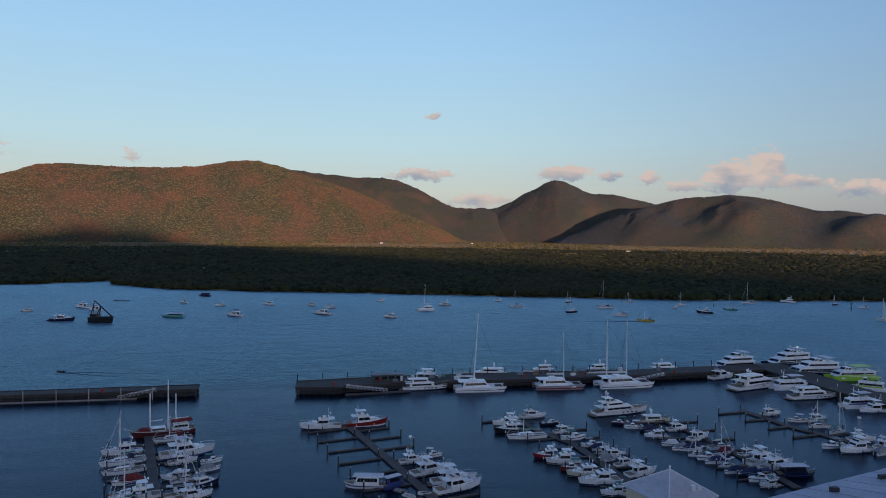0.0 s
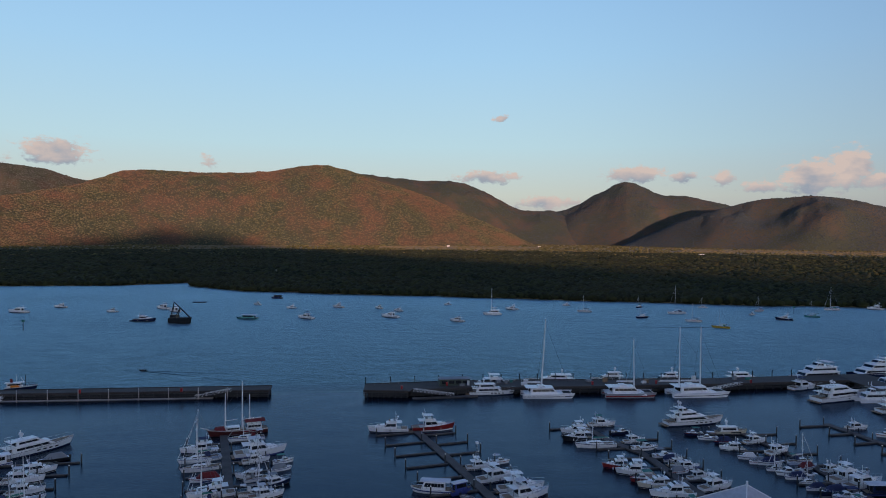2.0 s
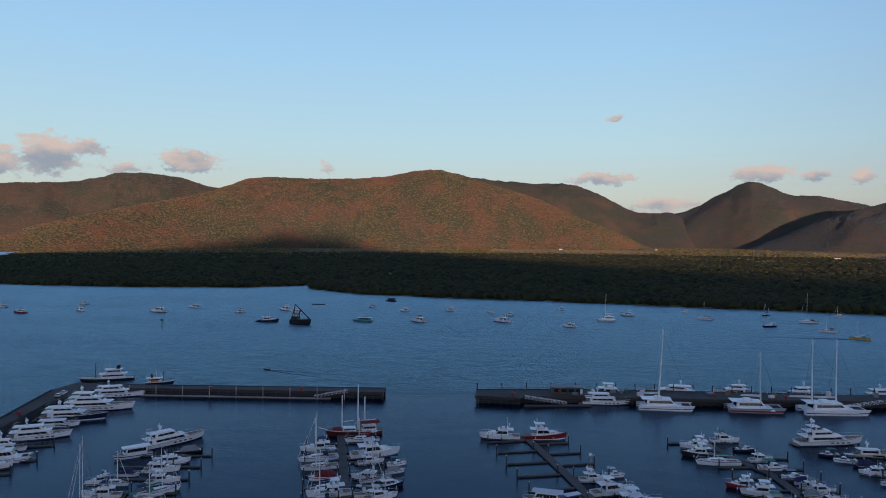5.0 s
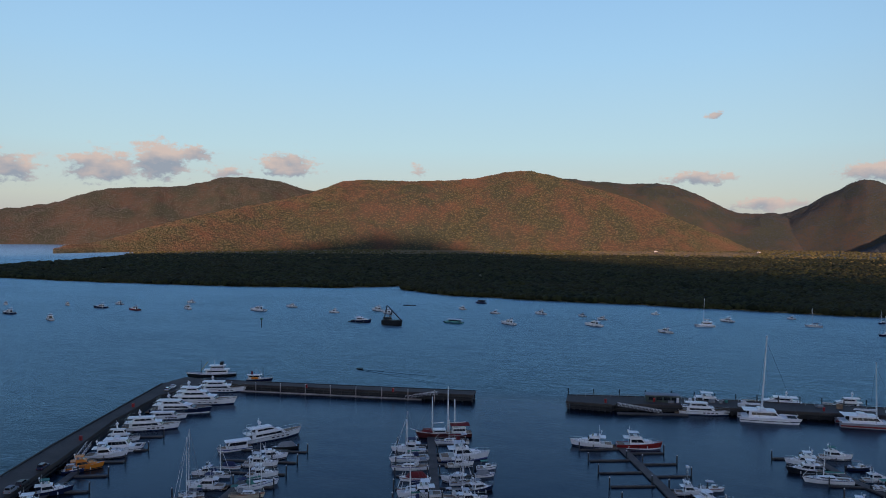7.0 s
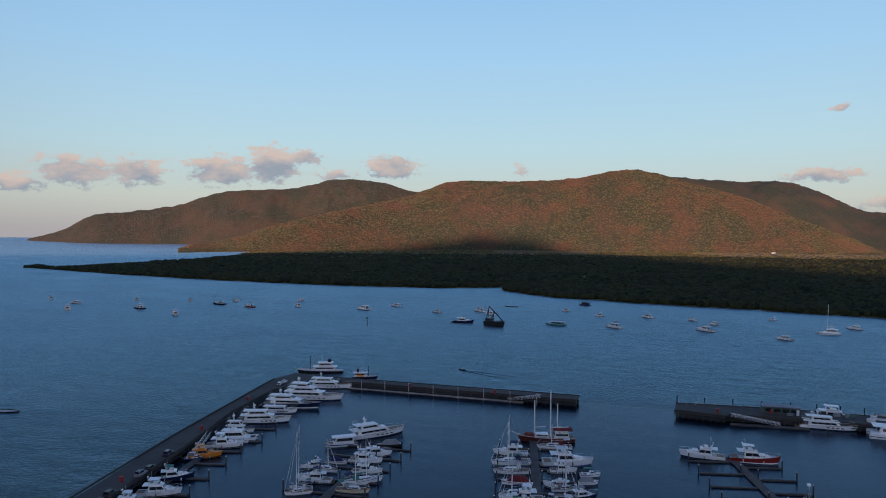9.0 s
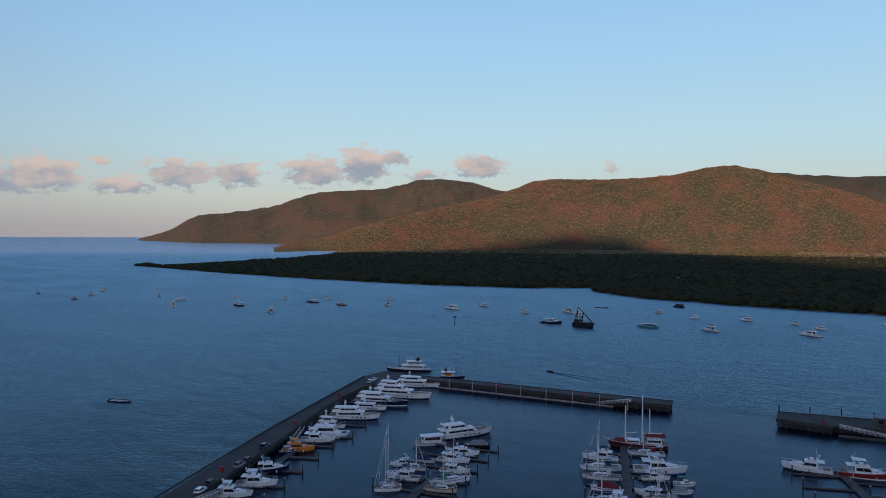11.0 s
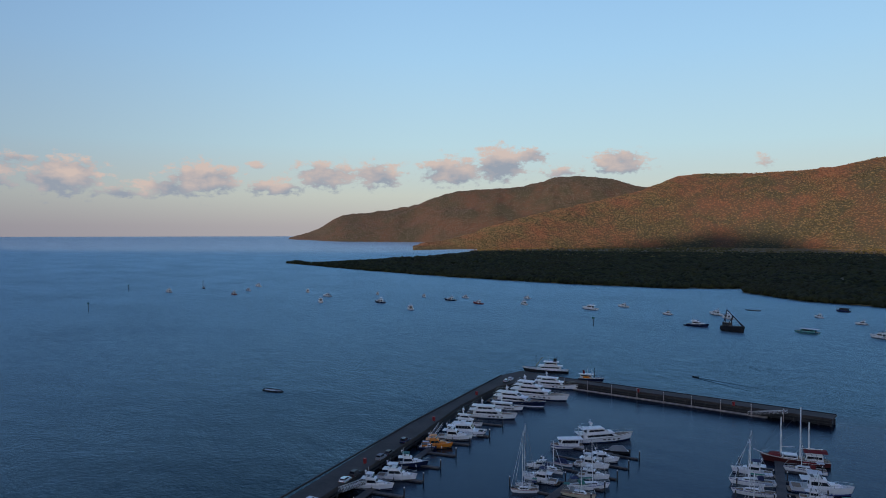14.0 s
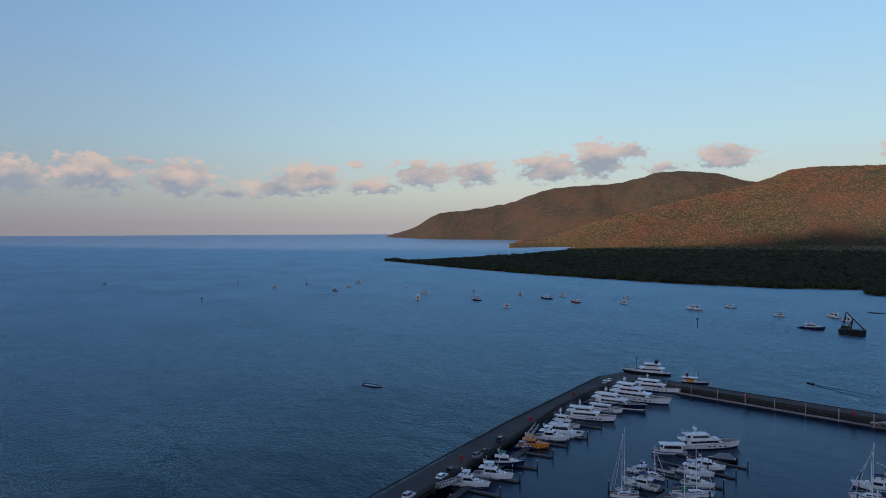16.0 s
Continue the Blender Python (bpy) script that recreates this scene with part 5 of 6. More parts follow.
B = [(65.4, -46.0), (81.5, -81.2), (98.0, -119.0)]
pontoon_b = pontoon("floating pontoon with empty and occupied finger berths", B)
fingers(pontoon_b, B, -1, 7, 4.5, 11.2, 12.5)
fingers(pontoon_b, B, 1, 7, 9.0, 10.8, 10.5)
CC = [(122.0, -32.0), (131.5, -55.0), (139.0, -66.0), (150.0, -112.0)]
pontoon_c = pontoon("floating pontoon crowded with motor boats", CC)
plank_run(pontoon_c, (122.0, -38.5), (112.5, -42.3), 1.2)
fingers(pontoon_c, CC[2:], -1, 5, -6.0, 9.5, 11.0)
fingers(pontoon_c, CC[2:], 1, 5, -14.0, 9.5, 10.0)
D = [(212.0, -24.5), (219.1, -46.3), (227.2, -59.3), (240.0, -84.0)]
pontoon_d = pontoon("floating pontoon with mostly empty berths", D)
for p, q in (((201.0, -29.2), (212.0, -26.4)), ((206.6, -38.8), (215.6, -36.2)), ((210.1, -48.7), (219.0, -45.6)), ((213.4, -58.5), (223.3, -55.4)), ((226.0, -56.9), (235.0, -53.2)), ((222.0, -70.0), (231.0, -67.0))):
    plank_run(pontoon_d, p, q, 1.2)
    pile_at(*p)
    pile_at(q[0] - 1.0, q[1] + 1.6)
EE = [(176.0, -34.0), (186.0, -68.0), (190.5, -104.0)]
pontoon_e = pontoon("floating pontoon crowded with small boats", EE)
fingers(pontoon_e, EE, -1, 7, 6.0, 9.5, 10.0)
fingers(pontoon_e, EE, 1, 6, 8.0, 10.5, 10.0)
A = [(3.0, -58.0), (15.4, -87.0), (31.0, -124.0)]
pontoon_a = pontoon("floating pontoon crowded with masted boats", A)
fingers(pontoon_a, A, -1, 6, 12.0, 10.0, 9.5)
fingers(pontoon_a, A, 1, 6, 12.0, 10.0, 9.5)
O = [(-37.5, -88.0), (-31.0, -112.0), (-22.0, -146.0)]
pontoon_o = pontoon("floating pontoon in the western basin", O)
fingers(pontoon_o, O, -1, 5, 6.0, 10.5, 12.0)
fingers(pontoon_o, O, 1, 5, 6.0, 10.5, 8.5)
W = [(-101.0, -84.0), (-80.5, -128.0), (-52.0, -190.0)]
pontoon_w = pontoon("floating pontoon along the west quay", W, 2.2)
fingers(pontoon_w, W[1:], 1, 6, -4.0, 12.5, 9.0, 1.4)
fingers(pontoon_w, W[:2], 1, 2, 18.0, 15.0, 12.0, 1.4)
pontoon_l = pontoon("long pale pontoon along the outer pier", [(-100.0, -26.6), (-20.0, -11.6)], 2.4, PALE_TIMBER)
pontoon_r = pontoon("pontoon beside the ferry pier", [(60.0, -3.0), (86.0, 4.5)], 2.6)


far_arm = pier_deck("pier", "grey concrete ferry arm with small deck lamps", [(252.2, 41.5), (262.0, -12.0), (300.0, -90.0), (314.0, -90.0), (277.0, -5.0), (268.0, 59.0), (254.2, 56.2)])


def under_deck(parent, ring):
    """Dark block added for the shade under a deck, set back from its edge."""
    bm = bmesh.new()
    slab(bm, ring, -1.0, 2.38)
    part("crosshead", bm, PILE_DARK, parent)


under_deck(outer_pier, [(-117, -27.3), (0.2, -4.9), (-0.6, 0.8), (-117, -23.0)])
under_deck(harbour_pier, [(41.0, -1.2), (57.2, -0.4), (58.2, 2.2), (80.7, 8.8), (136.6, 18.0), (189.6, 29.0), (223.5, 37.0), (251.0, 43.2), (252.5, 54.5), (184.4, 36.8), (130.4, 28.5), (79.6, 19.6), (39.6, 8.2)])
under_deck(far_arm, [(253.8, 41.0), (263.6, -11.6), (301.0, -89.0), (312.5, -89.0), (275.5, -5.0), (266.6, 57.0), (255.6, 55.0)])


def guide_pile(x, y, top=4.6):
    ob = new("guide_pile")
    ob.matrix_world = pose(x, y, 0)
    shaft = bmesh.new()
    tube(shaft, (0, 0, -1.5), (0, 0, top), 0.17, 8)
    part("shaft", shaft, PALE_TIMBER, ob)
    cap = bmesh.new()
    tube(cap, (0, 0, top), (0, 0, top + 0.3), 0.2, 8, 0.05)
    part("cap", cap, CAP, ob, "white conical cap")
    tagged(ob, "pale guide pile standing through the pier pontoon", "pile", "guide piles")


def along(a, b, n):
    return [Vector(a).lerp(Vector(b), k / max(1, n - 1)) for k in range(n)]


def piles_under(parent, a, b, n):
    for p in along(a, b, n):
        bm = bmesh.new()
        tube(bm, (p.x, p.y, -2), (p.x, p.y, 2.25), 0.38, 7)
        part("support_pile", bm, PILE_DARK, parent)


def fascia(parent, a, b):
    """Fender boards hung along a deck's edge."""
    a, b = Vector(a), Vector(b)
    way = (b - a).normalized()
    out = Vector((way.y, -way.x))
    bm = bmesh.new()
    for z0, z1 in ((1.0, 1.35), (1.9, 2.3)):
        p, q = a + out * 0.05, b + out * 0.05
        r, s = q + out * 0.25, p + out * 0.25
        prism(bm, [(v.x, v.y, z0) for v in (p, q, r, s)], [(v.x, v.y, z1) for v in (p, q, r, s)])
    part("fender_board", bm, PILE_DARK, parent)


def kerb(parent, a, b, z=3.0, wide=0.35, high=0.25, mat=None):
    a, b = Vector(a), Vector(b)
    way = (b - a).normalized()
    side = Vector((-way.y, way.x)) * wide
    bm = bmesh.new()
    ring = (a, b, b + side, a + side)
    prism(bm, [(v.x, v.y, z + 0.002) for v in ring], [(v.x, v.y, z + high) for v in ring])
    part("kerb", bm, mat or CONCRETE, parent)


def fence(label, a, b, z=3.0, high=1.05, gap=3.0):
    ob = tagged(new("railing"), label, "railing", "pier railings")
    a, b = Vector(a), Vector(b)
    n = max(2, int((b - a).length / gap))
    bm = bmesh.new()
    for h in (0.5, 1.0):
        tube(bm, (a.x, a.y, z + high * h), (b.x, b.y, z + high * h), 0.05, 4)
    part("rail", bm, STEEL, ob)
    for p in along(a, b, n):
        bm = bmesh.new()
        tube(bm, (p.x, p.y, z), (p.x, p.y, z + high), 0.06, 4)
        part("post", bm, CAP, ob)




def mooring_post(x, y):
    """A dark timber post standing up through the pier's outer edge."""
    ob = new("mooring_post")
    ob.matrix_world = pose(x, y, 0)
    bm = bmesh.new()
    tube(bm, (0, 0, -1.5), (0, 0, 5.6), 0.24, 7, 0.2)
    part("post", bm, PILE_DARK, ob)
    bm = bmesh.new()
    tube(bm, (0, 0, 5.6), (0, 0, 5.75), 0.26, 7, 0.12)
    part("cap", bm, RUBBER, ob)
    tagged(ob, "dark timber mooring post at the pier edge", "post", "mooring posts")


for p in along((38.2, 10.2), (79, 21.8), 5) + along((88, 23.3), (184, 39.2), 13) + along((192, 40.9), (250, 55.8), 7):
    mooring_post(p.x, p.y)
for a, b, n in (((-116, -28.2), (0.8, -6.0), 30), ((-116, -25), (0.6, -2), 26)):
    piles_under(outer_pier, a, b, n)
fascia(outer_pier, (-118, -29.2), (1.4, -6.7))
kerb(outer_pier, (-118, -29.1), (1.3, -6.6))
kerb(outer_pier, (-118, -22.3), (0, 1.5))
for a, b, n in (((40.5, -2), (57.4, -1.2), 8), ((60, 1.8), (81, 7.8), 7), ((83, 8.2), (137, 16.8), 15), ((140, 17.6), (224, 35.6), 22), ((226, 36), (251, 42.2), 7)):
    piles_under(harbour_pier, a, b, n)
for a, b in (((39.6, -3), (58, -2)), ((59, 0.5), (81, 7)), ((81, 7), (137, 16)), ((137, 16), (190, 27)), ((190, 27), (252, 41.5))):
    fascia(harbour_pier, a, b)
    kerb(harbour_pier, (a[0] + 0.1, a[1] + 0.1), (b[0] - 0.1, b[1] + 0.1))
for a, b in (((38, 9), (79, 20.6)), ((79, 20.6), (130, 29.5)), ((130, 29.5), (184, 37.8))):
    kerb(harbour_pier, a, b)
quay_in = [(-34.0, -238.0), (-60.0, -186.0), (-84.5, -133.0), (-105.0, -93.0), (-119.0, -55.0)]
quay_out = [(-46.0, -238.0), (-67.5, -193.0), (-100.0, -122.0), (-134.5, -38.0)]
for a, b in zip(quay_in, quay_in[1:]):
    piles_under(west_quay, (a[0] - 0.6, a[1]), (b[0] - 0.6, b[1]), 8)
    fascia(west_quay, b, a)
    kerb(west_quay, (a[0] - 0.1, a[1]), (b[0] - 0.1, b[1]))
for a, b in zip(quay_out, quay_out[1:]):
    piles_under(west_quay, (a[0] + 0.7, a[1]), (b[0] + 0.7, b[1]), 8)
    kerb(west_quay, (a[0] + 0.55, a[1] + 0.2), (b[0] + 0.55, b[1]), high=0.45)
    body = bmesh.new()
    m, q = Vector(a).lerp(Vector(b), 0), Vector(b)
    prism(body, [(m.x + 2, m.y, -1), (q.x + 2, q.y, -1), (q.x + 7, q.y + 2, -1), (m.x + 7, m.y + 2, -1)], [(m.x + 2, m.y, 2.2), (q.x + 2, q.y, 2.2), (q.x + 7, q.y + 2, 2.2), (m.x + 7, m.y + 2, 2.2)])
    part("quay_core", body, PILE_DARK, west_quay)
piles_under(far_arm, (254, 36), (262, -10), 8)
piles_under(far_arm, (263, -14), (299, -88), 12)
kerb(far_arm, (262.1, -12.0), (252.4, 38.6))
kerb(far_arm, (299.8, -89.8), (262.2, -12.2))


for p in along((-104, -28.4), (-14, -11.5), 9):
    guide_pile(p.x, p.y)
fence("steel railing along the ferry pier edge", (42, 9.6), (78.5, 19.8))
fence("steel railing along the ferry pier edge", (80, 20.2), (183, 37.0))


def lamp_post(x, y, z=3.0, high=5.5, lit=False):
    ob = new("lamp_post")
    ob.matrix_world = pose(x, y, z)
    bm = bmesh.new()
    tube(bm, (0, 0, 0), (0, 0, high), 0.1, 6, 0.06)
    part("pole", bm, CAP, ob)
    part("lamp_head", block(-0.1, 0.7, 0.16, high, high + 0.16), LAMP_GLOW if lit else CAP, ob)
    part("base_plate", block(-0.25, 0.25, 0.25, 0, 0.12), CONCRETE, ob)
    return tagged(ob, "slim white pier lamp post", "lamp post", "pier lamps")


lamp_post(266.5, 40.0, high=11.0, lit=True)


def deck_lamp(x, y):
    ob = new("bollard_light")
    ob.matrix_world = pose(x, y, 3.0)
    bm = bmesh.new()
    tube(bm, (0, 0, 0), (0, 0, 0.9), 0.1, 6)
    part("stem", bm, CAP, ob)
    part("lens", dome(0, 0, 1.05, 0.11), LAMP_GLOW, ob, "glowing white lens")
    return tagged(ob, "small lit bollard light on the pier edge", "light", "bollard lights")


for p in along((254.5, 34), (286, -60), 11):
    deck_lamp(p.x + 2.0, p.y)


def hose_cabinet(x, y, z=3.0):
    ob = new("fire_hose_cabinet")
    ob.matrix_world = pose(x, y, z)
    part("cabinet", block(-0.4, 0.4, 0.35, 0.25, 1.6), RED_BOX, ob)
    part("leg", posts([(-0.3, 0, 0), (0.3, 0, 0)], 0.3, 0.07), STEEL, ob)
    part("roof", block(-0.48, 0.48, 0.43, 1.6, 1.7), RED_BOX, ob)
    return tagged(ob, "red fire hose cabinet on the pier", "cabinet", "hose cabinets")


for x, y in ((-32, -14), (-70, -21.5), (55, 0.5), (73, 9.5), (135, 18.5), (163, 24), (-95, -116), (-74, -162), (-113, -76), (205, 30)):
    hose_cabinet(x, y)


def gangway(x, y, heading, length, drop=2.5):
    """A truss gangway from a deck down to a pontoon."""
    ob = new("gangway")
    ob.matrix_world = pose(x, y, 0, 0, 0, heading)
    bm = bmesh.new()
    prism(bm, [(0, -0.7, 3.0), (length, -0.7, 3.0 - drop), (length, 0.7, 3.0 - drop), (0, 0.7, 3.0)], [(0, -0.7, 3.1), (length, -0.7, 3.1 - drop), (length, 0.7, 3.1 - drop), (0, 0.7, 3.1)])
    part("walkway", bm, PONTOON, ob)
    for s in (1, -1):
        bm = bmesh.new()
        n = int(length / 1.5)
        for k in range(n):
            u, v = k / n, (k + 1) / n
            tube(bm, (length * u, s * 0.7, 3.1 - drop * u), (length * v, s * 0.7, 4.2 - drop * v), 0.05, 4)
            tube(bm, (length * v, s * 0.7, 3.1 - drop * v), (length * v, s * 0.7, 4.2 - drop * v), 0.05, 4)
        tube(bm, (0, s * 0.7, 4.2), (length, s * 0.7, 4.2 - drop), 0.07, 4)
        part("truss", bm, SPAR, ob)
    return tagged(ob, "white aluminium truss gangway sloping to a pontoon", "gangway", "gangways")


gangway(-13.0, -10.2, -169, 14)
gangway(60.0, -2.0, 15, 17)
gangway(200.0, 27.0, 194, 18)
gangway(-60.0, -180.0, 116, 16)
gangway(-89.0, -118.0, -62, 12)


def pier_shed(x, y, heading, length=13.0):
    ob = new("pier_shed")
    ob.matrix_world = pose(x, y, 3.0, 0, 0, heading)
    part("wall", block(0, length, 2.2, 0, 2.7), CANVAS_GREEN_SHED, ob)
    part("roof", block(-0.3, length + 0.3, 2.6, 2.7, 2.95), CANVAS_GREY, ob)
    for k in range(4):
        part("window", block(1 + 3.0 * k, 3.2 + 3.0 * k, 0.03, 0.9, 2.1, y=-2.23), GLASS, ob)
    part("door", block(length - 1.2, length - 0.2, 0.03, 0, 2.1, y=-2.24), CAP, ob)
    return tagged(ob, "low dark green pier shed with windows", "shed")


CANVAS_GREEN_SHED = material("green_shed_paint", (0.06, 0.08, 0.065), 0.7, vary=0.25)
pier_shed(69.5, 11.5, 12)


def crate(x, y, heading, sx, sy, sz, mat, label):
    ob = new("crate")
    ob.matrix_world = pose(x, y, 3.0, 0, 0, heading)
    part("box", block(-sx / 2, sx / 2, sy / 2, 0.1, sz), mat, ob)
    part("lid", block(-sx / 2 - 0.04, sx / 2 + 0.04, sy / 2 + 0.04, sz, sz + 0.08), mat, ob)
    part("pallet", block(-sx / 2, sx / 2, sy / 2 * 0.9, 0, 0.1), TEAK, ob)
    return tagged(ob, label, "crate", "pier stores")


rng = random.Random(4)
for k in range(16):
    u = rng.random()
    p = Vector((62, 10)).lerp(Vector((215, 38)), u)
    mat, word = rng.choice(((CANVAS_GREY, "grey"), (CANVAS_NAVY, "navy"), (CAP, "white"), (TEAK, "brown"), (CANVAS_GREEN, "green")))
    crate(p.x, p.y + rng.uniform(-3, 3), rng.uniform(0, 40), rng.uniform(1.0, 2.6), rng.uniform(0.9, 1.6), rng.uniform(0.8, 1.9), mat, word + " storage crate standing on the ferry pier")


def parked_car(x, y, heading, mat, colour, z=3.0, tall=False):
    ob = new("parked_car")
    ob.matrix_world = pose(x, y, z, 0, 0, heading)
    bm = bmesh.new()
    prism(bm, *taper(-2.25, 2.25, 0.88, 0.3, -2.2, 2.15, 0.9, 0.75))
    prism(bm, *taper(-2.2, 2.15, 0.9, 0.75, -2.1, 1.9, 0.84, 0.98))
    bmesh.ops.bevel(bm, geom=bm.edges[:], offset=0.06, segments=1, affect="EDGES")
    part("body", bm, mat, ob)
    top = 1.75 if tall else 1.5
    house = taper(-1.9, 1.05, 0.82, 0.97, -1.6 if not tall else -1.8, 0.35, 0.66, top, 0.04)
    cabin = part("cabin", prism(bmesh.new(), *house), mat, ob)
    part("windscreen", pane(sides_of(house)["front"], 0.06, 0.94, 0.12, 0.9), GLASS, cabin)
    part("rear_window", pane(sides_of(house)["back"], 0.08, 0.92, 0.2, 0.85), GLASS, cabin)
    for side in ("starboard", "port"):
        for u in (0.07, 0.5):
            part("side_window", pane(sides_of(house)[side], u, u + 0.38, 0.18, 0.88), GLASS, cabin)
    for px in (-1.4, 1.4):
        for s in (1, -1):
            bm = bmesh.new()
            tube(bm, (px, s * 0.68, 0.33), (px, s * 0.92, 0.33), 0.33, 12)
            w = part("wheel", bm, RUBBER, ob)
            bm = bmesh.new()
            tube(bm, (px, s * 0.9, 0.33), (px, s * 0.94, 0.33), 0.19, 8)
            part("rim", bm, STEEL, w)
    for s in (1, -1):
        part("headlight", block(2.14, 2.26, 0.18, 0.55, 0.72, y=s * 0.62), CAP, ob)
        part("tail_light", block(-2.28, -2.18, 0.14, 0.6, 0.75, y=s * 0.68), RED_BOX, ob)
    return tagged(ob, colour + " car parked on the concrete quay", "car", "cars on the quay")


CARS = [(-62.8, -191.0, CAP, "white", True), (-69.5, -176.0, STEEL, "silver", False), (-71.8, -171.0, BLACK_HULL, "black", True), (-78.2, -157.0, CANVAS_GREY, "dark grey", True), (-80.0, -152.5, BLACK_HULL, "black", False), (-86.5, -141.0, NAVY, "navy", True), (-126.3, -48.5, STEEL, "silver", False), (-127.8, -44.0, CAP, "white", False), (-55.5, -206.0, RED_HULL, "dark red", False)]
for x, y, mat, colour, tall in CARS:
    parked_car(x + 4.0, y + 1.2, 115, mat, colour, tall=tall)


def channel_beacon(x, y, high):
    ob = new("channel_beacon")
    ob.matrix_world = pose(x, y, 0)
    bm = bmesh.new()
    tube(bm, (0, 0, -1), (0, 0, high), 0.3, 6, 0.22)
    part("pile", bm, PILE_DARK, ob)
    part("topmark", block(-0.7, 0.7, 0.7, high, high + 1.3), CANVAS_GREEN, ob)
    part("platform", block(-0.9, 0.9, 0.9, high - 0.3, high - 0.15), STEEL, ob)
    return tagged(ob, "dark channel marker pile with a topmark", "beacon", "channel marks")


# ---- roofs close below ----
ROOF_PALE = material("pale_metal_roof", (0.46, 0.47, 0.49), 0.5, grain=1.0, coarse=0.15, vary=0.18)
ROOF_GREY = material("grey_metal_roof", (0.34, 0.36, 0.44), 0.5, grain=1.0, coarse=0.15, vary=0.2)
BANK = material("rock_bank", (0.10, 0.095, 0.08), 0.9, grain=1.0, coarse=0.2, vary=0.5, bump=0.2)


def hip_building():
    ob = tagged(new("pavilion"), "waterfront pavilion with a pale hipped metal roof", "building")
    ring = [(138.0, -125.6), (151.3, -119.3), (157.6, -132.6), (144.3, -138.9)]
    bm = bmesh.new()
    slab(bm, [(147.8 + 0.9 * (x - 147.8), -129.2 + 0.9 * (y + 129.2)) for x, y in ring], -1.0, 8.8)
    part("wall", bm, CREAM, ob)
    bm = bmesh.new()
    mid = Vector((147.8, -129.3, 13.9))
    low = [bm.verts.new((x, y, 8.8)) for x, y in ring]
    edge = [bm.verts.new((x, y, 9.1)) for x, y in ring]
    tip = bm.verts.new(mid)
    for k in range(4):
        m = (k + 1) % 4
        bm.faces.new((low[k], low[m], edge[m], edge[k]))
        bm.faces.new((edge[k], edge[m], tip))
    bm.faces.new(low[::-1])
    roof = part("roof", bm, ROOF_PALE, ob)
    bm = bmesh.new()
    for x, y in ring:
        tube(bm, (x, y, 9.12), mid, 0.14, 5)
    part("ridge_cap", bm, CAP, roof)
    for dx in (0.0, 1.6):
        v = block(151.2 + dx, 152.1 + dx, 0.45, 10.6 - 0.5 * dx, 11.7 - 0.5 * dx, y=-133.2 + 0.6 * dx)
        part("roof_vent", v, CAP, roof)
    bm = bmesh.new()
    tube(bm, mid, mid + Vector((0, 0, 0.8)), 0.25, 6)
    part("finial", bm, CAP, roof)


def long_building():
    ob = tagged(new("terminal_building"), "long building with a low grey metal roof", "building")
    a, b, deep = Vector((165.0, -136.0)), Vector((215.0, -111.0)), Vector((10.0, -22.0))
    bm = bmesh.new()
    slab(bm, [(a.x + 0.5, a.y - 1), (b.x, b.y - 1), (b.x + deep.x, b.y + deep.y), (a.x + deep.x, a.y + deep.y)], -1.0, 9.0)
    part("wall", bm, CREAM, ob)
    bm = bmesh.new()
    ring = [(a.x, a.y, 9.6), (b.x, b.y, 9.6), (b.x + deep.x, b.y + deep.y, 14.0), (a.x + deep.x, a.y + deep.y, 14.0)]
    prism(bm, [(x, y, z - 0.35) for x, y, z in ring], ring)
    roof = part("roof", bm, ROOF_GREY, ob)
    for k in range(9):
        u = (k + 0.5) / 9
        p = a.lerp(b, u)
        bm = bmesh.new()
        tube(bm, (p.x, p.y, 9.66), (p.x + deep.x, p.y + deep.y, 14.06), 0.07, 4)
        part("roof_seam", bm, ROOF_GREY, roof)
    for u in (0.3, 0.62, 0.68, 0.74):
        p = a.lerp(b, u) + deep * 0.25
        part("roof_vent", block(p.x - 0.9, p.x + 0.9, 0.5, 10.5, 11.7, y=p.y), PILE_DARK, roof)


hip_building()
long_building()


def rock_bank():
    bm = bmesh.new()
    rng = random.Random(9)
    ob = tagged(new("rock_bank"), "dark rock bank below the waterfront building", "rocks", kind="stuff")
    for _ in range(170):
        u = rng.random()
        p = Vector((168, -130)).lerp(Vector((196, -114)), u) + Vector((rng.uniform(-1, 3), rng.uniform(-3, 5)))
        r = rng.uniform(0.4, 1.1)
        start = len(bm.verts)
        bmesh.ops.create_icosphere(bm, subdivisions=1, radius=r, matrix=Matrix.Translation((p.x, p.y, 0.5 + rng.uniform(-0.6, 0.6))) @ Matrix.Diagonal((1, rng.uniform(0.6, 1), rng.uniform(0.5, 0.8), 1)))
    part("boulders", bm, BANK, ob)["kind"] = "stuff"


rock_bank()

# ---- boats in their places ----

# boats on the ferry pier
superyacht(92.2, 9.3, 10, 19.6, tiers=2, label="white motor yacht with an upright deckhouse beside the pier", seed=1)
cruiser(94.8, 23.5, 7, 17.8, top="hard", seed=2)
sail_catamaran(115.2, 8.2, 6, 21.6, 32.5, masts=(-0.13,), rake=0.05, seed=3)
superyacht(118.1, 31.2, -178, 24.0, tiers=2, sleek=True, seed=4)
superyacht(144.9, 40.8, -173, 15.9, tiers=2, sleek=True, seed=5)
sail_catamaran(149.5, 13.6, 6, 21.6, 24.0, masts=(0.1,), hull=SILVER_HULL, stripe=RED_HULL, label="grey and red day-tour catamaran with one mast", seed=6)
superyacht(171.3, 42.8, -165, 16.0, tiers=2, sleek=True, seed=7)
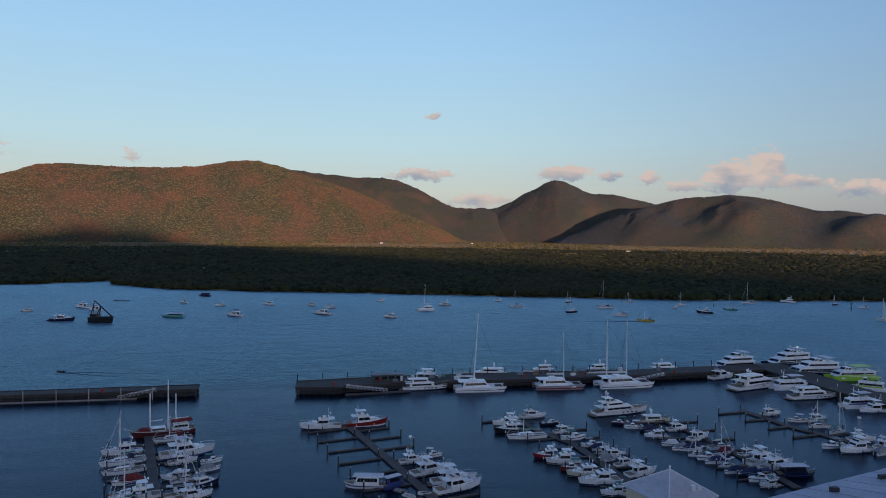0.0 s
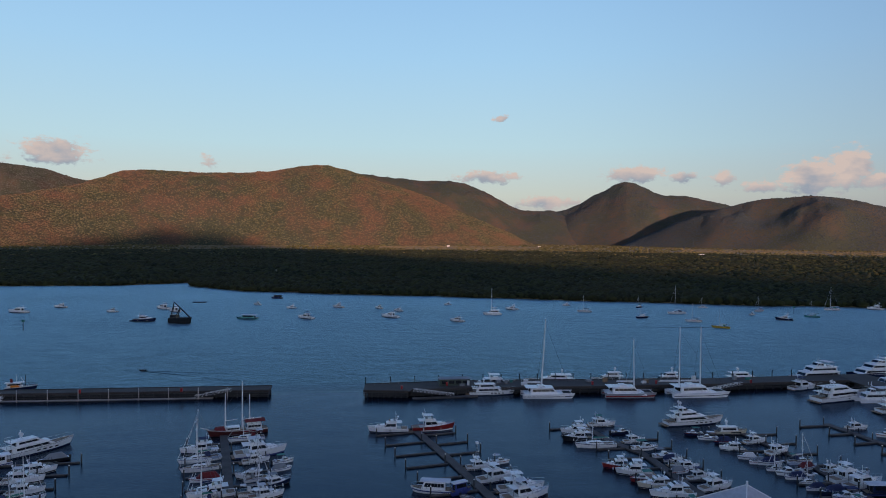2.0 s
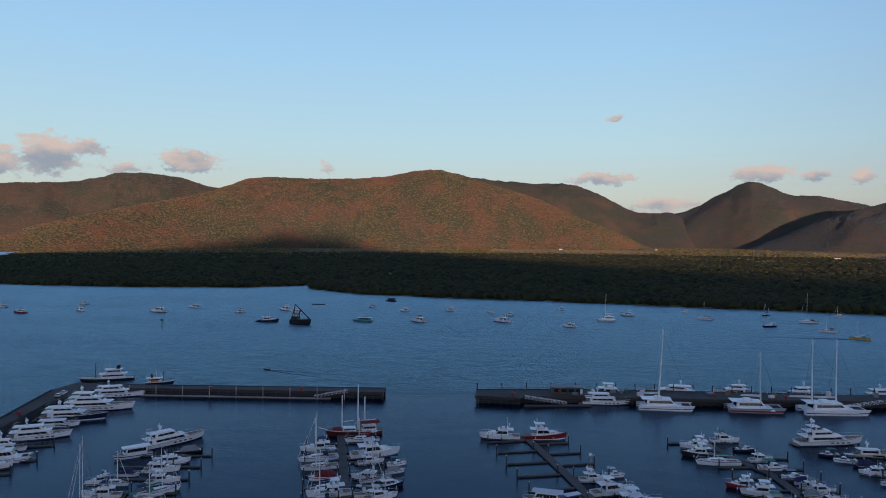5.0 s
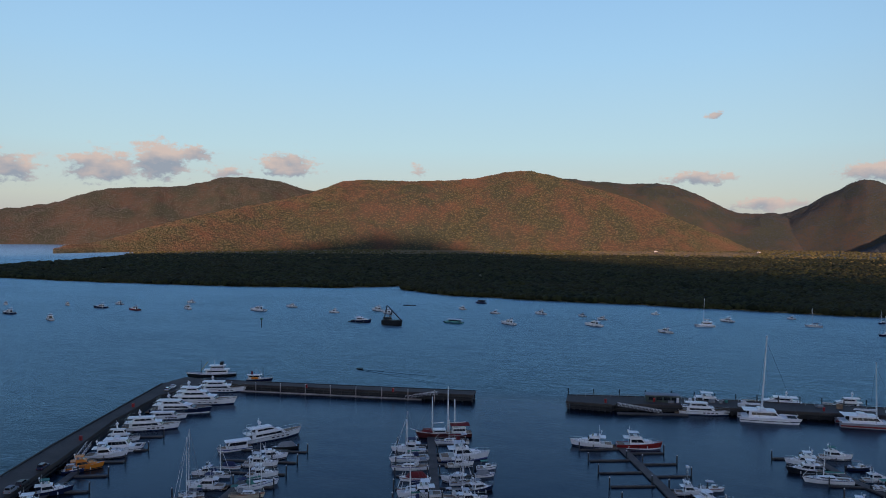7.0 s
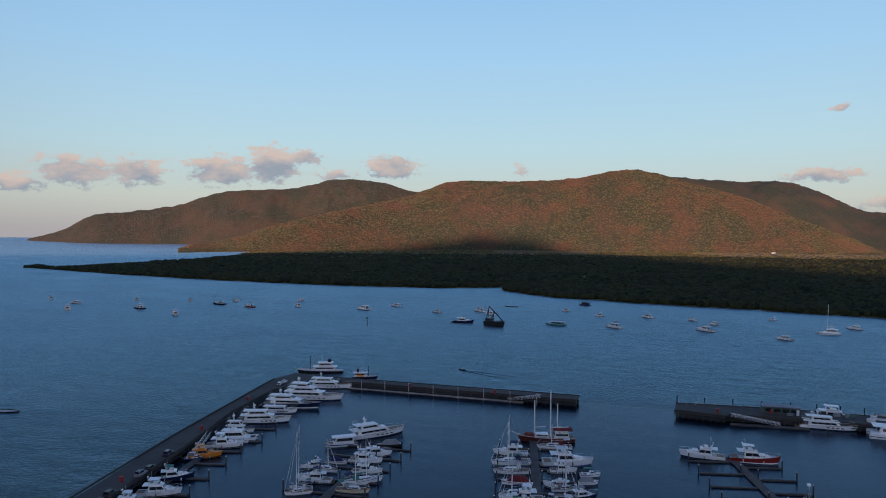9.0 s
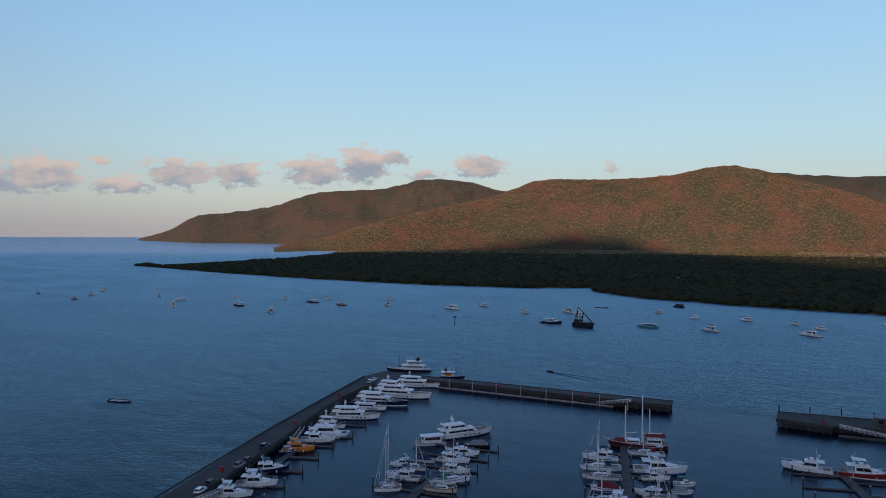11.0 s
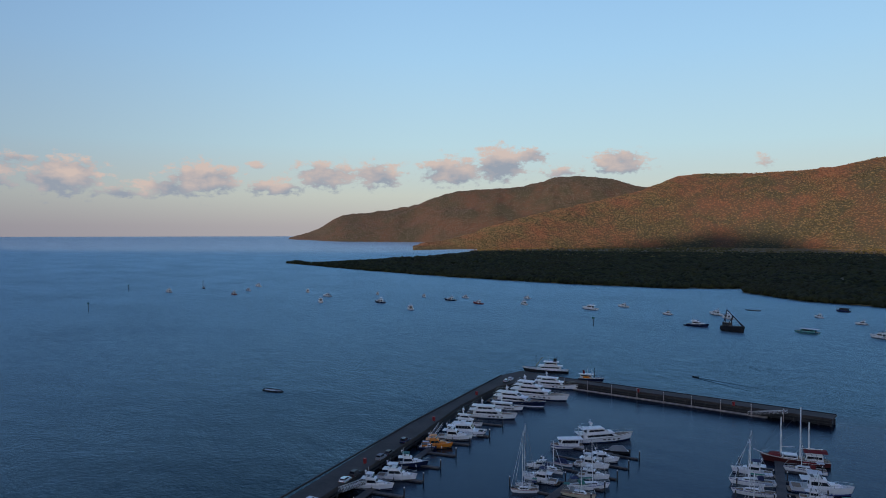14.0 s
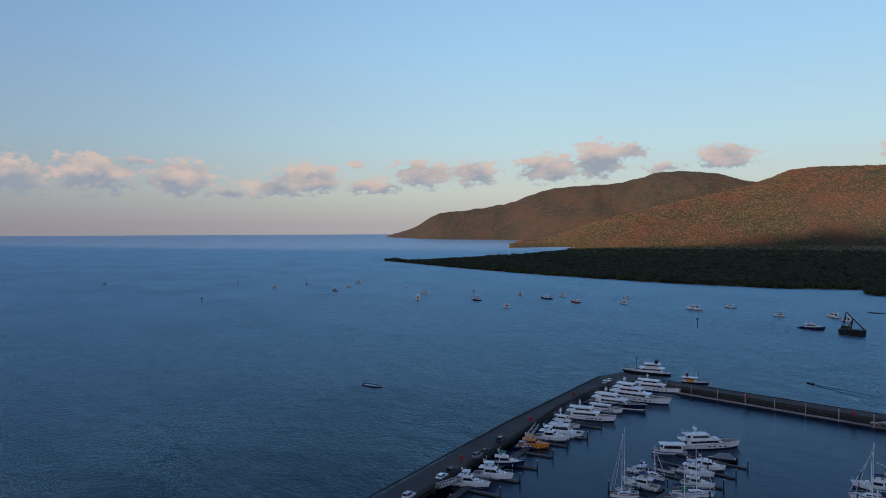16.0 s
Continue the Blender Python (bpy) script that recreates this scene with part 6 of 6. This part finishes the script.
sail_catamaran(178.9, 17.8, 10, 24.9, 29.0, masts=(-0.33, 0.04), rake=0.0, label="long white sailing catamaran with two masts", seed=8)
superyacht(208.7, 47.1, 9, 20.7, tiers=2, seed=9)
superyacht(164.9, -28.2, 18, 23.3, tiers=3, sleek=True, label="white three-deck motor yacht at the end of a pontoon", seed=10)

# ferries at the far arm
ferry(276.4, 66.9, -160, 29.1, tiers=2, stripe=NAVY, label="navy and white catamaran ferry berthed outside the pier", seed=11)
ferry(275.7, 42.5, -170, 30.0, tiers=2, stripe=NAVY, label="large navy and white passenger ferry with window rows", seed=12)
ferry(289.4, 34.9, -171, 24.4, tiers=1, hull=GREEN_TRIM, stripe=GREEN_TRIM, label="lime green and white reef tour catamaran", seed=13)
ferry(243.9, 56.5, -161, 25.2, tiers=2, hull=GELCOAT, label="white twin-deck tour catamaran outside the pier", seed=14)
superyacht(238.3, 17.3, 25, 32.1, tiers=2, sleek=True, label="sleek white tour catamaran with dark window band", seed=15)
cruiser(229.8, 35.7, 27, 15.2, top="canvas", seed=16)
ferry(248.9, 13.9, -170, 17.1, tiers=1, hull=GELCOAT, label="white fast tour boat moored in the basin", seed=17)
superyacht(251.6, -2.7, 11, 23.1, tiers=2, seed=18)
ferry(259.8, -17.6, -169, 14.5, tiers=1, hull=GELCOAT, stripe=BLUE_TRIM, label="blue and white tour catamaran beside a pontoon", seed=19)
cruiser(261.6, -24.5, -168, 12.2, hull=GELCOAT, top="hard", trim=BLUE_TRIM, seed=20)
ferry(283.8, 12.8, 154, 12.9, tiers=1, hull=GELCOAT, stripe=GREEN_TRIM, label="white and green tour boat beside the pier", seed=21)

# pontoon B
cruiser(57.1, -49.9, -169, 13.8, top="open", seed=22)
cruiser(72.3, -45.9, 15, 14.9, hull=RED_HULL, top="hard", trim=GELCOAT, label="red and white tour boat at the pontoon head", seed=23)
houseboat(76.9, -103.4, 178, 10.8, roof=CANVAS_WHITE, label="long white river cruise boat with a purple stripe", seed=24)
houseboat(84.8, -103.5, 37, 6.3, wall=BLUE_TRIM, roof=CANVAS_WHITE, label="blue canopied charter boat with a white roof", seed=25)
cruiser(89.3, -83.9, 16, 8.4, top="tower", label="white game-fishing boat with a tall tuna tower", seed=26)
sport_boat(94.7, -78.5, 12, 6.4, seed=27)
cruiser(94.5, -92.6, 29, 12.6, top="hard", seed=28)
cruiser(100.5, -99.7, 17, 12.9, top="hard", seed=29)
cruiser(101.5, -105.1, 28, 13.6, top="canvas", seed=30)
dinghy(88.9, -110.2, -37, 4.0)
dinghy(92.7, -108.5, -9, 3.5)
dinghy(86.6, -106.7, -27, 4.0, hull=CANVAS_GREY)

# pontoon C
cruiser(131.2, -34.6, 10, 9.8, top="canvas", label="white cruiser with a red canvas awning", seed=34)
cruiser(120.7, -44.7, -172, 10.5, top="hard", seed=35)
cruiser(120.5, -53.0, -174, 10.6, hull=BLACK_HULL, top="hard", label="dark-hulled fishing boat with a white cabin", seed=36)
sail_yacht(125.3, -59.6, -168, 13.5, mast=9.0, dodger=False, cover=CANVAS_GREEN, label="long white launch with a pale green cover", seed=37)
sport_boat(136.1, -43.6, 16, 7.4, hull=NAVY, seed=38)
cruiser(138.8, -53.3, 18, 7.7, top="open", seed=39)
sport_boat(140.5, -60.7, 14, 9.3, seed=40)
cruiser(128.7, -79.4, -179, 8.6, hull=RED_HULL, top="hard", label="red-hulled cruiser with a white cabin", seed=41)
cruiser(132.5, -84.0, -176, 10.3, top="hard", seed=42)
sport_boat(134.3, -89.3, -168, 8.0, hull=RED_HULL, seed=43)
cruiser(136.3, -94.3, -173, 10.0, hull=CREAM, top="open", label="cream game-fishing cruiser moored at a pontoon", seed=44)
cruiser(139.1, -100.2, -169, 12.0, top="open", trim=NAVY, seed=45)
cruiser(141.2, -108.3, -174, 7.8, top="canvas", seed=46)
sport_boat(144.5, -68.0, 17, 7.6, seed=47)
sport_boat(146.3, -70.9, 24, 6.0, cover=CANVAS_NAVY, seed=48)
cruiser(149.1, -78.2, 14, 7.8, top="open", seed=49)
cruiser(147.8, -75.3, 15, 7.0, top="canvas", seed=50)
sport_boat(146.1, -81.7, 18, 6.0, cover=CANVAS_GREY, seed=51)
cruiser(150.3, -86.0, 22, 7.6, top="canvas", seed=52)
cruiser(152.6, -93.6, 25, 10.7, top="hard", seed=53)

# pontoon E
sport_boat(160.5, -42.9, -171, 7.0, hull=NAVY, seed=54)
sport_boat(163.9, -47.6, -179, 7.1, seed=55)
superyacht(173.8, -40.1, 6, 11.0, hull=CREAM, tiers=1, label="cream covered motor yacht in a berth", seed=56)
cruiser(167.9, -58.3, -179, 7.7, top="open", seed=57)
cruiser(178.5, -49.7, 17, 8.4, top="hard", seed=58)
sport_boat(169.8, -66.8, -175, 6.0, cover=CANVAS_WHITE, seed=59)
sport_boat(171.4, -70.9, -162, 6.0, cover=CANVAS_GREY, seed=60)
sport_boat(167.5, -51.0, -159, 6.8, hull=NAVY, cover=CANVAS_NAVY, seed=61)
cruiser(181.7, -59.9, 32, 9.9, top="open", seed=62)
sport_boat(174.3, -71.5, -169, 7.4, cover=CANVAS_NAVY, seed=63)
sail_yacht(174.3, -76.9, -168, 6.0, seed=64)
sport_boat(177.0, -79.8, -166, 9.0, seed=65)
sport_boat(177.0, -83.5, -168, 6.5, cover=CANVAS_NAVY, seed=66)
sail_yacht(178.9, -87.3, -161, 6.0, seed=67)
sport_boat(178.8, -91.7, -162, 6.0, cover=CANVAS_NAVY, seed=68)
sport_boat(181.9, -94.4, -159, 8.4, cover=CANVAS_NAVY, hull=NAVY, seed=69)
sport_boat(184.2, -97.7, -167, 9.0, seed=70)
cruiser(183.9, -102.3, -169, 6.0, top="canvas", seed=71)
cruiser(190.3, -76.5, 15, 7.0, top="open", seed=72)
cruiser(191.9, -83.3, 22, 13.8, top="hard", seed=73)
cruiser(193.4, -87.9, 25, 13.2, top="open", seed=74)
houseboat(195.5, -94.1, 2, 11.0, wall=NAVY, roof=CANVAS_WHITE, label="navy-hulled charter boat with a long white canopy", seed=75)
sail_yacht(184.5, -69.2, 14, 8.2, seed=76)
sport_boat(184.5, -74.3, 24, 6.7, cover=CANVAS_RED, seed=77)
sport_boat(184.5, -94.3, -97, 6.0, cover=CANVAS_NAVY, seed=78)

# pontoon D
cruiser(220.4, -29.3, 9, 8.1, top="open", seed=79)
sport_boat(225.7, -38.1, 177, 7.3, seed=80)
cruiser(233.4, -37.2, 20, 9.2, top="canvas", seed=81)
sail_yacht(229.0, -45.7, -170, 8.5, seed=82)
sail_yacht(231.8, -52.7, 25, 7.9, mast=14.0, seed=83)
sport_boat(220.9, -68.3, -165, 9.2, seed=84)
cruiser(225.4, -72.6, -164, 12.5, top="hard", seed=85)
cruiser(234.4, -61.4, -3, 9.0, top="tower", seed=86)
cruiser(237.6, -68.3, 23, 9.1, top="canvas", seed=87)
sport_boat(232.8, -74.6, 23, 7.1, cover=CANVAS_GREY, seed=88)

# big yachts along the west quay
cruiser(-62.7, -166.7, 38, 10.9, top="hard", seed=89)
cruiser(-64.2, -157.6, 37, 11.9, top="hard", seed=90)
cruiser(-70.2, -147.5, 48, 10.9, hull=NAVY, top="canvas", label="navy-hulled trawler yacht with a white deckhouse", seed=91)
sport_boat(-79.4, -132.5, 44, 6.0, hull=NAVY, seed=92)
cruiser(-78.7, -129.1, 45, 10.6, hull=ORANGE, top="hard", trim=RUBBER, label="orange pilot boat with a high wheelhouse", seed=93)
cruiser(-81.4, -118.2, 34, 12.3, top="hard", seed=94)
sail_catamaran(-82.9, -110.6, 31, 13.0, 6.0, masts=(), seed=95)
superyacht(-89.8, -103.5, 29, 10.7, tiers=2, seed=96)
superyacht(-92.0, -88.8, 34, 19.8, tiers=2, seed=97)
superyacht(-96.7, -75.3, 26, 14.2, tiers=1, sleek=True, label="grey and white express motor yacht", seed=98)
superyacht(-99.1, -65.3, 22, 23.9, hull=NAVY, tiers=2, sleek=True, label="sleek navy and white motor yacht", seed=99)
superyacht(-100.6, -50.7, 22, 27.3, tiers=3, label="large white three-deck superyacht berthed stern-to", seed=100)
superyacht(-108.0, -29.8, 26, 21.5, tiers=2, seed=101)
work_ship(-134.6, -4.5, -147, 23.6, BLACK_HULL, -0.12, "old white and black coastal ship moored outside the pier", seed=102)
work_ship(-106.5, -4.1, 27, 12.5, NAVY, -0.2, tiers=1, label="small navy and red tug moored outside the pier", seed=103)

# pontoon 0, nearest the west quay
superyacht(-45.7, -82.2, 60, 22.1, tiers=2, sleek=True, seed=104)
houseboat(-49.5, -97.6, -131, 11.1, roof=GELCOAT, label="white displacement cruiser with round portholes", seed=105)
sport_boat(-35.3, -90.6, -138, 8.5, hull=BLACK_HULL, cover=CANVAS_GREY, seed=106)
cruiser(-33.0, -100.5, 38, 9.8, top="open", seed=107)
sail_yacht(-38.0, -119.6, 4, 8.3, seed=108)
cruiser(-43.0, -120.1, -140, 6.8, top="open", seed=109)
cruiser(-35.0, -128.8, -155, 10.1, top="canvas", seed=110)
cruiser(-32.1, -107.6, 20, 10.6, top="canvas", seed=111)
cruiser(-26.1, -115.2, 29, 9.0, top="hard", seed=112)
sail_yacht(-22.4, -122.6, 55, 12.2, cover=CANVAS_GREEN, seed=113)
sail_yacht(-32.7, -138.1, -132, 7.7, mast=17.0, seed=114)
sport_boat(-39.1, -112.4, 12, 6.0, cover=CANVAS_NAVY, seed=115)
sail_yacht(-20.8, -129.6, 23, 9.5, hull=CREAM, seed=116)
sail_yacht(-34.7, -135.0, -158, 6.7, mast=18.0, seed=117)
cruiser(-35.6, -128.4, -166, 10.5, top="canvas", seed=118)

# pontoon A
ketch(7.7, -57.9, -153, 19.5, MAROON, ((0.2, 14.0), (-0.08, 17.5), (-0.2, 13.0)), "dark red timber schooner with three bare masts", seed=119)
sail_yacht(13.1, -64.4, -154, 11.7, cover=CANVAS_RED, mast=8.0, label="white yacht under a maroon cover", seed=120)
cruiser(22.6, -78.0, 29, 15.7, top="canvas", trim=BLUE_TRIM, seed=121)
cruiser(23.7, -85.2, 27, 8.1, top="hard", seed=122)
sport_boat(31.6, -84.5, 31, 6.3, seed=123)
cruiser(26.9, -98.9, -178, 8.9, top="open", seed=124)
cruiser(35.4, -102.8, 40, 8.2, hull=NAVY, top="canvas", label="navy cruiser with a grey canopy", seed=125)
sport_boat(33.1, -91.0, 33, 6.0, cover=CANVAS_GREY, seed=126)
sail_yacht(29.1, -99.6, 34, 7.2, seed=127)
cruiser(3.2, -78.0, -156, 11.2, top="canvas", seed=128)
sail_yacht(6.9, -86.0, -146, 12.5, mast=13.0, seed=129)
sail_yacht(10.5, -93.5, -151, 11.3, mast=17.5, cover=CANVAS_WHITE, seed=130)
sport_boat(15.2, -101.5, -153, 8.4, cover=CANVAS_RED, seed=131)
sail_yacht(18.3, -109.6, -141, 8.6, mast=12.0, cover=CANVAS_NAVY, seed=132)
cruiser(21.7, -113.1, -153, 12.0, top="hard", seed=133)
sail_yacht(32.2, -110.0, 24, 8.6, mast=16.0, seed=134)
cruiser(35.6, -111.4, 30, 9.1, top="canvas", seed=135)
sail_yacht(21.5, -117.0, -148, 7.5, mast=14.0, seed=136)

# boats at anchor in the inlet
cruiser(-223.3, 270.9, 156, 9, top="canvas", label="white motor boat lying at anchor in the inlet", seed=137)
cruiser(-194.3, 299.4, 156, 15, top="canvas", label="white motor boat lying at anchor in the inlet", seed=138)
cruiser(-126.0, 343.6, 156, 9, top="canvas", label="white motor boat lying at anchor in the inlet", seed=139)
cruiser(-87.0, 320.9, 192, 9, top="hard", label="white motor boat lying at anchor in the inlet", seed=140)
cruiser(-55.1, 251.3, 156, 15, top="canvas", label="white motor boat lying at anchor in the inlet", seed=141)
cruiser(-48.1, 333.2, 156, 12, top="canvas", label="white motor boat lying at anchor in the inlet", seed=142)
cruiser(-10.6, 331.5, 156, 8, top="canvas", label="white motor boat lying at anchor in the inlet", seed=143)
cruiser(9.0, 268.3, 156, 16, top="open", label="white motor boat lying at anchor in the inlet", seed=144)
cruiser(9.4, 312.8, 156, 9, top="open", label="white motor boat lying at anchor in the inlet", seed=145)
cruiser(48.3, 370.9, 192, 7, top="hard", label="white motor boat lying at anchor in the inlet", seed=146)
cruiser(63.6, 250.4, 156, 12, top="open", label="white motor boat lying at anchor in the inlet", seed=147)
cruiser(-167.5, 217.4, 5, 17, hull=NAVY, top="open", label="dark-hulled workboat lying at anchor", seed=148)
dredge_boat(-136.6, 210.1, -8, 18)
cruiser(-174.8, 280.3, 150, 14, top="hard", label="white motor boat lying at anchor in the inlet", seed=150)
dinghy(-186.6, 356.0, 190, 13, hull=BLACK_HULL, label="low dark barge at anchor")
houseboat(-128.3, 408.2, 167, 13, wall=NAVY, roof=RUBBER, label="dark pontoon barge at anchor", seed=152)
houseboat(-98.3, 241.5, 180, 17, wall=TEAL, roof=CANVAS_WHITE, label="teal and white launch at anchor", seed=153)
sail_catamaran(90.4, 299.7, 196, 15, 22.0, label="sailing yacht lying at anchor in the inlet", seed=154)
dinghy(-175.7, 215.3, 174, 6, hull=BLACK_HULL)
dinghy(-76.0, 39.0, 170, 3.6, hull=BLACK_HULL, label="small dark dinghy under way in the inlet")
sail_yacht(170.5, 331.8, 171, 13, label="sailing yacht lying at anchor in the inlet", seed=157)
sail_yacht(225.7, 375.4, 227, 10, hull=NAVY, label="sailing yacht lying at anchor in the inlet", seed=158)
sail_yacht(211.9, 294.1, 214, 13, hull=NAVY, label="sailing yacht lying at anchor in the inlet", seed=159)
sail_yacht(248.8, 331.0, 194, 17, mast=24.0, label="sailing yacht lying at anchor in the inlet", seed=160)
sail_yacht(285.7, 383.0, 187, 9, label="sailing yacht lying at anchor in the inlet", seed=161)
sail_yacht(258.0, 240.7, 155, 13, hull=YELLOW, label="sailing yacht lying at anchor in the inlet", seed=162)
sail_yacht(328.6, 360.9, 214, 12, label="sailing yacht lying at anchor in the inlet", seed=163)
sail_yacht(357.6, 321.4, 155, 12, hull=TEAL, label="sailing yacht lying at anchor in the inlet", seed=164)
sail_yacht(401.3, 382.0, 187, 15, mast=21.0, label="sailing yacht lying at anchor in the inlet", seed=165)
sail_yacht(480.4, 373.0, 207, 9, hull=NAVY, label="sailing yacht lying at anchor in the inlet", seed=166)
sail_yacht(495.6, 352.1, 159, 9, label="sailing yacht lying at anchor in the inlet", seed=167)
sail_yacht(247.9, 275.3, 171, 13, label="sailing yacht lying at anchor in the inlet", seed=168)
cruiser(159.8, 383.0, 188, 7, label="white motor boat lying at anchor in the inlet", seed=169)
cruiser(311.2, 329.0, 212, 6, label="white motor boat lying at anchor in the inlet", seed=170)
cruiser(325.5, 298.1, 158, 13, hull=NAVY, label="white motor boat lying at anchor in the inlet", seed=171)
cruiser(445.9, 393.7, 163, 14, label="white motor boat lying at anchor in the inlet", seed=172)
cruiser(107.4, 340.9, 155, 12, label="white motor boat lying at anchor in the inlet", seed=173)
cruiser(-743.8, 36.5, 180, 15, top="hard", label="white motor boat lying at anchor in the inlet", seed=174)
cruiser(-661.1, 79.4, 180, 12, hull=RED_HULL, top="hard", label="white motor boat lying at anchor in the inlet", seed=175)
cruiser(-697.7, 115.7, 180, 11, top="open", label="white motor boat lying at anchor in the inlet", seed=176)
cruiser(-751.7, 157.4, 180, 14, top="canvas", label="white motor boat lying at anchor in the inlet", seed=177)
cruiser(-632.7, 160.1, 152, 13, top="hard", label="white motor boat lying at anchor in the inlet", seed=178)
cruiser(-520.3, 106.5, 152, 16, top="hard", label="white motor boat lying at anchor in the inlet", seed=179)
cruiser(-570.2, 146.8, 194, 12, top="open", label="white motor boat lying at anchor in the inlet", seed=180)
cruiser(-474.1, 147.2, 180, 15, hull=NAVY, top="hard", label="white motor boat lying at anchor in the inlet", seed=181)
cruiser(-550.8, 202.6, 152, 10, top="open", label="white motor boat lying at anchor in the inlet", seed=182)
cruiser(-405.5, 130.7, 152, 15, top="hard", label="white motor boat lying at anchor in the inlet", seed=183)
cruiser(-933.7, -126.7, 152, 10, hull=NAVY, top="open", label="white motor boat lying at anchor in the inlet", seed=184)
sail_yacht(-770.9, 91.1, 167, 12, hull=NAVY, label="sailing yacht lying at anchor in the inlet", seed=185)
dinghy(-189.1, -128.5, 20, 11, hull=BLACK_HULL, label="dark flat work punt at anchor")
cruiser(-492.1, 222.2, 152, 10, top="canvas", label="white motor boat lying at anchor in the inlet", seed=187)
cruiser(-442.6, 215.8, 194, 14, hull=NAVY, top="canvas", label="white motor boat lying at anchor in the inlet", seed=188)
cruiser(-452.6, 247.8, 180, 10, top="canvas", label="white motor boat lying at anchor in the inlet", seed=189)
cruiser(-399.0, 213.3, 180, 13, hull=RED_HULL, top="canvas", label="white motor boat lying at anchor in the inlet", seed=190)
cruiser(-363.7, 242.1, 152, 14, top="open", label="white motor boat lying at anchor in the inlet", seed=191)
cruiser(-402.2, 291.8, 180, 10, top="open", label="white motor boat lying at anchor in the inlet", seed=192)
cruiser(-293.5, 254.4, 180, 17, top="open", label="white motor boat lying at anchor in the inlet", seed=193)
cruiser(-284.2, 295.1, 180, 12, top="open", label="white motor boat lying at anchor in the inlet", seed=194)
cruiser(-222.8, 269.6, 194, 9, top="canvas", label="white motor boat lying at anchor in the inlet", seed=195)
sail_yacht(448.5, 252.5, 100, 15, mast=18.0, sail=True, label="white yacht under a raised mainsail in the inlet", seed=196)

# channel marks
channel_beacon(-787.0, 5.0, 7)
channel_beacon(-586.5, -95.7, 7)
channel_beacon(-221.2, 158.5, 6)
channel_beacon(464.4, 320.5, 6)
channel_beacon(353.0, 345.9, 5)


# ---- wakes on the water ----
FOAM = material("sea_foam", (0.55, 0.6, 0.63), 0.7, grain=0.8, coarse=0.2, vary=0.35)


def wake(x, y, heading, length, spread, label, mat, high=0.22):
    """Two low waves that run out astern; heading is the way the boat goes."""
    ob = tagged(new("wake"), label, "wake", kind="stuff")
    ob.matrix_world = pose(x, y, 0, 0, 0, heading)
    for s in (1, -1):
        bm, rows, n = bmesh.new(), [], 28
        for k in range(n + 1):
            u = k / n
            px, py = -length * u, s * (0.6 + spread * u) + 0.5 * noise.noise((u * 14, s, 3.0))
            h, w = high * (1 - u) ** 0.7 * (0.75 + 0.5 * abs(noise.noise((u * 30, s, 1.0)))), 0.5 + 0.7 * u
            rows.append([bm.verts.new(p) for p in ((px, py - w, -0.02), (px, py, h + 0.004), (px, py + w, -0.02))])
        for a, b in zip(rows, rows[1:]):
            for m in (0, 1):
                bm.faces.new((a[m], b[m], b[m + 1], a[m + 1]))
        part("bow_wave", bm, mat, ob)["kind"] = "stuff"


wake(-76.0, 39.0, 171, 62, 7, "faint dark wake trailing behind a dinghy", WATER)
wake(252.0, 239.5, 4, 75, 2, "faint pale wake trailing behind a yellow yacht", WATER)
wake(-926.0, -128.5, -28, 70, 5, "white foaming wake of a fast motor boat", FOAM, 0.5)
